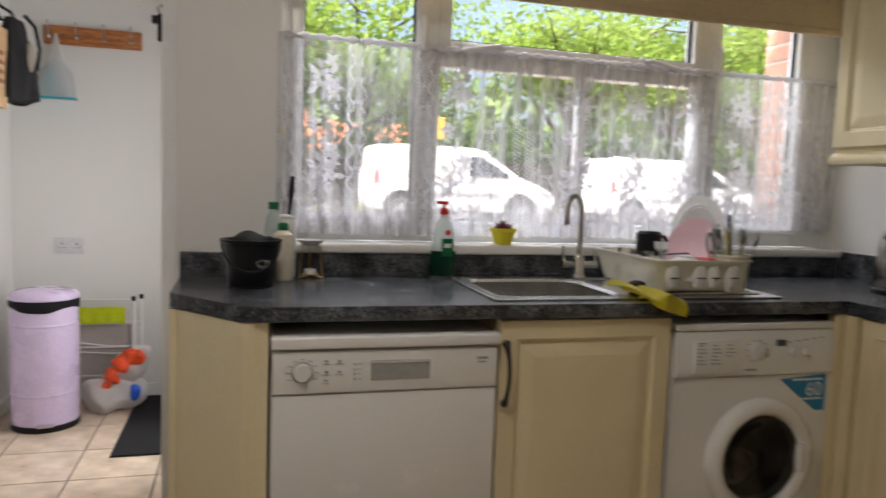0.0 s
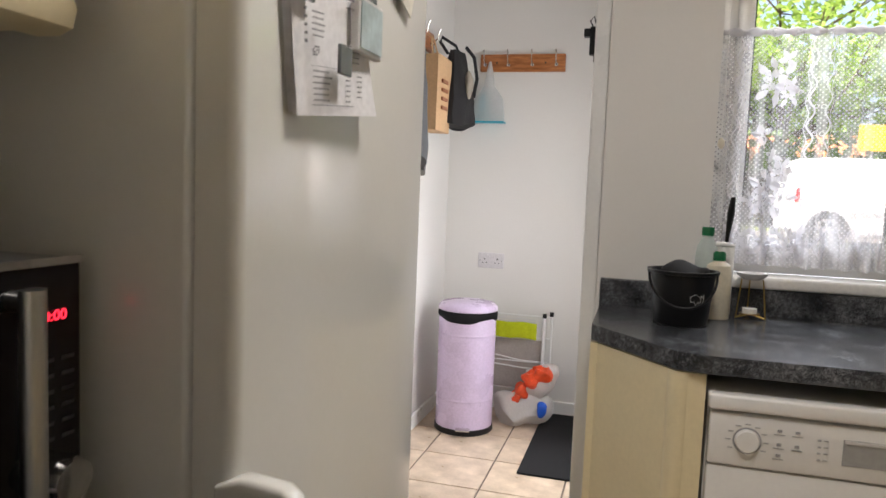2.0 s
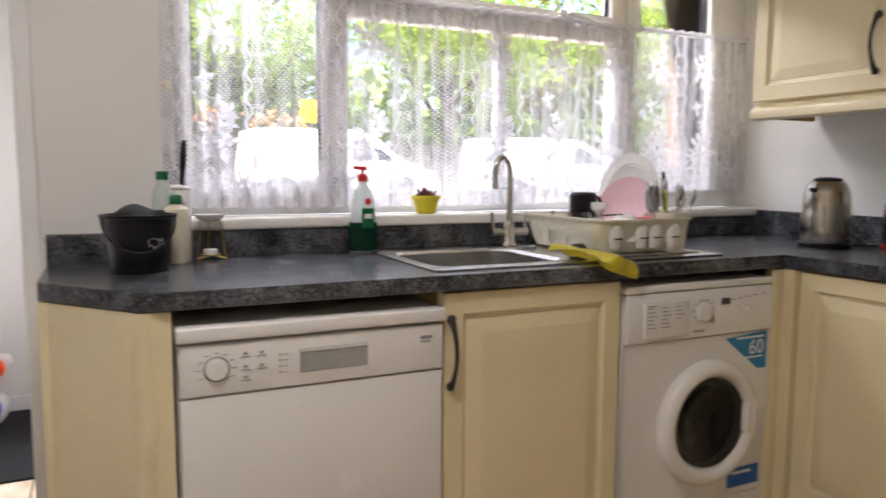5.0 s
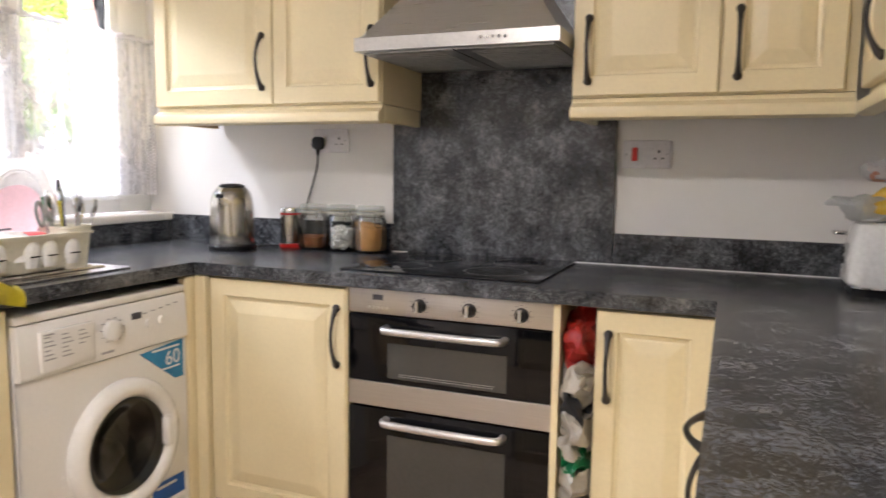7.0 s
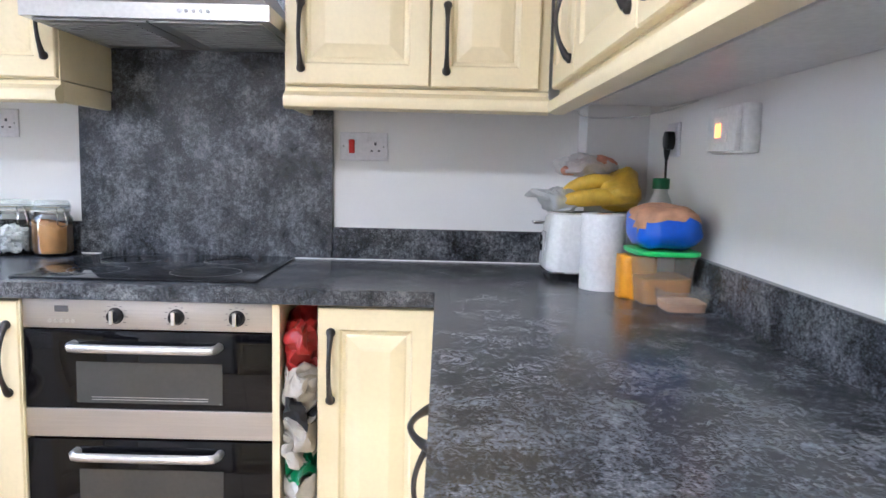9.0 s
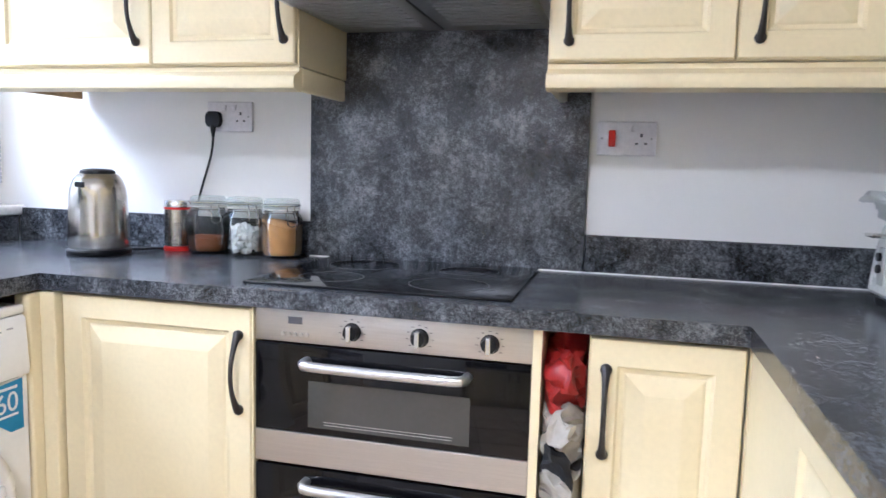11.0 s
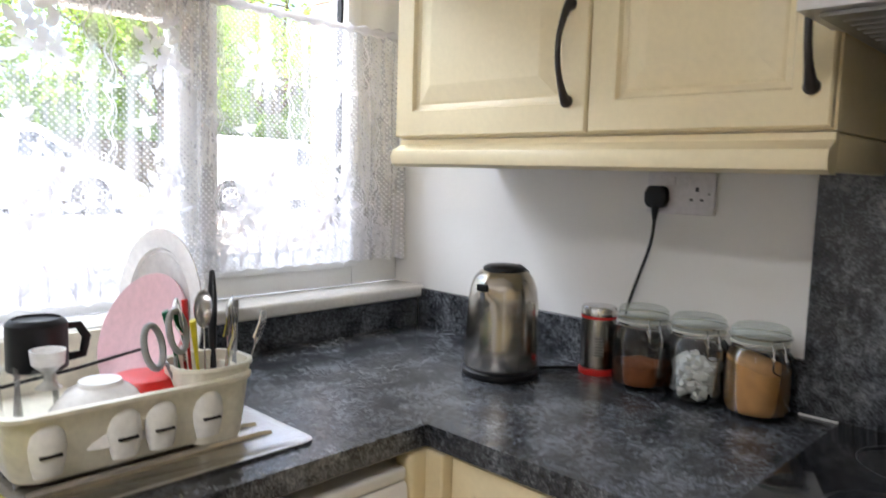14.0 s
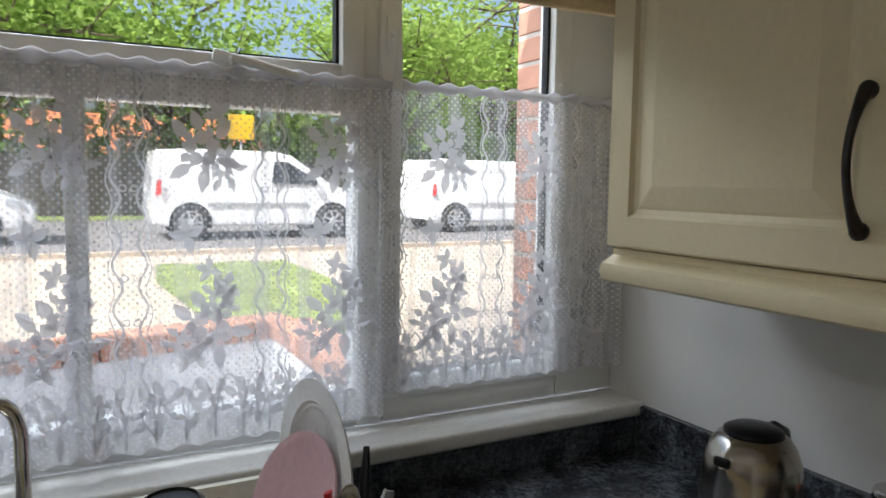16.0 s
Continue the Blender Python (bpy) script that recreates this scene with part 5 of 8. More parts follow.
def net_curtain(x0, x1, zb, label):
    c = thing("net_curtain", ((x0 + x1) / 2, NET_Y, ROD_Z), 0, label, "net curtain", "net curtains at the window")
    nx, nz = int((x1 - x0) / 0.006), 30
    me = bpy.data.meshes.new("net")
    verts, faces = [], []
    for j in range(nz + 1):
        for i in range(nx + 1):
            x = x0 + (x1 - x0) * i / nx
            zlow = zb + 0.007 * abs(math.sin(x * math.pi / 0.05))
            z = zlow + (ROD_Z + 0.004 - zlow) * j / nz
            verts.append(net_point(x, z))
    for j in range(nz):
        for i in range(nx):
            k = j * (nx + 1) + i
            faces.append((k, k + 1, k + nx + 2, k + nx + 1))
    me.from_pydata([tuple(v) for v in verts], [], faces)
    uv = me.uv_layers.new(name="UVMap")
    loop_vert = np.zeros(len(me.loops), dtype=np.int32)
    me.loops.foreach_get("vertex_index", loop_vert)
    co = np.array([(v.x, v.z - zb) for v in verts])
    uv.data.foreach_set("uv", co[loop_vert].ravel())
    me.materials.append(NET)
    me.shade_smooth()
    ob = new("net", me)
    ob.parent = c
    ob.matrix_parent_inverse = c.matrix_basis.inverted()
    rows_ = bmesh.new()
    step = 0.235
    k0 = math.ceil((x0 + 0.40) / step) - 1
    for k in range(k0, k0 + int((x1 - x0) / step) + 3):
        xb = -0.40 + k * step
        for side in (-1, 1):
            if x0 + 0.02 < xb + side * 0.018 < x1 - 0.02:
                zs = [zb + 0.03 + i * 0.006 for i in range(int((ROD_Z - 0.03 - zb) / 0.006))]
                ribbon(rows_, [(xb + side * (0.020 + 0.0075 * math.sin(z * 2 * math.pi / 0.075)), z) for z in zs], 0.0042)
                ribbon(rows_, [(xb + side * (0.0295 + 0.0045 * math.sin(z * 2 * math.pi / 0.075 + 0.6)), z) for z in zs], 0.0022)
                z = zb + 0.08
                while z < ROD_Z - 0.06:
                    ribbon(rows_, [(xb + side * 0.009 + 0.0055 * math.cos(a * math.pi / 5), z + 0.0055 * math.sin(a * math.pi / 5)) for a in range(11)], 0.0022)
                    z += 0.075
        xs = xb + step / 2
        if x0 + 0.04 < xs < x1 - 0.04:
            if x1 < -1.0 and k % 2:
                continue
            rose(rows_, xs, 1.565, 1.15, 0.4)
            rose(rows_, xs + 0.035, 1.535, 0.7, 1.9)
            sprig(rows_, xs + 0.03, 1.625, 1.0, 0.5)
            sprig(rows_, xs - 0.025, 1.415, 1.1, 0.2)
            sprig(rows_, xs + 0.01, 1.355, 0.9, 1.2)
            rose(rows_, xs + 0.01, 1.255, 1.25, 1.1)
            rose(rows_, xs - 0.03, 1.225, 0.8, 2.3)
            rose(rows_, xs + 0.025, 1.300, 0.7, 0.2)
            sprig(rows_, xs + 0.04, 1.325, 1.0, 0.9)
        for dx in (-0.078, 0.0, 0.078):
            if x0 + 0.04 < xs + dx < x1 - 0.04:
                rose(rows_, xs + dx, zb + 0.075, 0.9, 0.7 + dx * 9)
    x = x0 + 0.004
    while x < x1 - 0.03:
        ribbon(rows_, [(x + 0.0245 - 0.0245 * math.cos(math.pi * i / 8), zb + 0.012 + 0.035 * math.sin(math.pi * i / 8) * (1 if zb else 1)) for i in range(9)], 0.004)
        ribbon(rows_, [(x + 0.0245 - 0.0245 * math.cos(math.pi * i / 8), zb + 0.020 + 0.105 * math.sin(math.pi * i / 8)) for i in range(9)], 0.003)
        x += 0.049
    ob = part("embroidery", rows_, LACE_SOLID, None, "thick woven roses, leaves and wavy bands", kind="stuff")
    ob.parent = c
    ob.matrix_parent_inverse = c.matrix_basis.inverted()
    # gathered heading over the rod
    hd = bmesh.new()
    rings = []
    n = int((x1 - x0) / 0.007)
    for i in range(n + 1):
        x = x0 + (x1 - x0) * i / n
        w_ = 0.008 + 0.003 * math.sin(x * 2 * math.pi / 0.052)
        y = NET_Y - 0.003 * math.sin(x * 90)
        rings.append([(x, y - 0.007 * math.cos(a) - 0.002, ROD_Z + w_ * 1.25 * math.sin(a)) for a in [k * math.pi / 4 for k in range(8)]])
    loft(hd, rings)
    ob = part("heading", hd, LACE_SOLID, None, smooth=True)
    ob.parent = c
    ob.matrix_parent_inverse = c.matrix_basis.inverted()
    return c


net_curtain(-2.308, -1.255, 1.040, "white lace net curtain in gathered folds on a thin rod")
net_curtain(-1.27, -0.645, 1.042, "white lace net curtain with rose pattern, bunched at one end")
net_curtain(-0.655, -0.045, 1.085, "short white lace net curtain with rose pattern")
rod = thing("curtain_rod", (-1.19, NET_Y, ROD_Z), 0, "thin white stretched rod carrying the net curtains", "curtain rod")
part("rod", tube(bmesh.new(), [(-1.148, 0, 0), (1.155, 0, 0)], 0.0035, 8), UPVC, rod)
for x in (-1.146, 1.153):
    part("hook", tube(bmesh.new(), [(x, 0.02, 0.0), (x, 0.0, 0.0), (x, 0.0, 0.008)], 0.003, 6), UPVC, rod)

# ---- outdoors ----


def ground_z(y):
    return -0.15 if y < 1.8 else (-0.15 + 0.0509 * (y - 1.8) if y < 12.8 else 0.41)


def ground_sheet(name, x0, x1, ys, material, label, lift=0.0, category="ground", nx=1, wave=0.0):
    me_ = bmesh.new()
    rows_ = []
    for y in ys:
        rows_.append([me_.verts.new((x0 + (x1 - x0) * i / nx + wave * math.sin(y * 1.3 + i * 2.1), y + wave * math.sin(i * 1.7), ground_z(y) + lift)) for i in range(nx + 1)])
    for a, b in zip(rows_, rows_[1:]):
        for i in range(nx):
            me_.faces.new([a[i], a[i + 1], b[i + 1], b[i]])
    ob = part(name, me_, material)
    return tagged(ob, label, category, kind="structure")


bm = bmesh.new()
ground_sheet("ground", -900, 900, [YN + 0.31, 1.8, 6, 12.8, 30, 900], PAVE, "pale worn paving and gravel in front of the house")
ground_sheet("ground", -900, 900, [-900, YS - 0.3], PAVE, "pale ground behind the house")
ground_sheet("road", -300, 300, [10.9, 12.8, 15, 19.3], ASPHALT, "sunlit grey asphalt road", 0.004, "road")
part("kerb", slab(-60, 60, 10.75, 10.90, 0.1, 0.385, 0.01), PAVE)["kind"] = "structure"
ground_sheet("grass_verge", -0.1, 1.9, [5.3, 6.2, 7.2, 8.4, 9.8], GRASS, "patch of mown green lawn", 0.02, "grass", nx=8, wave=0.12)
ground_sheet("grass_verge", -300, 300, [19.3, 21, 24, 30, 90], GRASS, "long grass verge beyond the road", 0.02, "grass", nx=2)
ground_sheet("terracotta_paving", -4.0, -0.30, [0.40, 1.79, 2.35], TERRACOTTA, "reddish paving below the window", 0.02, "paving")

gw = thing("garden_wall", (-0.15, 2.62, -0.25), 0, "low white-rendered garden wall with a brick coping", "garden wall", kind="structure")
RENDER = mat("painted_render", (0.62, 0.64, 0.66), 0.85, vary=0.1, bump=0.4)
part("render", turned(slab(-2.60, 0.0, -0.10, 0.10, 0, 0.93), pose(0, 0, 0, 0, 0, 12)), RENDER, gw)
part("render", slab(-0.10, 0.10, -2.0, -0.12, 0, 0.93), RENDER, gw)
BRICK_ME = bpy.data.meshes.new("brick")
bmx = slab(-0.0325, 0.0325, -0.108, 0.108, 0, 0.10, 0.004, 1)
bmx.to_mesh(BRICK_ME), bmx.free()
BRICK_ME.materials.append(BRICK)


def brick_at(parent, x, y, z, rz=0.0, rx=0.0, ry=0.0):
    ob = new("brick", BRICK_ME)
    ob.parent = parent
    ob.matrix_basis = pose(x, y, z, rx, ry, rz)
    return ob


for i in range(34):
    d_ = -0.04 - i * 0.075
    brick_at(gw, d_ * math.cos(radians(12)), d_ * math.sin(radians(12)), 0.93, 12 + rnd.uniform(-0.8, 0.8))
for i in range(25):
    brick_at(gw, 0, -0.16 - i * 0.075, 0.93, 90 + rnd.uniform(-0.8, 0.8))

# brick reveals of the window, seen through the side light
for name, xs in (("outer_reveal", X1 + 0.085), ("outer_reveal", X0 - 0.185)):
    rv = thing(name, (xs, 0, 0), 0, "red brick outer corner beside the window", "brickwork", kind="structure")
    part("mortar_bed", slab(-0.105 if xs > -1 else 0.0, 0.0 if xs > -1 else 0.1, YN + 0.29, YN + 0.50, 0.70, 2.6), MORTAR, rv)
    for i in range(24):
        b = new("brick", bpy.data.meshes.get("reveal_brick") or bpy.data.meshes.new("reveal_brick"))
        if not b.data.vertices:
            q = slab(-0.053, 0.053, 0.0, 0.213, 0, 0.065, 0.003, 1)
            q.to_mesh(b.data), q.free()
            b.data.materials.append(BRICK)
        b.parent = rv
        b.matrix_basis = pose(-0.055 if xs > -1 else 0.055, YN + 0.287, 0.71 + i * 0.076 + rnd.uniform(-0.001, 0.001), 0, 0, 0)


def wheel(parent, x, y, z, r=0.315):
    w_ = part("wheel", turned(lathe(bmesh.new(), [(r * 0.66, -0.09), (r * 0.93, -0.10), (r, -0.06), (r, 0.06), (r * 0.93, 0.10), (r * 0.66, 0.09)], 32), pose(0, 0, 0, 90, 0, 0)), TYRE, parent, smooth=True, loc=(x, y, z))
    b = bmesh.new()
    lathe(b, [(r * 0.68, 0.085), (r * 0.66, 0.10), (r * 0.60, 0.10), (r * 0.58, 0.07)], 32, cap=False)
    for k in range(7):
        a = k * 2 * math.pi / 7
        s = bmesh.new()
        box(s, 0.02, r * 0.62, -0.022, 0.022, 0.075, 0.098, 0.004)
        bmesh.ops.transform(s, matrix=Matrix.Rotation(a, 4, "Z"), verts=s.verts)
        tmp = bpy.data.meshes.new("spoke")
        s.to_mesh(tmp), s.free()
        b.from_mesh(tmp)
        bpy.data.meshes.remove(tmp)
    lathe(b, [(0.05, 0.07), (0.05, 0.105), (0, 0.11)], 16, cap=False)
    part("rim", turned(b, pose(0, 0, 0, 90, 0, 0)), CHROME_CAR, w_, "light alloy wheel")
    return w_


CHROME_CAR = mat("alloy_wheel", (0.55, 0.55, 0.56), 0.35, 0.5)


def van(x, y, z, label, length=4.4, high=1.80, windows=False):
    v = thing("parked_van", (x, y, z), 0, label, "van" if not windows else "car", "parked vehicles")
    L, H = length, high
    prof = [(0.02, 0.30), (0.0, 0.55), (0.03, 1.05), (0.10, 1.62), (0.20, H - 0.03), (0.6, H), (L - 1.95, H - 0.01), (L - 1.62, H - 0.08), (L - 1.25, 1.42 * H / 1.8), (L - 0.95, 1.12 * H / 1.8), (L - 0.45, 0.98 * H / 1.8), (L - 0.12, 0.82 * H / 1.8), (L, 0.58), (L - 0.02, 0.32), (L - 0.25, 0.24), (0.2, 0.24)]

    def width(zz):
        return 0.86 - max(0.0, zz - 0.95) * 0.17 - max(0.0, 0.4 - zz) * 0.15

    b = bmesh.new()
    left = [b.verts.new((px, -width(pz), pz)) for px, pz in prof]
    right = [b.verts.new((px, width(pz), pz)) for px, pz in prof]
    for i in range(len(prof)):
        j = (i + 1) % len(prof)
        b.faces.new([left[i], left[j], right[j], right[i]])
    f1, f2 = b.faces.new(left[::-1]), b.faces.new(right)
    bmesh.ops.bevel(b, geom=list(f1.edges) + list(f2.edges), offset=0.05, segments=3, affect="EDGES", profile=0.6)
    body = part("body", b, VAN_WHITE, v, smooth=True)

    def side(name, pts, material, lift=0.012, label_=""):
        for s_ in (-1, 1):
            q = bmesh.new()
            lo = [q.verts.new((px, s_ * (width(pz) + 0.001), pz)) for px, pz in pts]
            hi = [q.verts.new((px, s_ * (width(pz) + lift), pz)) for px, pz in pts]
            for i in range(len(pts)):
                j = (i + 1) % len(pts)
                q.faces.new([lo[i], lo[j], hi[j], hi[i]])
            q.faces.new(hi)
            part(name, q, material, v, label_)

    k = H / 1.8
    side("side_window", [(L - 2.05, 1.12 * k), (L - 1.98, 1.58 * k), (L - 1.72, 1.58 * k), (L - 1.30, 1.30 * k), (L - 1.12, 1.12 * k)], CAR_GLASS)
    if windows:
        side("side_window", [(L - 3.05, 1.12 * k), (L - 3.0, 1.58 * k), (L - 2.12, 1.58 * k), (L - 2.15, 1.12 * k)], CAR_GLASS)
    side("trim_strip", [(0.95, 0.62), (0.95, 0.68), (L - 1.35, 0.68), (L - 1.35, 0.62)], GREY_PL)
    side("door_seam", [(L - 2.12, 0.35), (L - 2.12, 1.6 * k), (L - 2.10, 1.6 * k), (L - 2.10, 0.35)], GREY_PL, 0.004)
    side("tail_lamp", [(0.06, 0.82), (0.10, 1.08), (0.17, 1.08), (0.16, 0.82)], RED, 0.014)
    side("head_lamp", [(L - 0.42, 0.78 * k), (L - 0.40, 0.92 * k), (L - 0.16, 0.82 * k), (L - 0.12, 0.70 * k)], mat("lamp_lens", (0.45, 0.47, 0.5), 0.15), 0.014)
    for wx in (0.66, L - 0.84):
        side("wheel_arch", [(wx + 0.375 * math.cos(a), 0.31 + 0.375 * math.sin(a)) for a in [math.pi * i / 12 for i in range(-1, 14)]], BLACK_MATT, 0.006)
    q = bmesh.new()
    b2 = [(L - 1.60, 0.70, 1.62 * k), (L - 1.60, -0.70, 1.62 * k), (L - 1.02, -0.76, 1.17 * k), (L - 1.02, 0.76, 1.17 * k)]
    q.faces.new([q.verts.new((px + 0.03, py, pz + 0.03)) for px, py, pz in b2])
    bmesh.ops.solidify(q, geom=list(q.faces), thickness=0.01)
    part("windscreen", q, CAR_GLASS, v)
    for wx in (0.66, L - 0.84):
        for s_ in (-1, 1):
            w_ = wheel(v, wx, s_ * 0.80, 0.315)
            if s_ > 0:
                w_.matrix_basis = pose(wx, 0.80, 0.315, 0, 0, 180)
    for s_ in (-1, 1):
        part("mirror", slab(L - 1.32, L - 1.20, s_ * 0.90, s_ * 1.02, 1.10 * k, 1.22 * k, 0.02), BLACK_PL, v)
    return v


van(0.14, 13.25, 0.414, "small white panel van parked at the roadside, seen from its side", 4.2, 1.66)
van(5.84, 13.6, 0.40, "white panel van with red tail lamps parked along the road", 4.4, 1.64)
van(-5.95, 13.1, 0.414, "white estate car parked at the roadside", 4.3, 1.50, True)

fence = thing("dark_fence", (0, 21.5, 0.41), 0, "dark timber fence along the far side of the road", "fence")
DARKWOOD = mat("dark_fence_wood", (0.055, 0.045, 0.035), 0.9, vary=0.3, stretch=(8, 1, 1), scale=3)
FB = bpy.data.meshes.new("board")
q = slab(-0.145, 0.145, -0.02, 0.02, 0, 1.7, 0.003, 1)
q.to_mesh(FB), q.free()
FB.materials.append(DARKWOOD)
for i in range(120):
    b = new("board", FB)
    b.parent = fence
    b.matrix_basis = pose(-17 + i * 0.31, rnd.uniform(-0.01, 0.01), rnd.uniform(-0.02, 0.02))
for z in (0.4, 1.4):
    part("rail", slab(-17.2, 20.2, 0.025, 0.08, z, z + 0.09), DARKWOOD, fence)

house = thing("far_house", (4.2, 42, 0.34), 0, "brick house with an orange clay-tiled roof beyond the trees", "house")
part("wall", slab(-8, 5, 0, 8, 0, 2.6), BRICK, house)
q = bmesh.new()
loft(q, [[(x, -0.5, 2.5), (x, 8.5, 2.5), (x, 4.0, 5.0)] for x in (-8.4, 5.4)])
part("roof", q, ROOF_TILE, house)
for x in (-6.0, -2.5, 1.2, 3.4):
    w_ = part("window", slab(x, x + 1.1, -0.06, 0, 1.0, 2.1), UPVC, house)
    part("pane", slab(x + 0.07, x + 1.03, -0.08, -0.06, 1.07, 2.03), CAR_GLASS, w_)
part("chimney", slab(-3.2, -2.5, 3.6, 4.4, 4.2, 5.9), BRICK, house)
sign = thing("yellow_road_sign", (2.90, 17.9, 0.41), 0, "yellow sign board on a grey post beside the road", "road sign")
part("post", tube(bmesh.new(), [(0, 0, 0), (0, 0, 2.8)], 0.04, 10), GREY_PL, sign)
part("board", slab(-0.33, 0.33, -0.07, -0.05, 2.15, 2.80, 0.01), mat("yellow_sign", (0.75, 0.45, 0.02), 0.5), sign)


def tree(x, y, z, height, spread, seed, leaves, size, material, label):
    """A tapered trunk, forking limbs and leaves in clumps round their ends."""
    t = thing("broadleaf_tree", (x, y, z), 0, label, "tree", "roadside trees")
    r = random.Random(seed)
    b = bmesh.new()
    th = height * 0.30
    tube(b, [(0, 0, -0.1), (0.05, 0, th * 0.5), (0, 0.05, th), (0.1, 0, height * 0.6)], [0.30, 0.22, 0.17, 0.07], 10)
    tips = []
    for i in range(16):
        a, up = r.uniform(0, 2 * math.pi), r.uniform(0.1, 0.85)
        base = Vector((0, 0, th * r.uniform(0.75, 1.5)))
        length = spread * r.uniform(0.55, 1.0)
        mid = base + Vector((math.cos(a), math.sin(a), 0.4 + up)) * length * 0.5
        tip = base + Vector((math.cos(a) * length, math.sin(a) * length, up * height * 0.55 + 0.3))
        tube(b, [base, mid, tip], [0.10, 0.06, 0.02], 6)
        tips += [mid, tip]
        for j in range(4):
            d = Vector((r.uniform(-1, 1), r.uniform(-1, 1), r.uniform(-0.35, 0.8))) * length * 0.4
            q_ = mid.lerp(tip, r.random()) + d
            tube(b, [mid.lerp(tip, 0.5), q_], [0.035, 0.01], 5)
            tips.append(q_)
    part("trunk", b, BARK, t, smooth=True)
    rr = np.random.RandomState(seed)
    tips = np.array([tuple(p) for p in tips])
    centre = tips[rr.randint(len(tips), size=leaves)] + rr.normal(0, 1, (leaves, 3)) * np.array([0.55, 0.55, 0.38]) * spread / 4.5
    u_ = rr.normal(0, 1, (leaves, 3))
    u_[:, 2] *= 0.5
    u_ /= np.linalg.norm(u_, axis=1)[:, None]
    w_ = np.cross(u_, rr.normal(0, 1, (leaves, 3)))
    w_ /= np.linalg.norm(w_, axis=1)[:, None]
    s = (size * rr.uniform(0.6, 1.25, leaves))[:, None]
    pts = np.stack([centre - u_ * s, centre - u_ * s * 0.1 + w_ * s * 0.62, centre + u_ * s, centre + u_ * s * 0.1 - w_ * s * 0.62], 1).reshape(-1, 3)
    me_ = bpy.data.meshes.new("crown")
    me_.from_pydata(pts.tolist(), [], np.arange(leaves * 4).reshape(-1, 4).tolist())
    me_.materials.append(material)
    ob = new("crown", me_)
    ob.parent = t
    return tagged(ob, kind="stuff")


LEAF_T = translucent("leaf_green", (0.27, 0.39, 0.075), 0.5)
LEAF_D = translucent("leaf_dark_green", (0.14, 0.22, 0.06), 0.4)
for k, (x, y, h, s_, sd, m_, lf, sz) in enumerate((
        (-3.4, 23.5, 9.5, 5.2, 1, LEAF_T, 8500, 0.13), (2.0, 25.5, 9.0, 5.0, 2, LEAF_T, 8500, 0.13), (9.6, 22.8, 9.5, 4.8, 3, LEAF_T, 8500, 0.12),
        (15.5, 25.0, 10.0, 5.4, 4, LEAF_T, 8500, 0.14), (-10.5, 24.5, 10.5, 5.5, 5, LEAF_T, 8500, 0.14), (22.0, 28.0, 11.0, 6.5, 7, LEAF_D, 8000, 0.2), (-18.0, 27.0, 11.0, 6.5, 8, LEAF_D, 8000, 0.2))):
    tree(x, y, 0.39, h, s_, sd, lf, sz, m_, ("broad green tree in full sunlit leaf beyond the road", "darker green tree behind the roadside fence")[m_ is LEAF_D])
hr = np.random.RandomState(9)
n = 16000
c_ = np.stack([hr.uniform(-30, 34, n), hr.uniform(22.3, 24.0, n), 0.42 + hr.uniform(0, 1, n) ** 0.7 * (2.6 + 0.5 * np.sin(np.arange(n)))], 1)
u_ = hr.normal(0, 1, (n, 3))
u_ /= np.linalg.norm(u_, axis=1)[:, None]
w_ = np.cross(u_, hr.normal(0, 1, (n, 3)))
w_ /= np.linalg.norm(w_, axis=1)[:, None]
s_ = (0.17 * hr.uniform(0.6, 1.3, n))[:, None]
me_ = bpy.data.meshes.new("hedge")
me_.from_pydata(np.stack([c_ - u_ * s_, c_ + w_ * s_ * 0.7, c_ + u_ * s_, c_ - w_ * s_ * 0.7], 1).reshape(-1, 3).tolist(), [], np.arange(n * 4).reshape(-1, 4).tolist())
me_.materials.append(LEAF_D)
tagged(new("hedge", me_), "dense dark green hedge behind the fence", "hedge", kind="stuff")
# far wood that closes the view
n = 9000
c_ = np.stack([hr.uniform(-110, 120, n), hr.uniform(58, 64, n), 0.7 + hr.uniform(0, 1, n) * (8 + 2.5 * np.sin(hr.uniform(0, 6, n)))], 1)
u_ = hr.normal(0, 1, (n, 3))
u_ /= np.linalg.norm(u_, axis=1)[:, None]
w_ = np.cross(u_, hr.normal(0, 1, (n, 3)))
w_ /= np.linalg.norm(w_, axis=1)[:, None]
s_ = (0.9 * hr.uniform(0.6, 1.3, n))[:, None]
me_ = bpy.data.meshes.new("far_wood")
me_.from_pydata(np.stack([c_ - u_ * s_, c_ + w_ * s_ * 0.7, c_ + u_ * s_, c_ - w_ * s_ * 0.7], 1).reshape(-1, 3).tolist(), [], np.arange(n * 4).reshape(-1, 4).tolist())
me_.materials.append(LEAF_FAR)
tagged(new("far_wood", me_), "distant belt of green woodland", "wood", kind="stuff")

# ---- sockets and switches ----


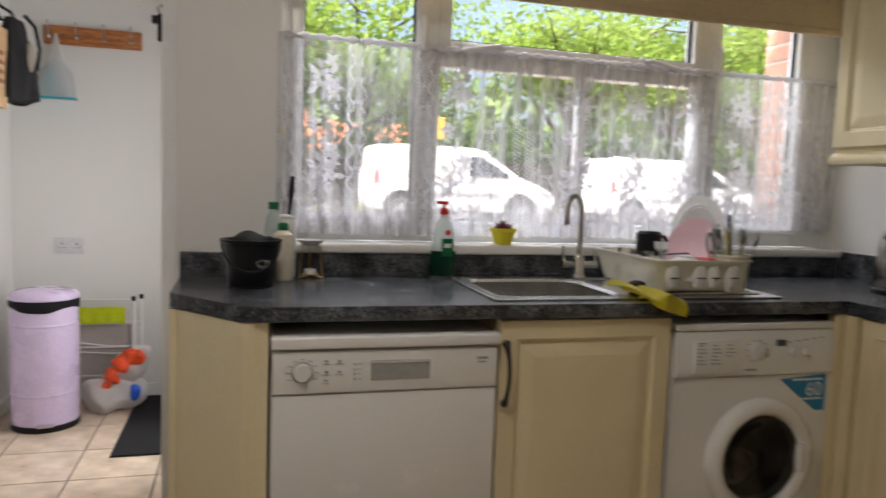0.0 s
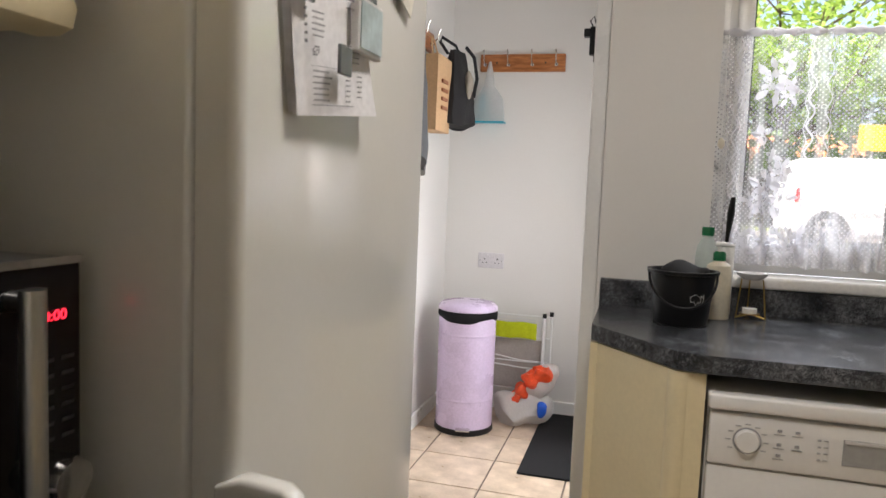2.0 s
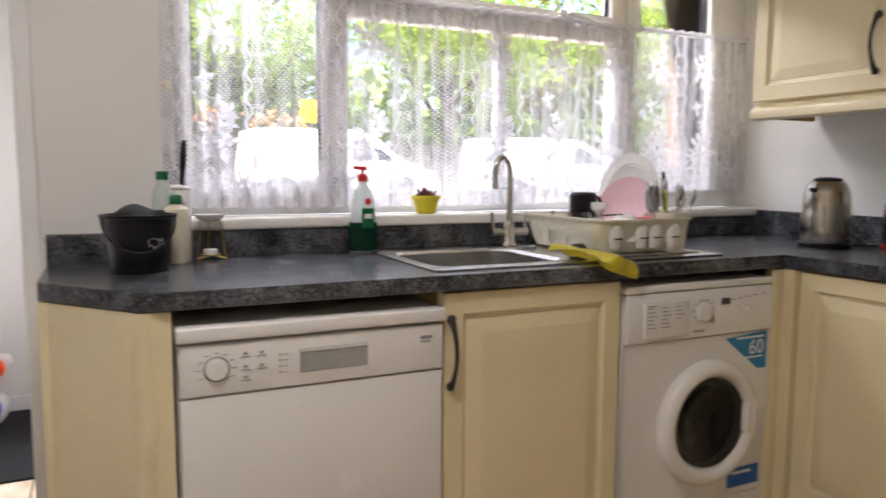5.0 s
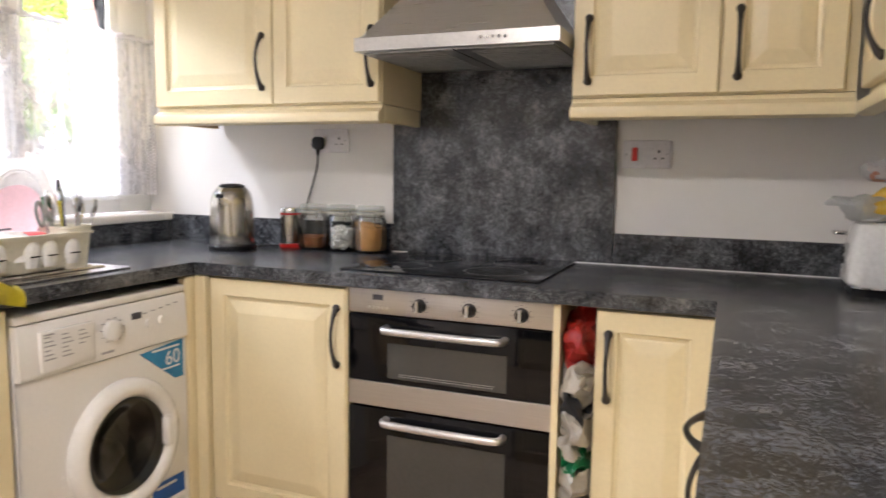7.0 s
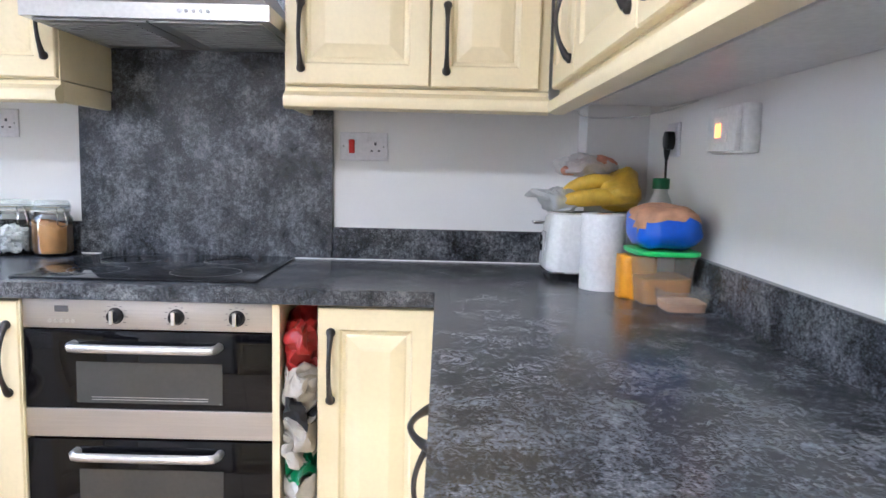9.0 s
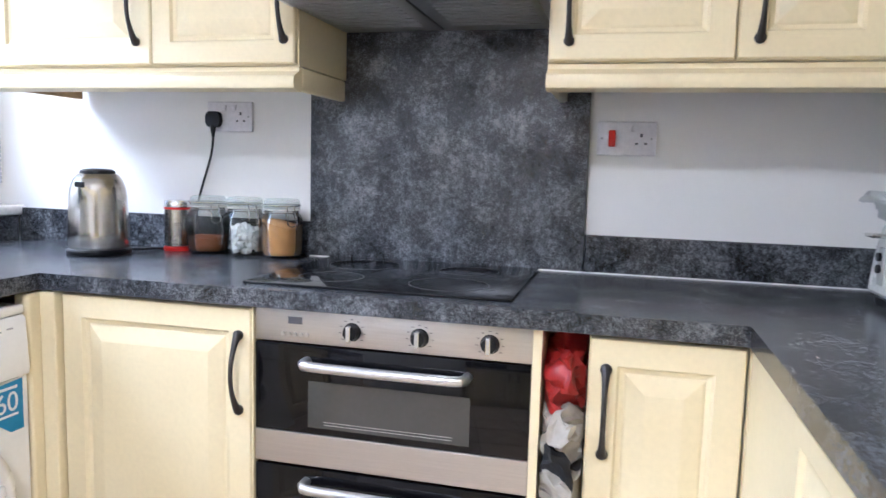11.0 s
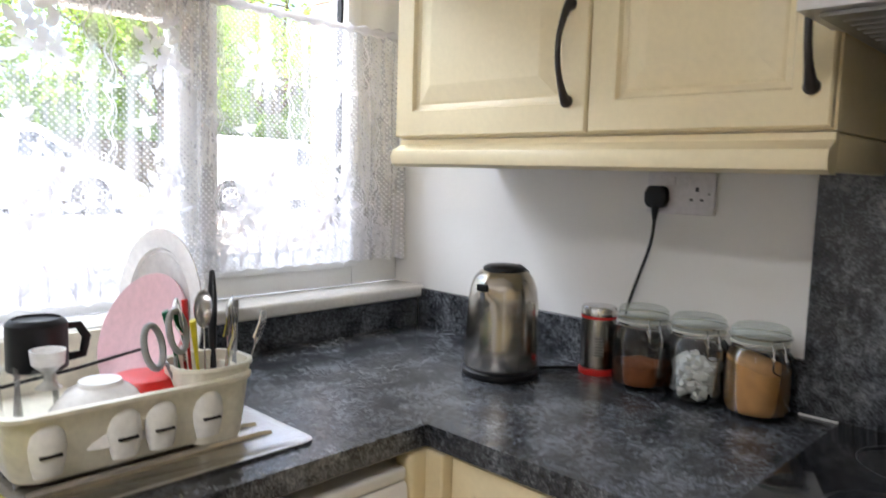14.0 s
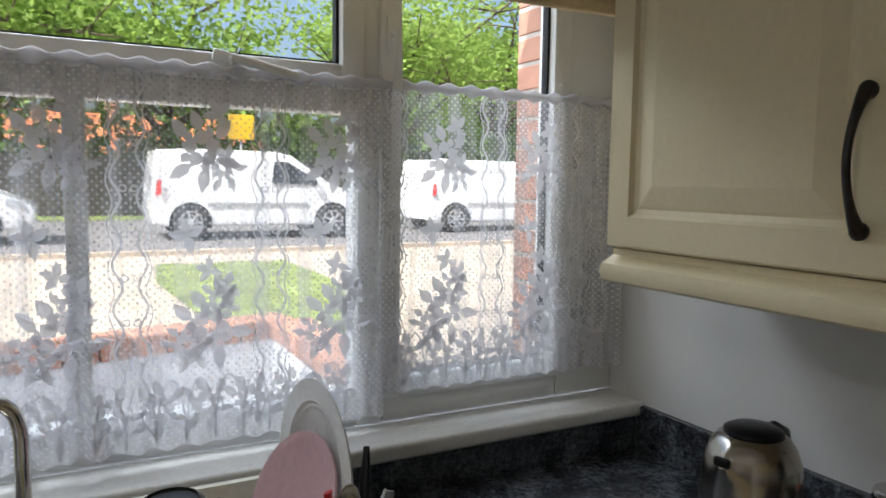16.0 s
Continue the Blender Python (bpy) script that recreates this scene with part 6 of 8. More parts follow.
def socket(loc, rz, gangs=2, label="white double wall socket", switch=None, group="wall sockets"):
    s = thing("wall_socket", loc, rz, label, "wall socket", group)
    w_ = 0.146 if gangs == 2 else 0.086
    part("plate", slab(-w_ / 2, w_ / 2, -0.009, 0.0, -0.043, 0.043, 0.003, 3), SOCKET_W, s, smooth=True)
    xs = (-0.036, 0.036) if gangs == 2 else (0.0,)
    for i, x in enumerate(xs):
        if switch and i == 0:
            part("rocker", slab(x - 0.009, x + 0.009, -0.015, -0.008, -0.021, 0.021, 0.003), RED, s, "red rocker switch", smooth=True)
            continue
        b = bmesh.new()
        box(b, x - 0.0035, x + 0.0035, -0.0098, -0.0086, 0.004, 0.013)
        for d in (-0.011, 0.011):
            box(b, x + d - 0.0035, x + d + 0.0035, -0.0098, -0.0086, -0.015, -0.010)
        part("pin_holes", b, INK, s, "dark pin holes")
        part("switch", slab(x * 0.45 - 0.006 + (0.0 if gangs == 2 else 0.025), x * 0.45 + 0.006 + (0.0 if gangs == 2 else 0.025), -0.0125, -0.008, 0.017, 0.033, 0.0015), SOCKET_W, s, smooth=True)
    b = bmesh.new()
    for x in (-w_ * 0.42, w_ * 0.42):
        tube(b, [(x, -0.008, 0), (x, -0.0098, 0)], 0.003, 10)
    part("screw", b, GREY_PL, s)
    return s


def plug(loc, rz, label="black three-pin plug in the socket"):
    p = thing("plug", loc, rz, label, "plug")
    b = bmesh.new()
    prism(b, rounded(0.046, 0.046, 0.014, 5), -0.020, 0.0, 0.003)
    turned(b, pose(0, -0.002, 0, 90, 0, 0))
    for v in b.verts:
        v.co.y = -abs(v.co.y)
    part("body", b, BLACK_PL, p, smooth=True)
    part("strain_relief", tube(bmesh.new(), [(0, -0.012, -0.018), (0, -0.013, -0.035), (0, -0.013, -0.05)], [0.009, 0.007, 0.004], 10), BLACK_PL, p, smooth=True)
    return p


WX = XE - 0.001
socket((WX, -0.752, 1.305), -90, 2, "white double socket on the wall behind the kettle, one side used")
plug((WX - 0.010, -0.706, 1.296), -90)
socket((WX, -1.880, 1.260), -90, 2, "white socket with a red cooker switch", switch=True)
socket((-0.40, YS + 0.001, 1.285), 180, 1, "white single socket in use above the toaster")
plug((-0.41, YS + 0.012, 1.283), 180)
fs = thing("fused_switch", (-0.815, YS + 0.001, 1.288), 180, "white surface-mounted switch box with an orange neon", "wall switch")
part("back_box", slab(-0.079, 0.079, -0.034, 0.0, -0.047, 0.047, 0.004), PLASTIC_W, fs, smooth=True)
part("plate", slab(-0.073, 0.073, -0.046, -0.034, -0.043, 0.043, 0.003), PLASTIC_W, fs, smooth=True)
part("neon", slab(-0.022, 0.004, -0.0495, -0.045, -0.016, 0.012, 0.002), AMBER_NEON, fs, "lit orange neon")
part("rocker", slab(-0.034, 0.034, -0.0475, -0.045, -0.028, 0.026, 0.002), PLASTIC_W, fs)
socket((-1.475, YS + 0.001, 1.288), 180, 2, "white double socket above the long worktop")
socket((-3.300, YU - 0.001, 0.835), 0, 2, "white double socket on the utility wall", group="wall sockets")


def cable(name, pts, r, label, material=BLACK_PL, steps=10):
    """A smooth lead through points."""
    out = []
    P = [Vector(p) for p in pts]
    P = [P[0]] + P + [P[-1]]
    for i in range(1, len(P) - 2):
        for k in range(steps):
            t = k / steps
            a, b, c, d = P[i - 1], P[i], P[i + 1], P[i + 2]
            out.append(0.5 * ((2 * b) + (c - a) * t + (2 * a - 5 * b + 4 * c - d) * t * t + (3 * b - a - 3 * c + d) * t ** 3))
    out.append(P[-1])
    g = thing(name, tuple(out[0]), 0, label, "cable")
    b = bmesh.new()
    tube(b, [p - out[0] for p in out], r, 8)
    part("lead", b, material, g, smooth=True)
    return g


cable("kettle_cable", [(WX - 0.022, -0.706, 1.248), (WX - 0.022, -0.698, 1.19), (WX - 0.022, -0.665, 1.09), (WX - 0.022, -0.652, 1.04), (WX - 0.022, -0.640, 0.96), (WX - 0.03, -0.60, 0.916), (-0.14, -0.55, 0.916), (-0.195, -0.51, 0.917)], 0.0035, "dark kettle lead hanging from its plug")
cable("toaster_cable", [(-0.41, YS + 0.025, 1.235), (-0.412, YS + 0.026, 1.15), (-0.40, YS + 0.03, 1.05), (-0.36, YS + 0.04, 0.95)], 0.0032, "dark toaster lead hanging from its plug")
cable("loose_wire", [(-0.20, -2.50, 1.368), (-0.22, -2.52, 1.352), (-0.30, -2.60, 1.346), (-0.45, -2.66, 1.350), (-0.60, YS + 0.02, 1.366)], 0.0022, "thin pale wire sagging under the wall cabinets", LIGHTGREY)

# ---- kettle and jars ----
kt = thing("kettle", (-0.262, -0.480, WT1), 0, "brushed steel jug kettle on its black base", "kettle")
part("base", lathe(bmesh.new(), [(0.076, 0.0005), (0.079, 0.004), (0.079, 0.014), (0.074, 0.018)], 40), BLACK_PL, kt, smooth=True)
b = bmesh.new()
prof = [(0.073, 0.019), (0.0755, 0.026), (0.0745, 0.07), (0.072, 0.12), (0.070, 0.165), (0.067, 0.190), (0.060, 0.212), (0.050, 0.226), (0.040, 0.231)]
lathe(b, prof, 48)
for v in b.verts:
    a = math.atan2(v.co.y, v.co.x) - radians(188)
    a = (a + math.pi) % (2 * math.pi) - math.pi
    if v.co.z > 0.165:
        k = max(0.0, 1 - abs(a) / 0.35) * min(1.0, (v.co.z - 0.165) / 0.03) * max(0.0, 1 - max(0.0, v.co.z - 0.205) / 0.02)
        v.co.x += 0.017 * k * math.cos(radians(188))
        v.co.y += 0.017 * k * math.sin(radians(188))
part("body", b, KETTLE_STEEL, kt, "brushed steel body", smooth=True)
part("lid", lathe(bmesh.new(), [(0.043, 0.2305), (0.042, 0.236), (0.034, 0.241), (0.012, 0.243), (0, 0.243)], 32), BLACK_PL, kt, "black lid", smooth=True)
c8, s8 = math.cos(radians(8)), math.sin(radians(8))
part("handle", tube(bmesh.new(), [(r_ * c8, r_ * s8, z) for r_, z in ((0.038, 0.222), (0.056, 0.226), (0.080, 0.214), (0.092, 0.18), (0.095, 0.12), (0.088, 0.07), (0.072, 0.055))], [0.010, 0.012, 0.012, 0.011, 0.010, 0.010, 0.009], 12), BLACK_PL, kt, "black handle", smooth=True)
part("spout_mouth", turned(slab(-0.083, -0.074, -0.012, 0.012, 0.192, 0.207, 0.003), pose(0, 0, 0, 0, 0, 8)), BLACK_PL, kt)
b = bmesh.new()
box(b, 0.088, 0.106, -0.010, 0.010, 0.04, 0.055, 0.003)
part("switch", b, BLACK_PL, kt)
kt.scale = (1.05, 1.05, 0.97)

can = thing("storage_tin", (-0.094, -0.612, WT1), 0, "small steel storage tin with red bands", "tin")
part("body", lathe(bmesh.new(), [(0.037, 0.016), (0.037, 0.128)], 32), KETTLE_STEEL, can, smooth=True)
part("foot", lathe(bmesh.new(), [(0.0385, 0.0005), (0.0395, 0.003), (0.0395, 0.011), (0.037, 0.014)], 32), RED, can, "red plastic foot", smooth=True)
part("lid", lathe(bmesh.new(), [(0.038, 0.1285), (0.038, 0.144), (0.035, 0.148), (0, 0.149)], 32), CHROME, can, "steel lid", smooth=True)
part("band", lathe(bmesh.new(), [(0.0376, 0.122), (0.0382, 0.124), (0.0382, 0.126), (0.0376, 0.128)], 32, cap=False), RED, can, "thin red band")
b = bmesh.new()
for i in range(7):
    box(b, -0.0385, -0.0365, -0.008 - 0.002, 0.010, 0.045 + i * 0.006, 0.047 + i * 0.006)
part("printing", turned(b, pose(0, 0, 0, 0, 0, 35)), INK, can)


def jar(y, fill, fill_h, label, lumps=False, slope=0.0):
    j = thing("clip_top_jar", (-0.112, y, WT1), 0, label, "jar", "clip-top jars")
    j.matrix_basis = pose(-0.112, y, WT1) @ Matrix.Diagonal((1.08, 1.08, 1.06, 1))
    R = 0.0535
    part("glass_body", lathe(bmesh.new(), [(0.044, 0.001), (0.051, 0.008), (R, 0.02), (R, 0.095), (0.051, 0.108), (0.044, 0.118), (0.043, 0.126), (0.041, 0.126), (0.041, 0.117), (0.048, 0.106), (R - 0.0025, 0.094), (R - 0.0025, 0.02), (0.048, 0.009), (0, 0.006)], 40, cap=False), JAR, j, "clear glass body", smooth=True)
    part("lid", lathe(bmesh.new(), [(0.046, 0.130), (0.047, 0.137), (0.046, 0.150), (0.040, 0.156), (0.030, 0.154), (0.0, 0.152)], 40), LIDM, j, "greenish glass lid", smooth=True)
    part("seal", lathe(bmesh.new(), [(0.046, 0.1262), (0.047, 0.1265), (0.047, 0.1298), (0.046, 0.130)], 32), SEALM, j, "rubber seal")
    b = bmesh.new()
    for z, r_ in ((0.121, 0.0455), (0.139, 0.0490)):
        lathe(b, [(r_, z - 0.0015), (r_ + 0.0015, z), (r_, z + 0.0015)], 32, cap=False)
    tube(b, [(-0.046, -0.012, 0.121), (-0.062, -0.012, 0.110), (-0.064, -0.012, 0.092), (-0.060, 0.0, 0.085), (-0.064, 0.012, 0.092), (-0.062, 0.012, 0.110), (-0.046, 0.012, 0.121)], 0.0016, 6)
    tube(b, [(-0.050, -0.010, 0.139), (-0.058, -0.010, 0.125), (-0.062, -0.010, 0.108)], 0.0016, 6)
    tube(b, [(-0.050, 0.010, 0.139), (-0.058, 0.010, 0.125), (-0.062, 0.010, 0.108)], 0.0016, 6)
    part("wire_clip", turned(b, pose(0, 0, 0, 0, 0, 50)), CHROME, j, "bent wire clip", smooth=True)
    if lumps:
        r = random.Random(3)
        b = bmesh.new()
        for i in range(120):
            a, q = r.uniform(0, 6.3), 0.038 * math.sqrt(r.random())
            s = 0.0065
            m_ = bmesh.new()
            box(m_, -s, s, -s, s, -s, s, 0.001, 1)
            turned(m_, pose(q * math.cos(a), q * math.sin(a), 0.016 + (fill_h - 0.016) * r.random() * (1 - 0.25 * (q / 0.038)), r.uniform(0, 90), r.uniform(0, 90), r.uniform(0, 90)))
            tmp = bpy.data.meshes.new("lump")
            m_.to_mesh(tmp), m_.free()
            b.from_mesh(tmp)
            bpy.data.meshes.remove(tmp)
        part("sugar_lumps", b, fill, j, "white sugar lumps", kind="stuff")
    else:
        b = bmesh.new()
        lathe(b, [(0.046, 0.0095), (0.0505, 0.02), (0.0505, fill_h), (0.03, fill_h + 0.004), (0, fill_h + 0.006)], 36)
        for v in b.verts:
            if v.co.z > fill_h - 0.001:
                v.co.z += slope * v.co.y + 0.002 * math.sin(v.co.x * 190)
        part("contents", b, fill, j, smooth=True)


SEALM = mat("jar_seal", (0.55, 0.52, 0.45), 0.5)
LIDM = mat("jar_lid_glass", (0.60, 0.68, 0.62), 0.12, vary=0.03, alpha=0.32)
jar(-0.725, COFFEE, 0.045, "clip-top glass jar a third full of brown powder")
jar(-0.842, CUBES, 0.088, "clip-top glass jar of white sugar lumps", True)
jar(-0.958, SUGAR, 0.090, "clip-top glass jar nearly full of light brown sugar", slope=0.25)

# ---- by the window ----
bk = thing("black_bucket", (-2.400, -0.215, WT1), 0, "small black plastic bucket with a bat drawing and black cloth inside", "bucket")
bk.matrix_basis = pose(-2.392, -0.235, WT1) @ Matrix.Diagonal((0.84, 0.84, 0.92, 1))
b = bmesh.new()
lathe(b, [(0.073, 0.0005), (0.078, 0.004), (0.094, 0.140), (0.104, 0.142), (0.105, 0.150), (0.093, 0.150), (0.091, 0.142), (0.074, 0.008), (0, 0.008)], 40, cap=False)
b.faces.new([v for v in b.verts if abs(v.co.z - 0.0005) < 1e-5])
part("pail", b, BLACK_PL, bk, smooth=True)
part("cloth_inside", blob(0.078, 0.075, 0.040, 0.025, 16, 2.0, 4, 0.005, 0, 0.125), BLACK_MATT, bk, "crumpled black cloth", smooth=True)
part("handle", tube(bmesh.new(), [(0.098 * math.cos(a), 0.0 - 0.105 * math.sin(a), 0.140 - 0.085 * math.sin(a)) for a in [math.pi * k / 14 for k in range(15)]], 0.004, 8), BLACK_PL, bk, smooth=True)
b = bmesh.new()
for x0, z0, x1, z1 in ((-0.03, 0.085, -0.015, 0.092), (-0.015, 0.092, 0.0, 0.085), (-0.03, 0.085, -0.026, 0.07), (-0.026, 0.07, -0.018, 0.074), (-0.018, 0.074, -0.012, 0.064), (-0.012, 0.064, -0.004, 0.072), (-0.004, 0.072, 0.004, 0.066), (0.004, 0.066, 0.003, 0.09), (0.003, 0.09, 0.008, 0.083), (0.008, 0.083, 0.013, 0.091), (0.013, 0.091, 0.014, 0.074), (0.014, 0.074, 0.004, 0.066)):
    def onpail(x, z):
        r_ = 0.079 + 0.015 * z / 0.14 + 0.0012
        a = -math.pi / 2 + 0.55 + x / r_
        return (r_ * math.cos(a), r_ * math.sin(a), z)
    tube(b, [onpail(x0, z0), onpail(x1, z1)], 0.0008, 5)
part("drawing", b, LIGHTGREY, bk, "pale outline drawing")

sb = thing("soap_bottle", (-2.295, -0.105, WT1), 0, "cream pump bottle with a green collar", "pump bottle")
part("bottle", lathe(bmesh.new(), [(0.030, 0.0005), (0.033, 0.005), (0.033, 0.125), (0.030, 0.143), (0.016, 0.153), (0.014, 0.156)], 32), CREAM_BOTTLE, sb, smooth=True)
part("collar", lathe(bmesh.new(), [(0.0165, 0.156), (0.0165, 0.174), (0.012, 0.180)], 24), GREEN_PL, sb, "green collar", smooth=True)
b = bmesh.new()
tube(b, [(0, 0, 0.178), (0, 0, 0.197)], 0.004, 10)
tube(b, [(-0.012, 0, 0.199), (0.012, 0, 0.199), (0.036, 0.004, 0.196)], [0.007, 0.007, 0.004], 10)
part("pump", b, PLASTIC_W, sb, "white pump", smooth=True)
cb = thing("clear_bottle", (-2.322, -0.040, WT1), 0, "clear plastic bottle with a green cap", "bottle")
part("bottle", lathe(bmesh.new(), [(0.028, 0.0005), (0.030, 0.005), (0.030, 0.16), (0.026, 0.19), (0.014, 0.21), (0.013, 0.222)], 28), BOTTLE_CLEAR, cb, smooth=True)
part("cap", lathe(bmesh.new(), [(0.0165, 0.218), (0.0165, 0.238), (0.015, 0.241)], 24), GREEN_PL, cb, "green cap", smooth=True)
bj = thing("brush_holder", (-2.275, -0.030, WT1), 0, "white plastic holder with a black-handled dish brush", "brush holder")
part("holder", lathe(bmesh.new(), [(0.022, 0.0005), (0.024, 0.004), (0.026, 0.19), (0.024, 0.19), (0.022, 0.01), (0, 0.008)], 28, cap=False), PLASTIC_W, bj, smooth=True)
br = thing("dish_brush", (-2.275, -0.030, WT1 + 0.01), 0, "black-handled dish brush standing in a white holder", "brush")
part("handle", tube(bmesh.new(), [(-0.004, 0, 0.0), (0.0, 0, 0.16), (0.004, 0, 0.21), (0.009, 0, 0.27), (0.012, 0, 0.315)], [0.005, 0.006, 0.007, 0.013, 0.008], 12, 0.6), BLACK_PL, br, smooth=True)
bu = thing("oil_burner", (-2.205, -0.060, WT1), 0, "brass wire oil burner with a white china dish", "oil burner")
b = bmesh.new()
ft = [(0.043 * math.cos(a), 0.043 * math.sin(a)) for a in (radians(210), radians(330), radians(90))]
for x, y in ft:
    tube(b, [(x * 0.72, y * 0.72, 0.108), (x, y, 0.002)], 0.0018, 8)
for i in range(3):
    (xa, ya), (xb, yb) = ft[i], ft[(i + 1) % 3]
    tube(b, [(xa, ya, 0.004), (xb * 0.35 + xa * 0.35, ya * 0.35 + yb * 0.35, 0.014), (xb, yb, 0.004)], 0.0018, 8)
part("frame", b, GOLD, bu, "thin brass wire frame", smooth=True)
part("dish", lathe(bmesh.new(), [(0.0, 0.106), (0.020, 0.106), (0.036, 0.116), (0.041, 0.124), (0.039, 0.124), (0.030, 0.115), (0, 0.112)], 32, cap=False), CERAMIC, bu, "white china dish", smooth=True)
part("candle_plate", lathe(bmesh.new(), [(0.026, 0.012), (0.027, 0.014), (0, 0.014)], 28), GOLD, bu)
part("tea_light", lathe(bmesh.new(), [(0.019, 0.0145), (0.019, 0.028), (0.017, 0.029), (0, 0.027)], 28), CERAMIC, bu, "white tea light", smooth=True)

fb = thing("washing_up_liquid", (-1.758, -0.045, WT1), 0, "clear bottle half full of green washing-up liquid with a red cap", "washing-up liquid")


def oval(rings, seg=32, ratio=0.55, base=0.0):
    b_ = bmesh.new()
    loft(b_, [[(r_ * math.cos(2 * math.pi * i / seg), r_ * ratio * math.sin(2 * math.pi * i / seg), z) for i in range(seg)] for r_, z in rings])
    return b_


part("bottle", oval([(0.040, 0.0005), (0.044, 0.006), (0.045, 0.07), (0.040, 0.11), (0.036, 0.15), (0.028, 0.185), (0.014, 0.205), (0.013, 0.215)]), BOTTLE_CLEAR, fb, smooth=True)
part("liquid", oval([(0.0395, 0.002), (0.0452, 0.008), (0.0462, 0.07), (0.0437, 0.092)], ratio=0.560), GREEN_LIQ, fb, "dark green liquid", smooth=True)
b = bmesh.new()
lathe(b, [(0.0155, 0.215), (0.0155, 0.230), (0.008, 0.238)], 24)
tube(b, [(0.0, 0, 0.232), (0.0, 0, 0.252)], 0.005, 12)
tube(b, [(0.012, 0, 0.254), (-0.028, 0, 0.256)], [0.007, 0.0045], 10)
part("cap", b, RED, fb, "red cap", smooth=True)
b = bmesh.new()
box(b, -0.012, 0.026, -0.0268, -0.0262, 0.075, 0.135)
part("label", b, GREEN_PL, fb, "green printed label")
part("label_mark", slab(-0.004, 0.020, -0.0278, -0.0269, 0.104, 0.118), PAPER, fb)
part("label_mark", turned(lathe(bmesh.new(), [(0.010, 0), (0.010, 0.001), (0, 0.001)], 20), pose(0.008, -0.0262, 0.155, 90, 0, 0)), RED, fb)

pt = thing("yellow_plant_pot", (-1.515, 0.030, 1.0205), 0, "small yellow pot holding a dark red succulent", "plant pot")
part("pot", lathe(bmesh.new(), [(0.028, 0.0), (0.031, 0.003), (0.044, 0.045), (0.048, 0.046), (0.048, 0.058), (0.043, 0.058), (0.040, 0.046), (0, 0.044)], 32, cap=False), YELLOW_PL, pt, "yellow plastic pot", smooth=True)
b = bmesh.new()
rp = random.Random(5)
for i in range(26):
    a, e = rp.uniform(0, 6.3), rp.uniform(0.1, 1.4)
    d = Vector((math.cos(a) * math.cos(e), math.sin(a) * math.cos(e), math.sin(e)))
    st_ = Vector((rp.uniform(-0.015, 0.015), rp.uniform(-0.015, 0.015), 0.05))
    tube(b, [st_, st_ + d * 0.018, st_ + d * 0.036], [0.003, 0.0065, 0.001], 6, 0.6)
part("succulent", b, PURPLE, pt, "dark red fleshy leaves", smooth=True)

# ---- dish rack ----
dr = thing("dish_rack", (-1.030, -0.270, WT1 + 0.005), 0, "cream plastic dish rack on the drainer", "dish rack")
b = bmesh.new()
RW, RD = 0.335, 0.43


def rack_ring(s, z, inset=0.0):
    return [(x, y, z) for x, y in rounded(RW * s - inset * 2, RD * s - inset * 2, 0.035, 6)]


loft(b, [rack_ring(0.86, 0.006), rack_ring(0.88, 0.012), rack_ring(1.0, 0.100), rack_ring(1.04, 0.101), rack_ring(1.045, 0.107), rack_ring(0.985, 0.107), rack_ring(0.975, 0.100), rack_ring(0.86, 0.016)], cap=True)
part("tray", b, RACK_PL, dr, "cream plastic tray with a rolled rim", smooth=True)
for k, x in enumerate((-0.115, -0.02, 0.03, 0.10)):
    b = bmesh.new()
    loft(b, [[(x + w_ * math.cos(a), -0.203 - 0.04 * z + d_ * math.sin(a), z) for a in [2 * math.pi * i / 20 for i in range(20)]] for z, w_, d_ in ((0.022, 0.017, 0.008), (0.040, 0.021, 0.012), (0.060, 0.023, 0.014), (0.078, 0.020, 0.012), (0.088, 0.013, 0.008), (0.092, 0.004, 0.003))])
    part("cup_hook", b, PLASTIC_W, dr, "white plastic cup hook", smooth=True)
    part("slot", slab(x - 0.013, x + 0.013, -0.2205, -0.212, 0.050, 0.0535), BLACK_PL, dr)
cc = thing("cutlery_cup", (-0.905, -0.425, WT1 + 0.005), 0, "cream plastic cutlery cup at the corner of the dish rack", "cutlery holder")
b = bmesh.new()
lo = rounded(0.085, 0.085, 0.032, 6)
loft(b, [[(x, y, 0.004) for x, y in lo], [(x * 1.05, y * 1.05, 0.01) for x, y in lo], [(x * 1.38, y * 1.3, 0.115) for x, y in lo], [(x * 1.46, y * 1.38, 0.117) for x, y in lo], [(x * 1.46, y * 1.38, 0.123) for x, y in lo], [(x * 1.3, y * 1.24, 0.122) for x, y in lo], [(x * 0.98, y * 0.98, 0.014) for x, y in lo]])
part("cup", b, RACK_PL, cc, smooth=True)


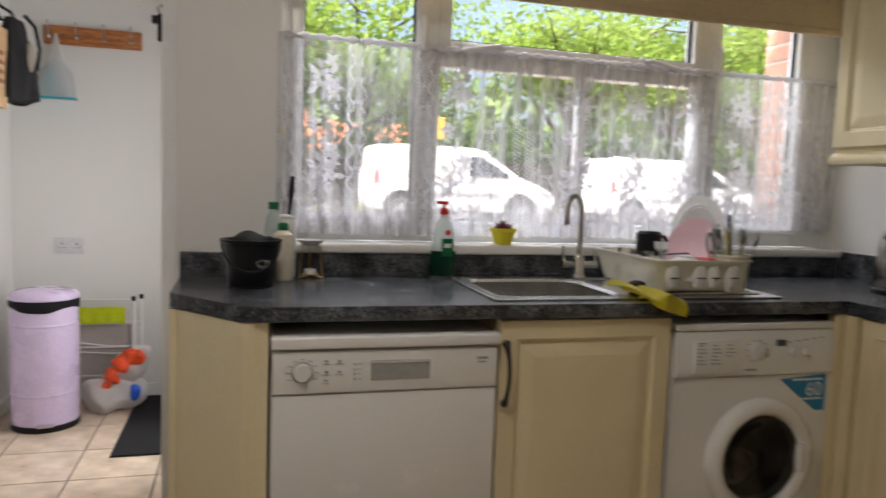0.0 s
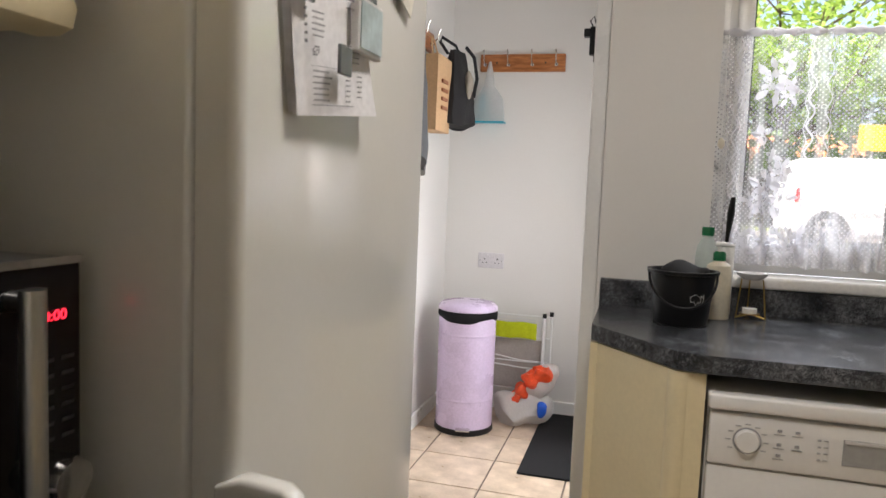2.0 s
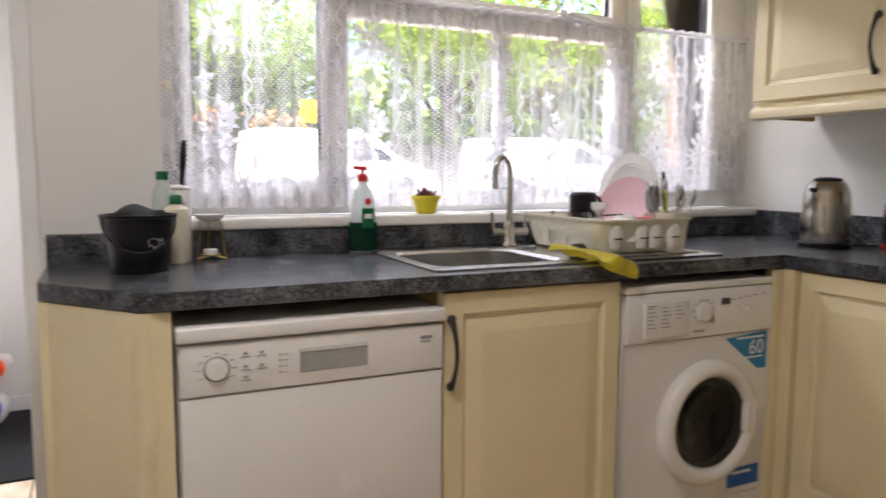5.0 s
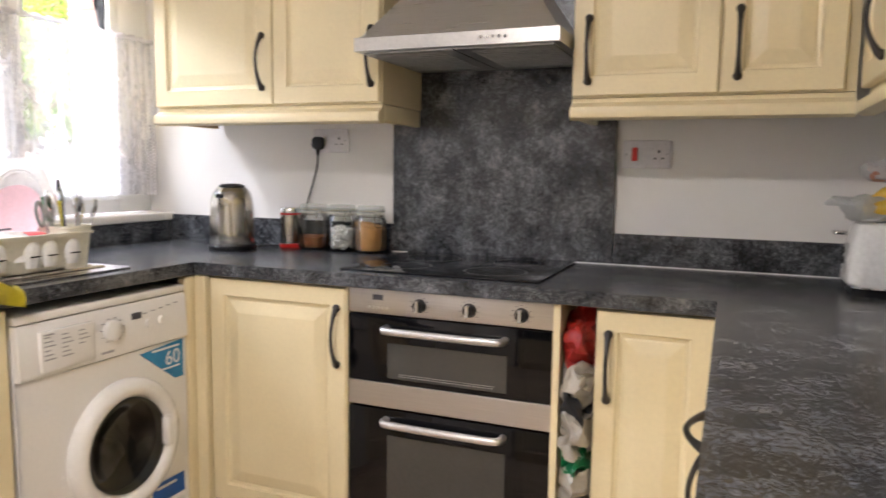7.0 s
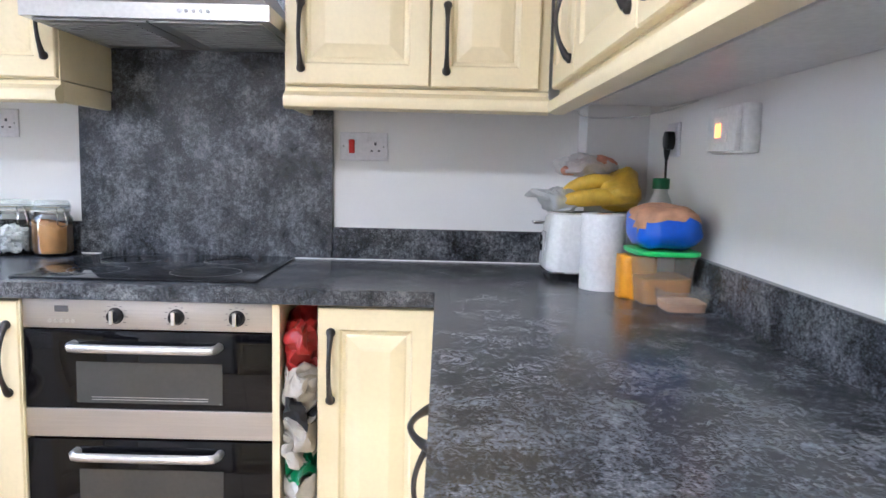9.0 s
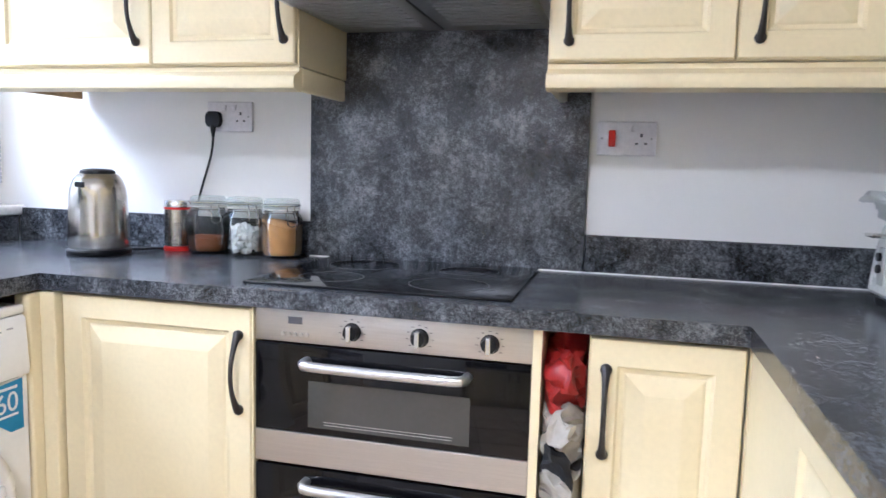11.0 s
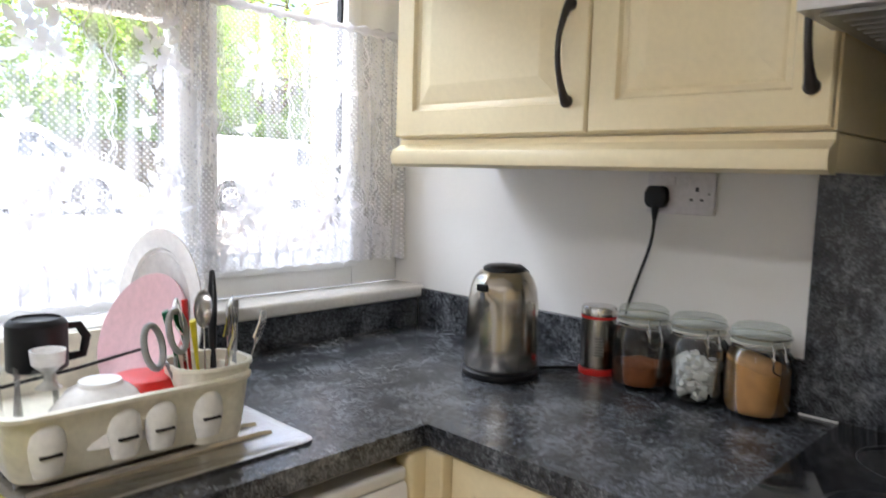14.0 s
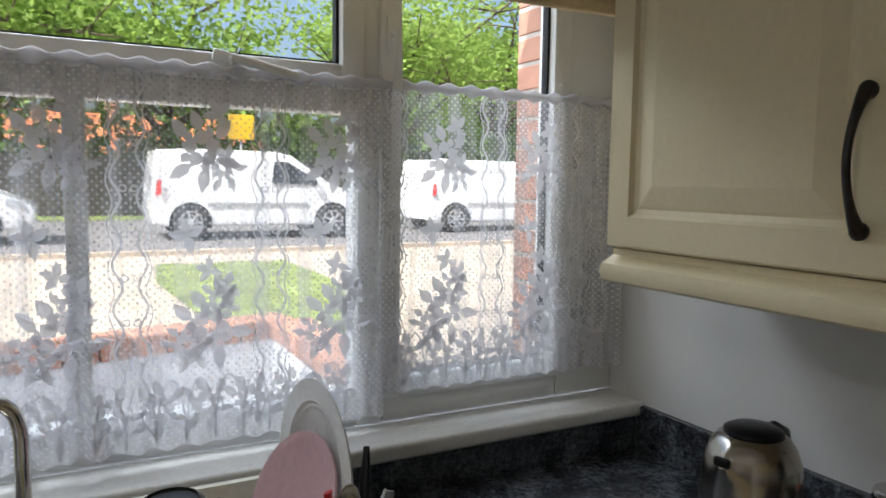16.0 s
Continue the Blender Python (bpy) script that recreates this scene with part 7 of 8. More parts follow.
def utensil(kind, x, y, lean_x, lean_y, turn, length, material, label):
    u_ = thing(kind, (x, y, WT1 + 0.025), 0, label, kind.split("_")[-1], "cutlery in the cup")
    b_ = bmesh.new()
    L_ = length
    if kind == "spoon":
        tube(b_, [(0, 0, 0), (0, 0, L_ * 0.70), (0, 0, L_ * 0.76)], [0.0045, 0.003, 0.004], 8, 0.5)
        q_ = bmesh.new()
        bmesh.ops.create_uvsphere(q_, u_segments=16, v_segments=10, radius=1.0)
        for v in q_.verts:
            v.co = Vector((v.co.x * 0.020, v.co.y * 0.004 + 0.006 * (1 - v.co.x ** 2 - v.co.z ** 2) * 1.0, v.co.z * 0.030 + L_ * 0.86))
        tmp_ = bpy.data.meshes.new("t")
        q_.to_mesh(tmp_), q_.free()
        b_.from_mesh(tmp_)
        bpy.data.meshes.remove(tmp_)
    elif kind == "fork":
        tube(b_, [(0, 0, 0), (0, 0, L_ * 0.68), (0, 0, L_ * 0.76)], [0.0045, 0.003, 0.010], 8, 0.4)
        for d_ in (-0.009, -0.003, 0.003, 0.009):
            tube(b_, [(d_, 0, L_ * 0.75), (d_, -0.003, L_ * 0.88), (d_ * 0.9, 0, L_)], [0.0022, 0.002, 0.0012], 6)
    elif kind == "kitchen_knife":
        tube(b_, [(0, 0, 0), (0, 0, L_ * 0.45), (0, 0, L_ * 0.5), (0.002, 0, L_ * 0.8), (0.004, 0, L_)], [0.008, 0.009, 0.010, 0.013, 0.007], 12, 0.6)
    else:
        tube(b_, [(0, 0, 0), (0, 0, L_ * 0.6), (0, 0, L_)], [0.0045, 0.005, 0.010], 10, 0.4)
    part("piece", turned(b_, pose(0, 0, 0, lean_y, lean_x, turn)), material, u_, smooth=True)


GREYP = mat("grey_handle", (0.30, 0.31, 0.31), 0.4)
for a in (("spoon", -0.900, -0.415, 2, -4, 20, 0.205, CHROME, "steel spoon standing bowl up"), ("spoon", -0.880, -0.430, 10, 4, 60, 0.195, CHROME, "steel dessert spoon standing bowl up"), ("spoon", -0.915, -0.400, -4, -8, 80, 0.20, CHROME, "steel tablespoon standing bowl up"),
          ("fork", -0.895, -0.440, 6, 3, 10, 0.185, CHROME, "steel fork standing prongs up"), ("fork", -0.875, -0.450, 16, 8, 30, 0.18, CHROME, "steel fork leaning outwards"), ("fork", -0.905, -0.455, 0, 9, 50, 0.165, CHROME, "short steel fork in the cup"),
          ("kitchen_knife", -0.880, -0.400, 14, -10, 30, 0.235, BLACK_PL, "black-handled kitchen tool standing in the cup"), ("table_knife", -0.865, -0.440, 18, 2, 70, 0.19, GREYP, "grey-handled knife leaning outwards"),
          ("vegetable_peeler", -0.925, -0.420, -12, -3, 0, 0.185, GREEN_PL, "green-handled peeler standing in the cup"), ("vegetable_peeler", -0.915, -0.435, -7, 2, 0, 0.170, YELLOW_PL, "yellow-handled peeler standing in the cup"), ("vegetable_peeler", -0.910, -0.395, -2, -6, 0, 0.190, RED, "red-handled peeler standing in the cup")):
    utensil(*a)
sc = thing("scissors", (-0.935, -0.420, WT1 + 0.025), 0, "grey-handled scissors standing handles up", "scissors", "cutlery in the cup")
for s_ in (-1, 1):
    b = bmesh.new()
    tube(b, [(-s_ * 0.004, 0, 0), (0, 0, 0.07), (s_ * 0.010, 0, 0.115)], [0.003, 0.005, 0.005], 8, 0.6)
    pts = [(s_ * 0.026 + 0.017 * math.cos(a), 0, 0.148 + 0.033 * math.sin(a)) for a in [2 * math.pi * k / 18 for k in range(19)]]
    tube(b, pts, 0.0050, 8)
    part("handle", turned(b, pose(0, 0, 0, -3, -14, 25)), GREYP, sc, smooth=True)

pl = thing("dinner_plate", (-0.880, -0.215, WT1 + 0.028), 0, "large white ribbed plate standing on edge in the rack", "plate")
b = bmesh.new()
lathe(b, [(0, 0), (0.080, 0.0), (0.085, 0.003), (0.105, 0.010), (0.130, 0.014), (0.131, 0.017), (0.104, 0.014), (0.100, 0.0155), (0.096, 0.011), (0.092, 0.0125), (0.084, 0.006), (0.0, 0.004)], 56, cap=False)
turned(b, pose(0, 0, 0.131, 90, 0, 0))
turned(b, pose(0, 0, 0, -4, 0, -86))
part("plate", b, CERAMIC, pl, smooth=True)
pl.scale = (1.08, 1.08, 1.08)
pk = thing("pink_plate", (-0.950, -0.232, WT1 + 0.034), 0, "pale pink plastic plate leaning on the dinner plate", "plate")
b = bmesh.new()
lathe(b, [(0, 0), (0.065, 0.0), (0.095, 0.012), (0.105, 0.014), (0.105, 0.018), (0.092, 0.016), (0.064, 0.005), (0.0, 0.005)], 48, cap=False)
turned(b, pose(0, 0, 0.105, 90, 0, 0))
turned(b, pose(0, 0, 0, -24, 0, -78))
part("plate", b, PINK, pk, smooth=True)
rb = thing("red_bowl", (-0.985, -0.385, WT1 + 0.06), 0, "red plastic bowl upside down in the rack", "bowl")
part("bowl", lathe(bmesh.new(), [(0.058, 0.0), (0.060, 0.002), (0.052, 0.035), (0.044, 0.048), (0.034, 0.050), (0, 0.050)], 36), RED, rb, smooth=True)
wb = thing("white_bowl", (-1.055, -0.405, WT1 + 0.045), 0, "large white china bowl upside down in the rack", "bowl")
part("bowl", lathe(bmesh.new(), [(0.075, 0.0), (0.076, 0.003), (0.065, 0.035), (0.045, 0.060), (0.030, 0.068), (0.028, 0.074), (0.024, 0.074), (0, 0.070)], 40), CERAMIC, wb, smooth=True)
mg = thing("black_mug", (-1.085, -0.235, WT1 + 0.105), 0, "black china mug upside down in the rack", "mug")
part("cup", lathe(bmesh.new(), [(0.042, 0.0), (0.043, 0.002), (0.043, 0.070), (0.038, 0.076), (0.034, 0.078), (0.033, 0.074), (0, 0.073)], 36), BLACK_PL, mg, smooth=True)
part("handle", tube(bmesh.new(), [(0.040, 0.0, 0.060), (0.060, 0, 0.060), (0.072, 0, 0.040), (0.066, 0, 0.012), (0.040, 0, 0.010)], 0.0055, 10, 1.3), BLACK_PL, mg, smooth=True)
for x, y in ((-1.155, -0.300), (-1.160, -0.215), (-1.120, -0.350)):
    tg = thing("tumbler", (x, y, WT1 + 0.03), 0, "clear ribbed tumbler upside down in the rack", "glass", "tumblers in the rack")
    part("glass", lathe(bmesh.new(), [(0.036, 0.0), (0.033, 0.0), (0.026, 0.095), (0, 0.095), (0, 0.1), (0.029, 0.1)], 12, cap=False), JAR, tg)
wd = thing("wire_divider", (-1.05, -0.30, WT1 + 0.12), 0, "dark wire divider across the dish rack", "wire divider")
part("wire", tube(bmesh.new(), [(-0.13, -0.03, -0.012), (0.0, 0.0, -0.008), (0.12, 0.06, -0.010)], 0.0028, 8), BLACK_PL, wd, smooth=True)
for i, (x, y) in enumerate(((-1.10, -0.335),)):
    sv = thing("strainer", (x, y, WT1 + 0.10), 0, "small white plastic egg cup in the rack", "egg cup")
    part("cup", lathe(bmesh.new(), [(0.018, 0.0), (0.006, 0.010), (0.006, 0.02), (0.022, 0.035), (0.024, 0.055), (0.021, 0.055), (0.018, 0.036), (0, 0.028)], 24, cap=False), CERAMIC, sv, smooth=True)

cl = thing("yellow_dish_cloth", (-1.275, -0.46, WT1), 0, "yellow dish cloth draped over the worktop edge", "dish cloth")
b = bmesh.new()
nu, nv = 26, 22
grid = []
for j in range(nv + 1):
    row = []
    for i in range(nu + 1):
        s, t = i / nu, j / nv
        x = -0.068 + 0.138 * s + 0.012 * math.sin(t * 4) + 0.02 * s * t
        d = t * 0.25
        over = max(0.0, d - 0.178)
        y = 0.035 - min(d, 0.178) - 0.010 * (over > 0) - 0.012 * min(1, over * 30)
        hang = max(0.0, over * (0.12 + 0.62 * s))
        z = 0.016 + 0.012 * math.sin(s * 9 + t * 3) * (1 - min(1, over * 20)) + 0.018 * math.exp(-((s - 0.15) / 0.2) ** 2) - hang
        y -= 0.006 * math.sin(s * 14) * min(1, over * 20)
        row.append(b.verts.new((x, y, max(z, 0.010) if over <= 0 else z)))
    grid.append(row)
for j in range(nv):
    for i in range(nu):
        b.faces.new([grid[j][i], grid[j][i + 1], grid[j + 1][i + 1], grid[j + 1][i]])
bmesh.ops.solidify(b, geom=list(b.faces), thickness=0.0035)
part("cloth", b, YELLOW_CLOTH, cl, smooth=True)
sp_ = thing("scouring_sponge", (-1.225, -0.40, WT1 + 0.006), 20, "dark scouring pad by the sink", "scouring pad")
part("pad", crumple(blob(0.035, 0.028, 0.018, 0.004, 40, 1, 3, 0, 0, 0.016, 0.0), 0.002, 90), mat("dark_scourer", (0.05, 0.04, 0.035), 0.95), sp_, smooth=True)
gs = thing("green_sponge", (-0.862, -0.365, WT1 + 0.0035), 0, "small bright green sponge behind the rack", "sponge")
part("sponge", blob(0.022, 0.022, 0.020, 0.004, 30, 4, 3, 0, 0, 0.020, 0.0), mat("bright_green", (0.12, 0.45, 0.03), 0.8), gs, smooth=True)

# ---- the long worktop's corner ----
ts = thing("toaster", (-0.290, -2.535, WT1), 0, "white faceted two-slice toaster with a chrome lever", "toaster")
b = bmesh.new()
rings = []
for z, sx, sy in ((0.022, 0.185, 0.25), (0.030, 0.192, 0.262), (0.10, 0.182, 0.252), (0.160, 0.165, 0.235), (0.174, 0.150, 0.222), (0.178, 0.130, 0.20)):
    rings.append([(x, y, z) for x, y in rounded(sx, sy, 0.035, 5)])
loft(b, rings)
part("body", b, mat("toaster_white", (0.78, 0.78, 0.78), 0.25, vary=0.02, bump=0.5, bump_scale=35), ts, smooth=True)
part("base", prism(bmesh.new(), rounded(0.17, 0.235, 0.03, 5), 0.0, 0.022), BLACK_PL, ts)
part("band", prism(bmesh.new(), rounded(0.190, 0.255, 0.035, 5), 0.0195, 0.0235), CHROME, ts)
b = bmesh.new()
for x in (-0.030, 0.030):
    box(b, x - 0.012, x + 0.012, -0.075, 0.075, 0.174, 0.1795)
part("slots", b, BLACK_PL, ts)
b = bmesh.new()
box(b, -0.024, 0.024, 0.128, 0.160, 0.145, 0.153, 0.003)
part("lever", b, CHROME, ts, "chrome lever", smooth=True)
part("control_strip", slab(-0.016, 0.016, 0.124, 0.1325, 0.045, 0.125, 0.003), GREY_PL, ts)
for z in (0.105, 0.080):
    part("button", tube(bmesh.new(), [(0, 0.130, z), (0, 0.139, z)], 0.009, 16), BLACK_PL, ts)
bn = thing("bag_of_bananas", (-0.285, -2.535, WT1 + 0.178), 0, "printed yellow bag of bananas lying on the toaster", "bag")
for dx, z0, bow, r_, ya, yb in ((-0.045, 0.028, 0.010, 0.024, 0.105, -0.10), (0.000, 0.050, 0.030, 0.023, 0.085, -0.10), (0.040, 0.030, 0.020, 0.024, 0.090, -0.10)):
    part("banana", tube(bmesh.new(), [(dx, ya + (yb - ya) * k / 6, z0 + bow * math.sin(math.pi * k / 6) + 0.012 * k / 6) for k in range(7)], [0.008, 0.018, r_, r_, r_, 0.020, 0.010], 14), BANANA, bn, smooth=True)
part("bag", crumple(blob(0.075, 0.062, 0.058, 0.020, 17, 1.0, 4, 0.0, -0.075, 0.064, 0.0), 0.006, 45), BANANA, bn, "thin yellow printed bag", smooth=True)
part("film", crumple(blob(0.070, 0.055, 0.036, 0.022, 22, 4.0, 4, 0.0, 0.085, 0.034, 0.0), 0.008, 60), POLY, bn, "clear crackly film", smooth=True)
rl = thing("bread_roll_bag", (-0.27, -2.520, WT1 + 0.270), 0, "crackly clear bag of pinkish bread rolls on top of the bananas", "bag")
PINK_ROLL = mat("pink_roll", (0.46, 0.22, 0.15), 0.6, vary=0.3, scale=30)
for dx, dy, dz, s_ in ((-0.015, 0.050, 0.022, 0.024), (0.010, 0.005, 0.034, 0.027), (-0.005, -0.045, 0.046, 0.028)):
    part("roll", crumple(blob(s_ * 1.1, s_ * 1.15, s_ * 0.72, 0.010, 24, dy * 60, 3, dx, dy, dz), 0.003, 70), PINK_ROLL, rl, smooth=True)
part("film", crumple(blob(0.048, 0.088, 0.034, 0.018, 20, 5.0, 4, 0, 0, 0.036), 0.010, 55), POLY, rl, smooth=True)
g = thing("plastic_wrapper", (-0.30, -2.400, WT1 + 0.215), 0, "clear crackly wrapper sticking out from the toaster", "wrapper")
part("film", crumple(blob(0.030, 0.055, 0.007, 0.020, 22, 8.0, 3, 0, 0.0, 0.012), 0.006, 60), POLY, g, smooth=True)
kr = thing("kitchen_roll", (-0.490, -2.525, WT1), 0, "white kitchen paper roll standing on end", "kitchen roll")
b = bmesh.new()
lathe(b, [(0.019, 0.0005), (0.054, 0.0005), (0.0545, 0.002), (0.0545, 0.186), (0.053, 0.187), (0.019, 0.187)], 40, cap=False)
part("paper", b, TISSUE, kr, smooth=True)
part("core", lathe(bmesh.new(), [(0.0188, 0.001), (0.0188, 0.188), (0.017, 0.188), (0.017, 0.001)], 24, cap=False), KRAFT, kr, smooth=True)
mb = thing("milk_bottle", (-0.525, -2.650, WT1), 0, "milky plastic bottle with a green cap against the wall", "bottle")
part("bottle", lathe(bmesh.new(), [(0.038, 0.0005), (0.042, 0.006), (0.042, 0.16), (0.036, 0.20), (0.018, 0.24), (0.016, 0.255)], 32), POLY_MILK, mb, smooth=True)
part("cap", lathe(bmesh.new(), [(0.020, 0.252), (0.020, 0.275), (0.018, 0.278)], 24), GREEN_PL, mb, "green cap", smooth=True)
ob_ = thing("orange_jug", (-0.600, -2.580, WT1), 0, "small orange plastic bottle behind the food tubs", "bottle")
part("bottle", prism(bmesh.new(), rounded(0.075, 0.085, 0.02, 5), 0.0005, 0.10, 0.01), mat("orange_plastic", (0.85, 0.36, 0.01), 0.35), ob_, smooth=True)


def tub(name, loc, w_, d_, h_, fill, fill_h, label, lid=None):
    g_ = thing(name, loc, 0, label, "food tub", "food tubs")
    b_ = bmesh.new()
    o = rounded(w_, d_, 0.02, 5)
    loft(b_, [[(x * 0.84, y * 0.84, 0.0005) for x, y in o], [(x, y, h_) for x, y in o], [(x * 1.05, y * 1.05, h_ + 0.001) for x, y in o], [(x * 0.97, y * 0.97, h_ + 0.002) for x, y in o], [(x * 0.82, y * 0.82, 0.003) for x, y in o]])
    part("tub", b_, POLY_TUB, g_, "clear plastic tub", smooth=True)
    b_ = bmesh.new()
    loft(b_, [[(x * 0.81, y * 0.81, 0.004) for x, y in o], [(x * (0.81 + 0.14 * fill_h / h_), y * (0.81 + 0.14 * fill_h / h_), fill_h) for x, y in o]])
    part("contents", b_, fill, g_, smooth=True)
    if lid:
        part("lid", prism(bmesh.new(), rounded(w_ * 1.10, d_ * 1.10, 0.025, 5), h_ + 0.003, h_ + 0.013, 0.003), lid, g_, "bright green lid", smooth=True)


POLY_TUB = translucent("tub_plastic", (0.70, 0.68, 0.62), 0.5, 0.8)
tub("food_tub", (-0.655, -2.618, WT1), 0.150, 0.125, 0.108, mat("amber_sauce", (0.50, 0.22, 0.03), 0.2), 0.060, "clear tub of amber liquid with a green lid", TUBGREEN)
tub("food_tub", (-0.760, -2.635, WT1), 0.10, 0.10, 0.045, BREAD, 0.022, "small clear tub of brown scraps without a lid")
bb = thing("blue_bread_bag", (-0.655, -2.620, WT1 + 0.1215), 0, "loaf in a blue and clear wrapper on the green lid", "bread")
b = blob(1.0, 1.0, 1.0, 0.0, 1, 0.0, 4)
for v in b.verts:
    q_ = [math.copysign(abs(c_) ** 0.55, c_) for c_ in v.co]
    v.co = Vector((0.088 * q_[0], 0.070 * q_[1], 0.048 * q_[2] + 0.048))
crumple(b, 0.010, 22, 2.5)
crumple(b, 0.003, 80, 1.0)
for v in b.verts:
    v.co.z = max(v.co.z, 0.0)
for f in b.faces:
    f.material_index = 1 if f.calc_center_median().z > 0.062 + 0.02 * math.sin(f.calc_center_median().x * 40) else 0
part("bag", b, [BLUE, BREAD], bb, smooth=True)

# bags crammed into the gap beside the oven
BAG_LABEL = {"red": CARRIER_RED, "pale": CARRIER, "black": BAG_BLACK, "green": GREEN_PL}
for i, (z, colour) in enumerate(((0.790, "red"), (0.735, "red"), (0.690, "pale"), (0.640, "pale"), (0.595, "black"), (0.555, "pale"), (0.510, "pale"), (0.455, "green"), (0.400, "pale"), (0.345, "pale"), (0.285, "red"), (0.225, "pale"), (0.165, "black"), (0.105, "pale"), (0.045, "pale"))):
    g = thing("carrier_bag", (-0.46, -1.7885, z - 0.045), 0, "crumpled " + colour + " carrier bag stuffed beside the oven", "carrier bag", "carrier bags in the gap")
    b = crumple(blob(0.11, 0.046, 0.046, 0.040, 22, i * 3.1, 4, -0.035 + 0.012 * math.sin(i * 2.3), 0, 0.046, 0.0), 0.012, 48, i)
    for v in b.verts:
        v.co.y = max(-0.0405, min(0.0405, v.co.y))
    part("bag", b, BAG_LABEL[colour], g, smooth=True)

# ---- utility ----
bn = thing("pedal_bin", (-3.325, 1.385, 0), 0, "tall lilac enamel pedal bin with a black liner at its rim", "bin")
part("body", lathe(bmesh.new(), [(0.146, 0.028), (0.146, 0.160), (0.146, 0.169), (0.1478, 0.173), (0.146, 0.177), (0.146, 0.186), (0.146, 0.490), (0.146, 0.499), (0.1478, 0.503), (0.146, 0.507), (0.146, 0.516), (0.146, 0.60)], 56), LILAC, bn, smooth=True)
part("foot", lathe(bmesh.new(), [(0.148, 0.0), (0.151, 0.004), (0.150, 0.027), (0.146, 0.030)], 48), BLACK_PL, bn, "black foot ring", smooth=True)
b = bmesh.new()
lathe(b, [(0.1465, 0.585), (0.151, 0.59), (0.153, 0.605), (0.148, 0.622)], 56, cap=False)
for v in b.verts:
    if v.co.z < 0.60:
        a = math.atan2(v.co.y, v.co.x)
        v.co.z -= 0.016 * max(0, math.sin(a * 3 + 1)) + 0.02 * math.exp(-((a + 1.3) / 0.35) ** 2)
bmesh.ops.solidify(b, geom=list(b.faces), thickness=0.002)
part("liner", b, BAG_BLACK, bn, "black bin liner turned over the rim", smooth=True)
part("lid", lathe(bmesh.new(), [(0.149, 0.620), (0.152, 0.625), (0.150, 0.640), (0.135, 0.655), (0.09, 0.664), (0, 0.668)], 56), LILAC, bn, "lilac domed lid", smooth=True)
b = bmesh.new()
box(b, -0.035, 0.035, -0.185, -0.140, 0.035, 0.043, 0.003)
part("pedal", turned(b, pose(0, 0, 0, 0, 0, 12)), CHROME, bn, smooth=True)

ar = thing("clothes_airer", (-3.085, 1.680, 0), 0, "white folded wire clothes airer leaning by the wall", "clothes airer")
b = bmesh.new()
for x in (-0.16, 0.150):
    tube(b, [(x, 0.02, 0.0), (x, 0.03, 0.565)], 0.007, 10)
part("frame", b, UPVC, ar, smooth=True)
part("frame", tube(bmesh.new(), [(0.115, -0.02, 0.0), (0.115, 0.0, 0.56)], 0.009, 10), UPVC, ar, smooth=True)
for z, sag in ((0.555, 0), (0.435, 0), (0.325, 0.02), (0.300, 0), (0.275, 0.01), (0.145, 0), (0.10, 0)):
    part("rail", tube(bmesh.new(), [(-0.16, 0.025, z), (0, 0.02, z - sag), (0.150, 0.025, z - sag)], 0.004, 8), UPVC, ar, smooth=True)
part("panel", slab(-0.155, 0.11, 0.030, 0.033, 0.15, 0.42), mat("airer_fabric", (0.42, 0.38, 0.35), 0.9), ar)
for x, z in ((0.150, 0.575), (0.115, 0.568)):
    part("cap", tube(bmesh.new(), [(x, 0.028 if x > 0.13 else 0.0, z - 0.015), (x, 0.028 if x > 0.13 else 0.0, z + 0.008)], 0.011, 12), BLACK_PL, ar)
lc = thing("lime_cloth", (-3.125, 1.668, 0.435), 0, "lime green microfibre cloth over the airer", "cloth")
b = bmesh.new()
bmesh.ops.create_grid(b, x_segments=24, y_segments=12, size=0.5)
for v in b.verts:
    u1, v1 = v.co.x, v.co.y
    v.co = Vector((u1 * 0.235, -0.004 + 0.004 * math.sin(u1 * 22) * (0.5 - v1), 0.045 + v1 * 0.085 + 0.003 * math.sin(u1 * 9)))
bmesh.ops.solidify(b, geom=list(b.faces), thickness=0.003)
part("cloth", b, LIME, lc, smooth=True)
wbg = thing("red_and_white_bag", (-3.045, 1.545, 0), 0, "clear and white plastic bag with orange-red packaging on the floor", "bag")
wbg.matrix_basis = pose(-3.035, 1.545, 0) @ Matrix.Diagonal((1.05, 1.0, 1.28, 1))
part("bag", blob(0.15, 0.085, 0.075, 0.035, 12, 3.0, 4, -0.02, 0, 0.07, 0.0), POLY_MILK, wbg, smooth=True)
part("bag_neck", turned(blob(0.075, 0.05, 0.10, 0.030, 16, 6.0, 4), pose(0.075, 0, 0.185, 0, 38, 0)), POLY_MILK, wbg, smooth=True)
RP = mat("orange_red_film", (0.75, 0.08, 0.02), 0.35, vary=0.2, scale=25)
for dx, dz, s_ in ((-0.045, 0.115, 0.035), (-0.01, 0.150, 0.040), (0.035, 0.195, 0.048), (0.085, 0.225, 0.045)):
    part("packaging", blob(s_, 0.045, s_ * 0.85, 0.022, 24, dx * 50, 3, dx, -0.028, dz), RP, wbg, smooth=True)
part("packaging", blob(0.025, 0.02, 0.035, 0.01, 24, 4, 3, 0.095, -0.07, 0.09), BLUE, wbg, smooth=True)
dm = thing("door_mat", (-2.83, 1.085, 0), 0, "black ribbed door mat on the tiled floor", "door mat")
part("mat_top", slab(-0.128, 0.33, -0.212, 0.680, 0.0005, 0.010, 0.003), MAT_BLACK, dm)

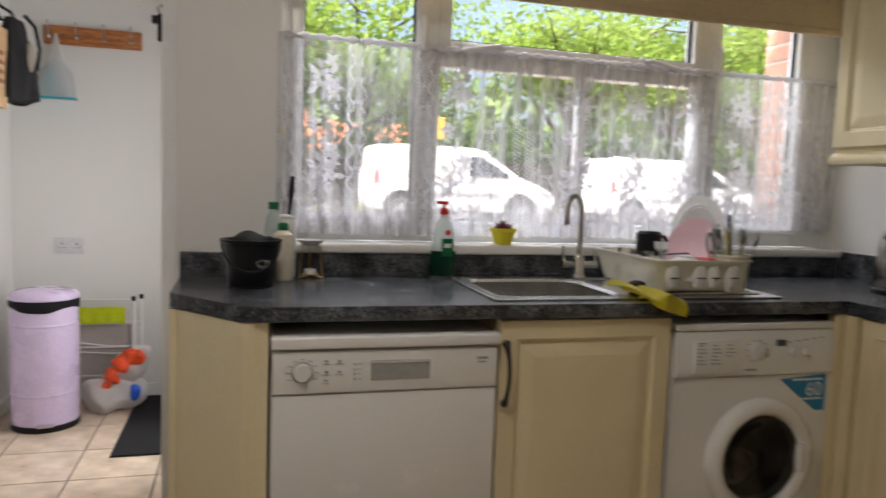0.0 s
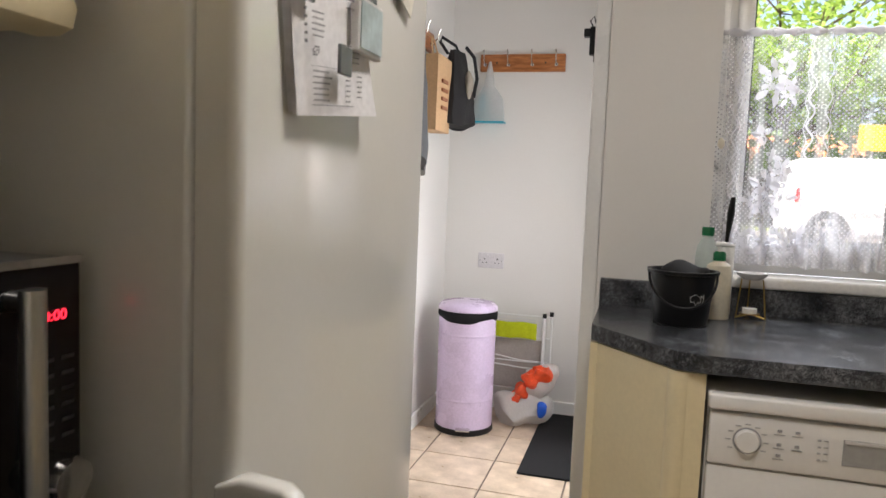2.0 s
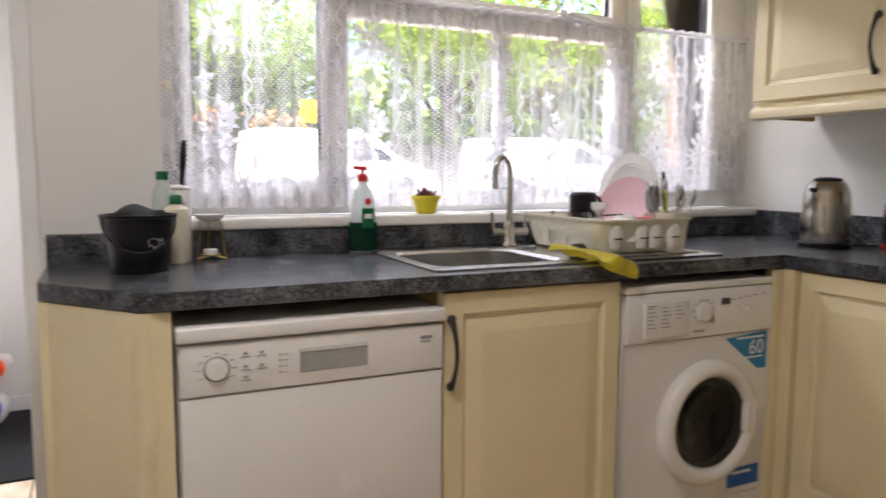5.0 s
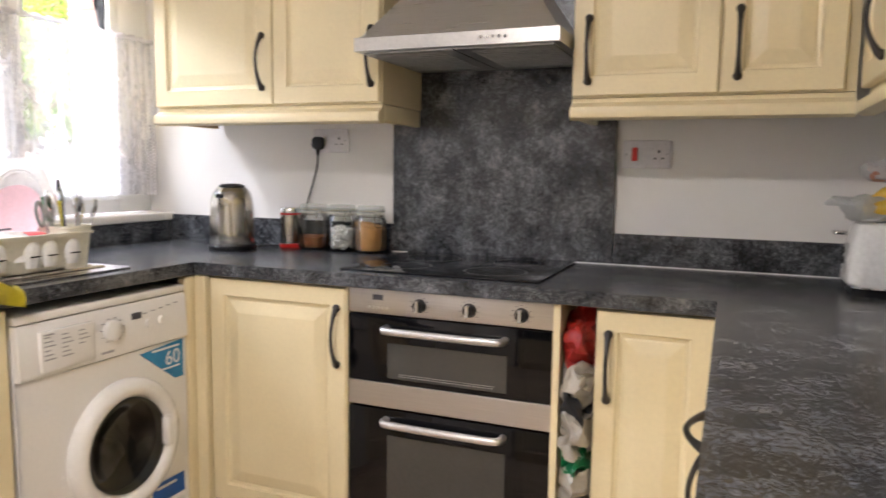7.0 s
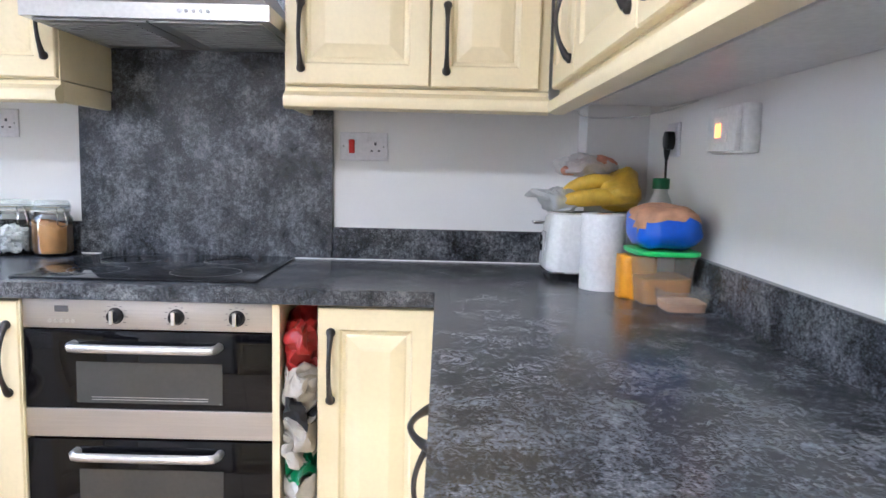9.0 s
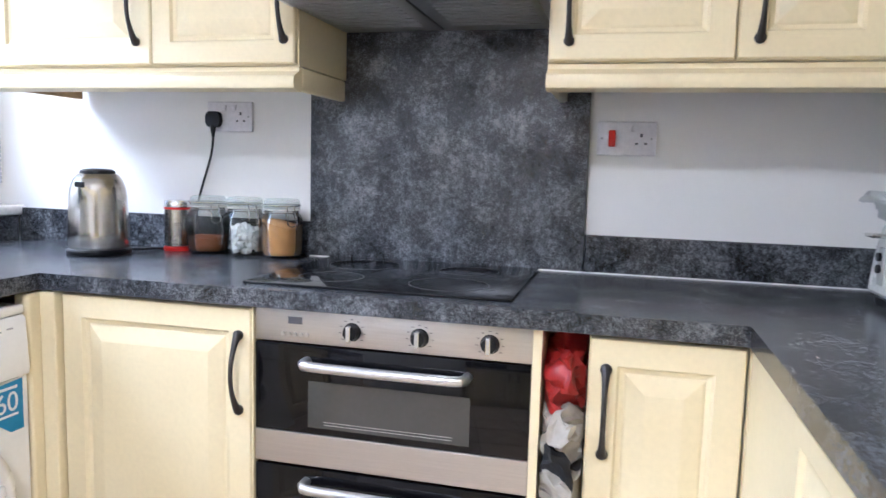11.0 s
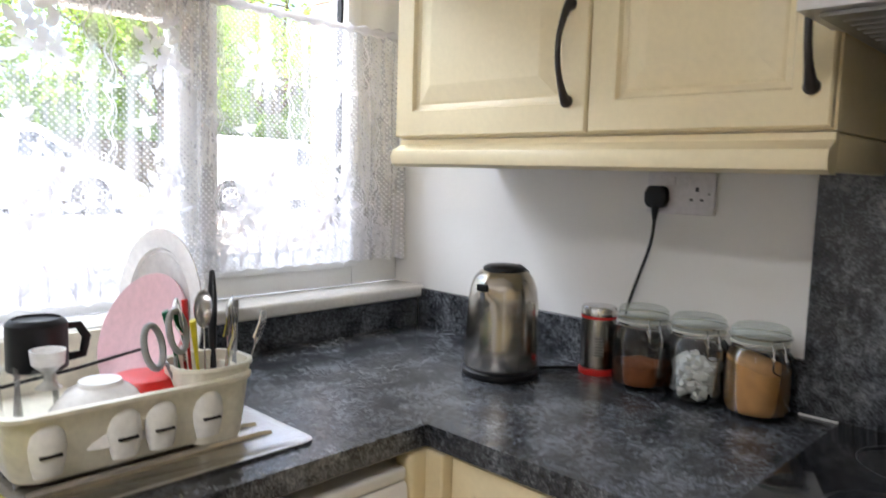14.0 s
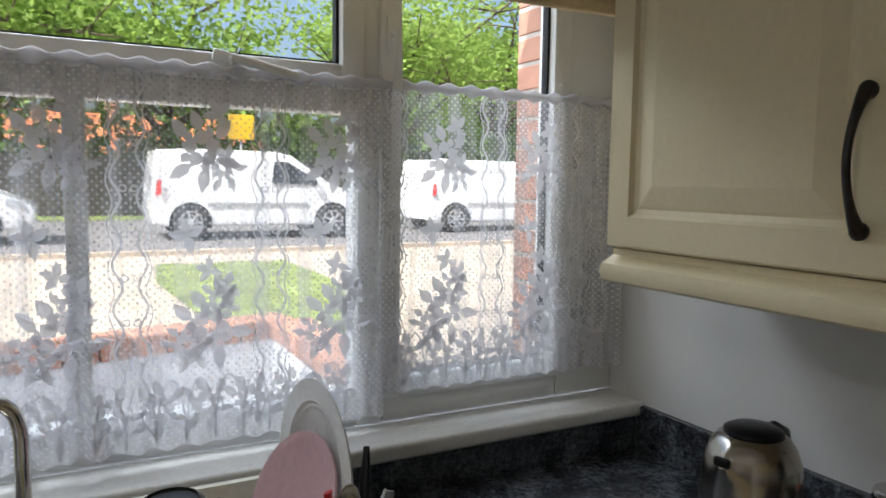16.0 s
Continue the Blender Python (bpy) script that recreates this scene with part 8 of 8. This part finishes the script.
wp = thing("wall_panel", (XU, 0.42, 0), 90, "white painted panel with a narrow ledge on the utility wall", "wall panel", kind="structure")
part("panel", slab(-0.70, 0.52, -0.014, 0.0, 0.13, 0.600, 0.003), WALL, wp)
part("ledge", slab(-0.70, 0.52, -0.030, 0.0, 0.602, 0.622, 0.004), UPVC, wp)
part("rail", slab(-0.70, 0.52, -0.024, -0.0165, 0.085, 0.128, 0.003), UPVC, wp)


def hook_mesh():
    h = bmesh.new()
    tube(h, [(0, 0, 0.0), (0, -0.022, -0.008), (0, -0.036, 0.008), (0, -0.040, 0.035), (0, -0.048, 0.052)], [0.004, 0.0035, 0.0035, 0.0035, 0.005], 8)
    tube(h, [(0, 0, -0.012), (0, -0.018, -0.022), (0, -0.024, -0.012)], [0.004, 0.0035, 0.0045], 8)
    tube(h, [(0, -0.0005, -0.02), (0, -0.0035, -0.02)], 0.010, 12)
    return h


def coat_rack(loc, rz, length, hooks, label):
    r_ = thing("coat_rack", loc, rz, label, "coat rack", "coat racks")
    part("board", slab(-length / 2, length / 2, -0.020, 0.0, -0.047, 0.047, 0.005, 3), PINE, r_, "varnished pine board", smooth=True)
    for x in hooks:
        part("hook", hook_mesh(), CHROME, r_, "small steel double hook", smooth=True, loc=(x, -0.020, 0.010))
    for x in (-length * 0.30, length * 0.27):
        part("knot", turned(lathe(bmesh.new(), [(0.006, 0), (0.005, 0.0006), (0, 0.0006)], 12), pose(x, -0.020, 0, 90, 0, 0)), BARK, r_)


coat_rack((-3.174, YU - 0.001, 1.922), 0, 0.465, (-0.205, -0.075, 0.055, 0.185), "varnished pine coat rack with four hooks on the utility wall")
coat_rack((XU + 0.001, 1.02, 1.940), 90, 0.66, (-0.27, -0.09, 0.09, 0.27), "varnished pine coat rack hung with coats and bags")


def hanging(name, x, y0, y1, z0, z1, thick, m_, label, cat, seed, taper=0.25, folds=5):
    """Cloth or a bag that hangs from a hook on the west wall."""
    g_ = thing(name, (x, (y0 + y1) / 2, z1), 0, label, cat)
    b_ = bmesh.new()
    seg, rows_ = 32, 18
    rr_ = random.Random(seed)
    ph = rr_.uniform(0, 6)
    rings_ = []
    for j in range(rows_ + 1):
        t = j / rows_
        wv = (y1 - y0) / 2 * (taper + (1 - taper) * min(1, t * 1.6) ** 0.7)
        ring = []
        for i in range(seg):
            a = 2 * math.pi * i / seg
            k = 1 + 0.16 * t * math.sin(folds * a + ph + t * 2) + 0.05 * math.sin(9 * a)
            ring.append((thick * (0.35 + 0.65 * min(1, t * 1.5)) * k * math.cos(a), wv * k * math.sin(a), -(z1 - z0) * t * (1 + 0.06 * math.sin(a * 2 + ph) * t)))
        rings_.append(ring)
    loft(b_, rings_)
    crumple(b_, 0.010, 9, seed)
    part("cloth" if "coat" in name else "bag", b_, m_, g_, smooth=True)
    return g_


hanging("grey_green_coat", XU + 0.11, 0.42, 0.84, 1.31, 1.99, 0.065, COAT, "grey-green cloth coat hanging from the rack", "coat", 1, 0.2)
hanging("grey_scarf", XU + 0.16, 0.62, 0.80, 1.33, 1.80, 0.03, COAT_GREY, "dark grey checked scarf hanging under the coat", "scarf", 2, 0.5)
g = thing("paper_carrier_bag", (XU + 0.105, 1.11, 1.490), 0, "brown paper carrier bag with printing on the rack", "paper bag")
b = bmesh.new()
prism(b, [(-0.05, -0.12), (0.045, -0.12), (0.05, 0.0), (0.045, 0.12), (-0.05, 0.12)], 0.0, 0.34, 0.003)
crumple(b, 0.006, 10, 2)
part("bag", b, KRAFT, g)
b = bmesh.new()
for i in range(4):
    box(b, 0.048, 0.056, -0.06 + 0.0 * i, 0.03, 0.10 + i * 0.04, 0.115 + i * 0.04)
part("printing", b, mat("brown_print", (0.30, 0.12, 0.06), 0.7), g)
part("handle", tube(bmesh.new(), [(0.0, -0.05, 0.34), (-0.02, -0.02, 0.43), (-0.045, 0.0, 0.452), (-0.02, 0.02, 0.43), (0.0, 0.05, 0.34)], 0.004, 8), KRAFT, g)
hanging("black_rucksack", XU + 0.135, 1.20, 1.56, 1.55, 1.90, 0.085, BAG_BLACK, "black canvas shoulder bag with a pale patch hanging on the rack", "bag", 5, 0.55, 3)
g = bpy.data.objects["black_rucksack"]
part("strap", tube(bmesh.new(), [(0.03, 0.05, 0.04), (0.06, 0.11, 0.0), (0.07, 0.15, -0.10), (0.06, 0.13, -0.20)], 0.009, 8, 0.4), BAG_BLACK, g, smooth=True)
part("strap", tube(bmesh.new(), [(-0.02, -0.10, -0.02), (-0.065, -0.09, 0.04), (-0.06, -0.085, 0.065), (0.0, -0.04, 0.03), (0.03, 0.03, -0.05)], 0.009, 8, 0.4), BAG_BLACK, g, smooth=True)
part("patch", blob(0.020, 0.045, 0.07, 0.008, 20, 2, 3, 0.072, -0.03, -0.16), mat("pale_patch", (0.33, 0.29, 0.24), 0.8), g, smooth=True)
g = thing("polythene_bag", (-3.345, YU - 0.045, 1.925), 0, "clear polythene bag with a blue bottle hanging on a hook", "bag")
b = bmesh.new()
loft(b, [[(0.006 * math.cos(a), 0.006 * math.sin(a), 0.0) for a in [k * math.pi / 8 for k in range(16)]], [(0.02 * math.cos(a), 0.012 * math.sin(a), -0.06) for a in [k * math.pi / 8 for k in range(16)]], [(0.03 * math.cos(a), 0.02 * math.sin(a), -0.13) for a in [k * math.pi / 8 for k in range(16)]], [(0.080 * math.cos(a), 0.03 * math.sin(a), -0.20) for a in [k * math.pi / 8 for k in range(16)]], [(0.092 * math.cos(a), 0.028 * math.sin(a), -0.325) for a in [k * math.pi / 8 for k in range(16)]]])
part("film", b, POLY, g, smooth=True)
part("blue_bottle", blob(0.018, 0.012, 0.065, 0.008, 20, 1, 3, -0.03, -0.006, -0.235), TURQ, g, smooth=True)
part("base_strip", slab(-0.094, 0.094, -0.030, 0.030, -0.331, -0.322, 0.002), TURQ, g)
g = thing("key_hook", (-2.668, 0.155, 1.710), 90, "black iron key holder with hanging keys on the door lining", "key holder")
part("body", slab(-0.012, 0.012, 0.0, 0.020, -0.055, 0.030, 0.002), BLACK_PL, g)
part("arm", slab(-0.014, 0.014, 0.018, 0.038, 0.0, 0.024, 0.002), BLACK_PL, g)
part("wire", tube(bmesh.new(), [(0, 0.012, 0.03), (0.004, 0.022, 0.05), (0, 0.010, 0.062), (-0.004, 0.004, 0.04)], 0.0022, 6), PEWTER, g)
part("key", slab(-0.004, 0.004, 0.004, 0.007, -0.075, -0.05), PEWTER, g)
g = thing("pull_cord_knob", (-2.300, 0.02, 1.385), 0, "small cream cord knob beside the window", "cord")
part("knob", lathe(bmesh.new(), [(0.004, -0.016), (0.010, -0.006), (0.009, 0.006), (0.003, 0.014)], 16), CREAM_BOTTLE, g, smooth=True)
part("cord", tube(bmesh.new(), [(0, 0, 0.012), (0, -0.03, 0.66)], 0.0012, 6), UPVC, g)

# ceiling light
g = thing("ceiling_light", (-2.35, -1.35, HIGH), 0, "round white flush ceiling light, switched on", "ceiling light")
part("base", lathe(bmesh.new(), [(0.17, -0.03), (0.18, -0.001)], 40), UPVC, g, smooth=True)
part("diffuser", lathe(bmesh.new(), [(0.165, -0.031), (0.155, -0.07), (0.10, -0.10), (0, -0.11)], 40, cap=False), LAMP_GLOW, g, smooth=True)

# ---- floor tiles, piece by piece ----
TP = 0.3325
TILE_ME = {}


def tile_piece(x0, x1, y0, y1):
    key = (round(x1 - x0, 3), round(y1 - y0, 3))
    if key not in TILE_ME:
        q_ = slab(0, x1 - x0, 0, y1 - y0, -0.006, 0.0, 0.0015, 1)
        m_ = bpy.data.meshes.new("tile")
        q_.to_mesh(m_), q_.free()
        m_.materials.append(TILE)
        TILE_ME[key] = m_
    o = new("tile", TILE_ME[key])
    o.parent = floor
    o.matrix_basis = pose(x0, y0, 0)


GAP = 0.004
for i in range(-3, 9):
    for j in range(-13, 4):
        x0, x1 = -2.745 + i * TP + GAP, -2.745 + (i + 1) * TP - GAP
        y0, y1 = 0.99 + j * TP + GAP, 0.99 + (j + 1) * TP - GAP
        if y1 <= YN + 0.28:
            ax0, ax1, ay0, ay1 = XW, XE, YS, YN
            if y0 > -0.98:
                ax0 = XU
        else:
            ax0, ax1, ay0, ay1 = XU, -2.56, YN - 0.3, YU
        if YN - 0.001 < y1 and x0 > -2.66:
            ay1 = YN if x0 > -2.56 else ay1
        x0, x1, y0, y1 = max(x0, ax0), min(x1, ax1), max(y0, ay0), min(y1, ay1)
        if x1 - x0 > 0.01 and y1 - y0 > 0.01:
            tile_piece(x0, x1, y0, y1)
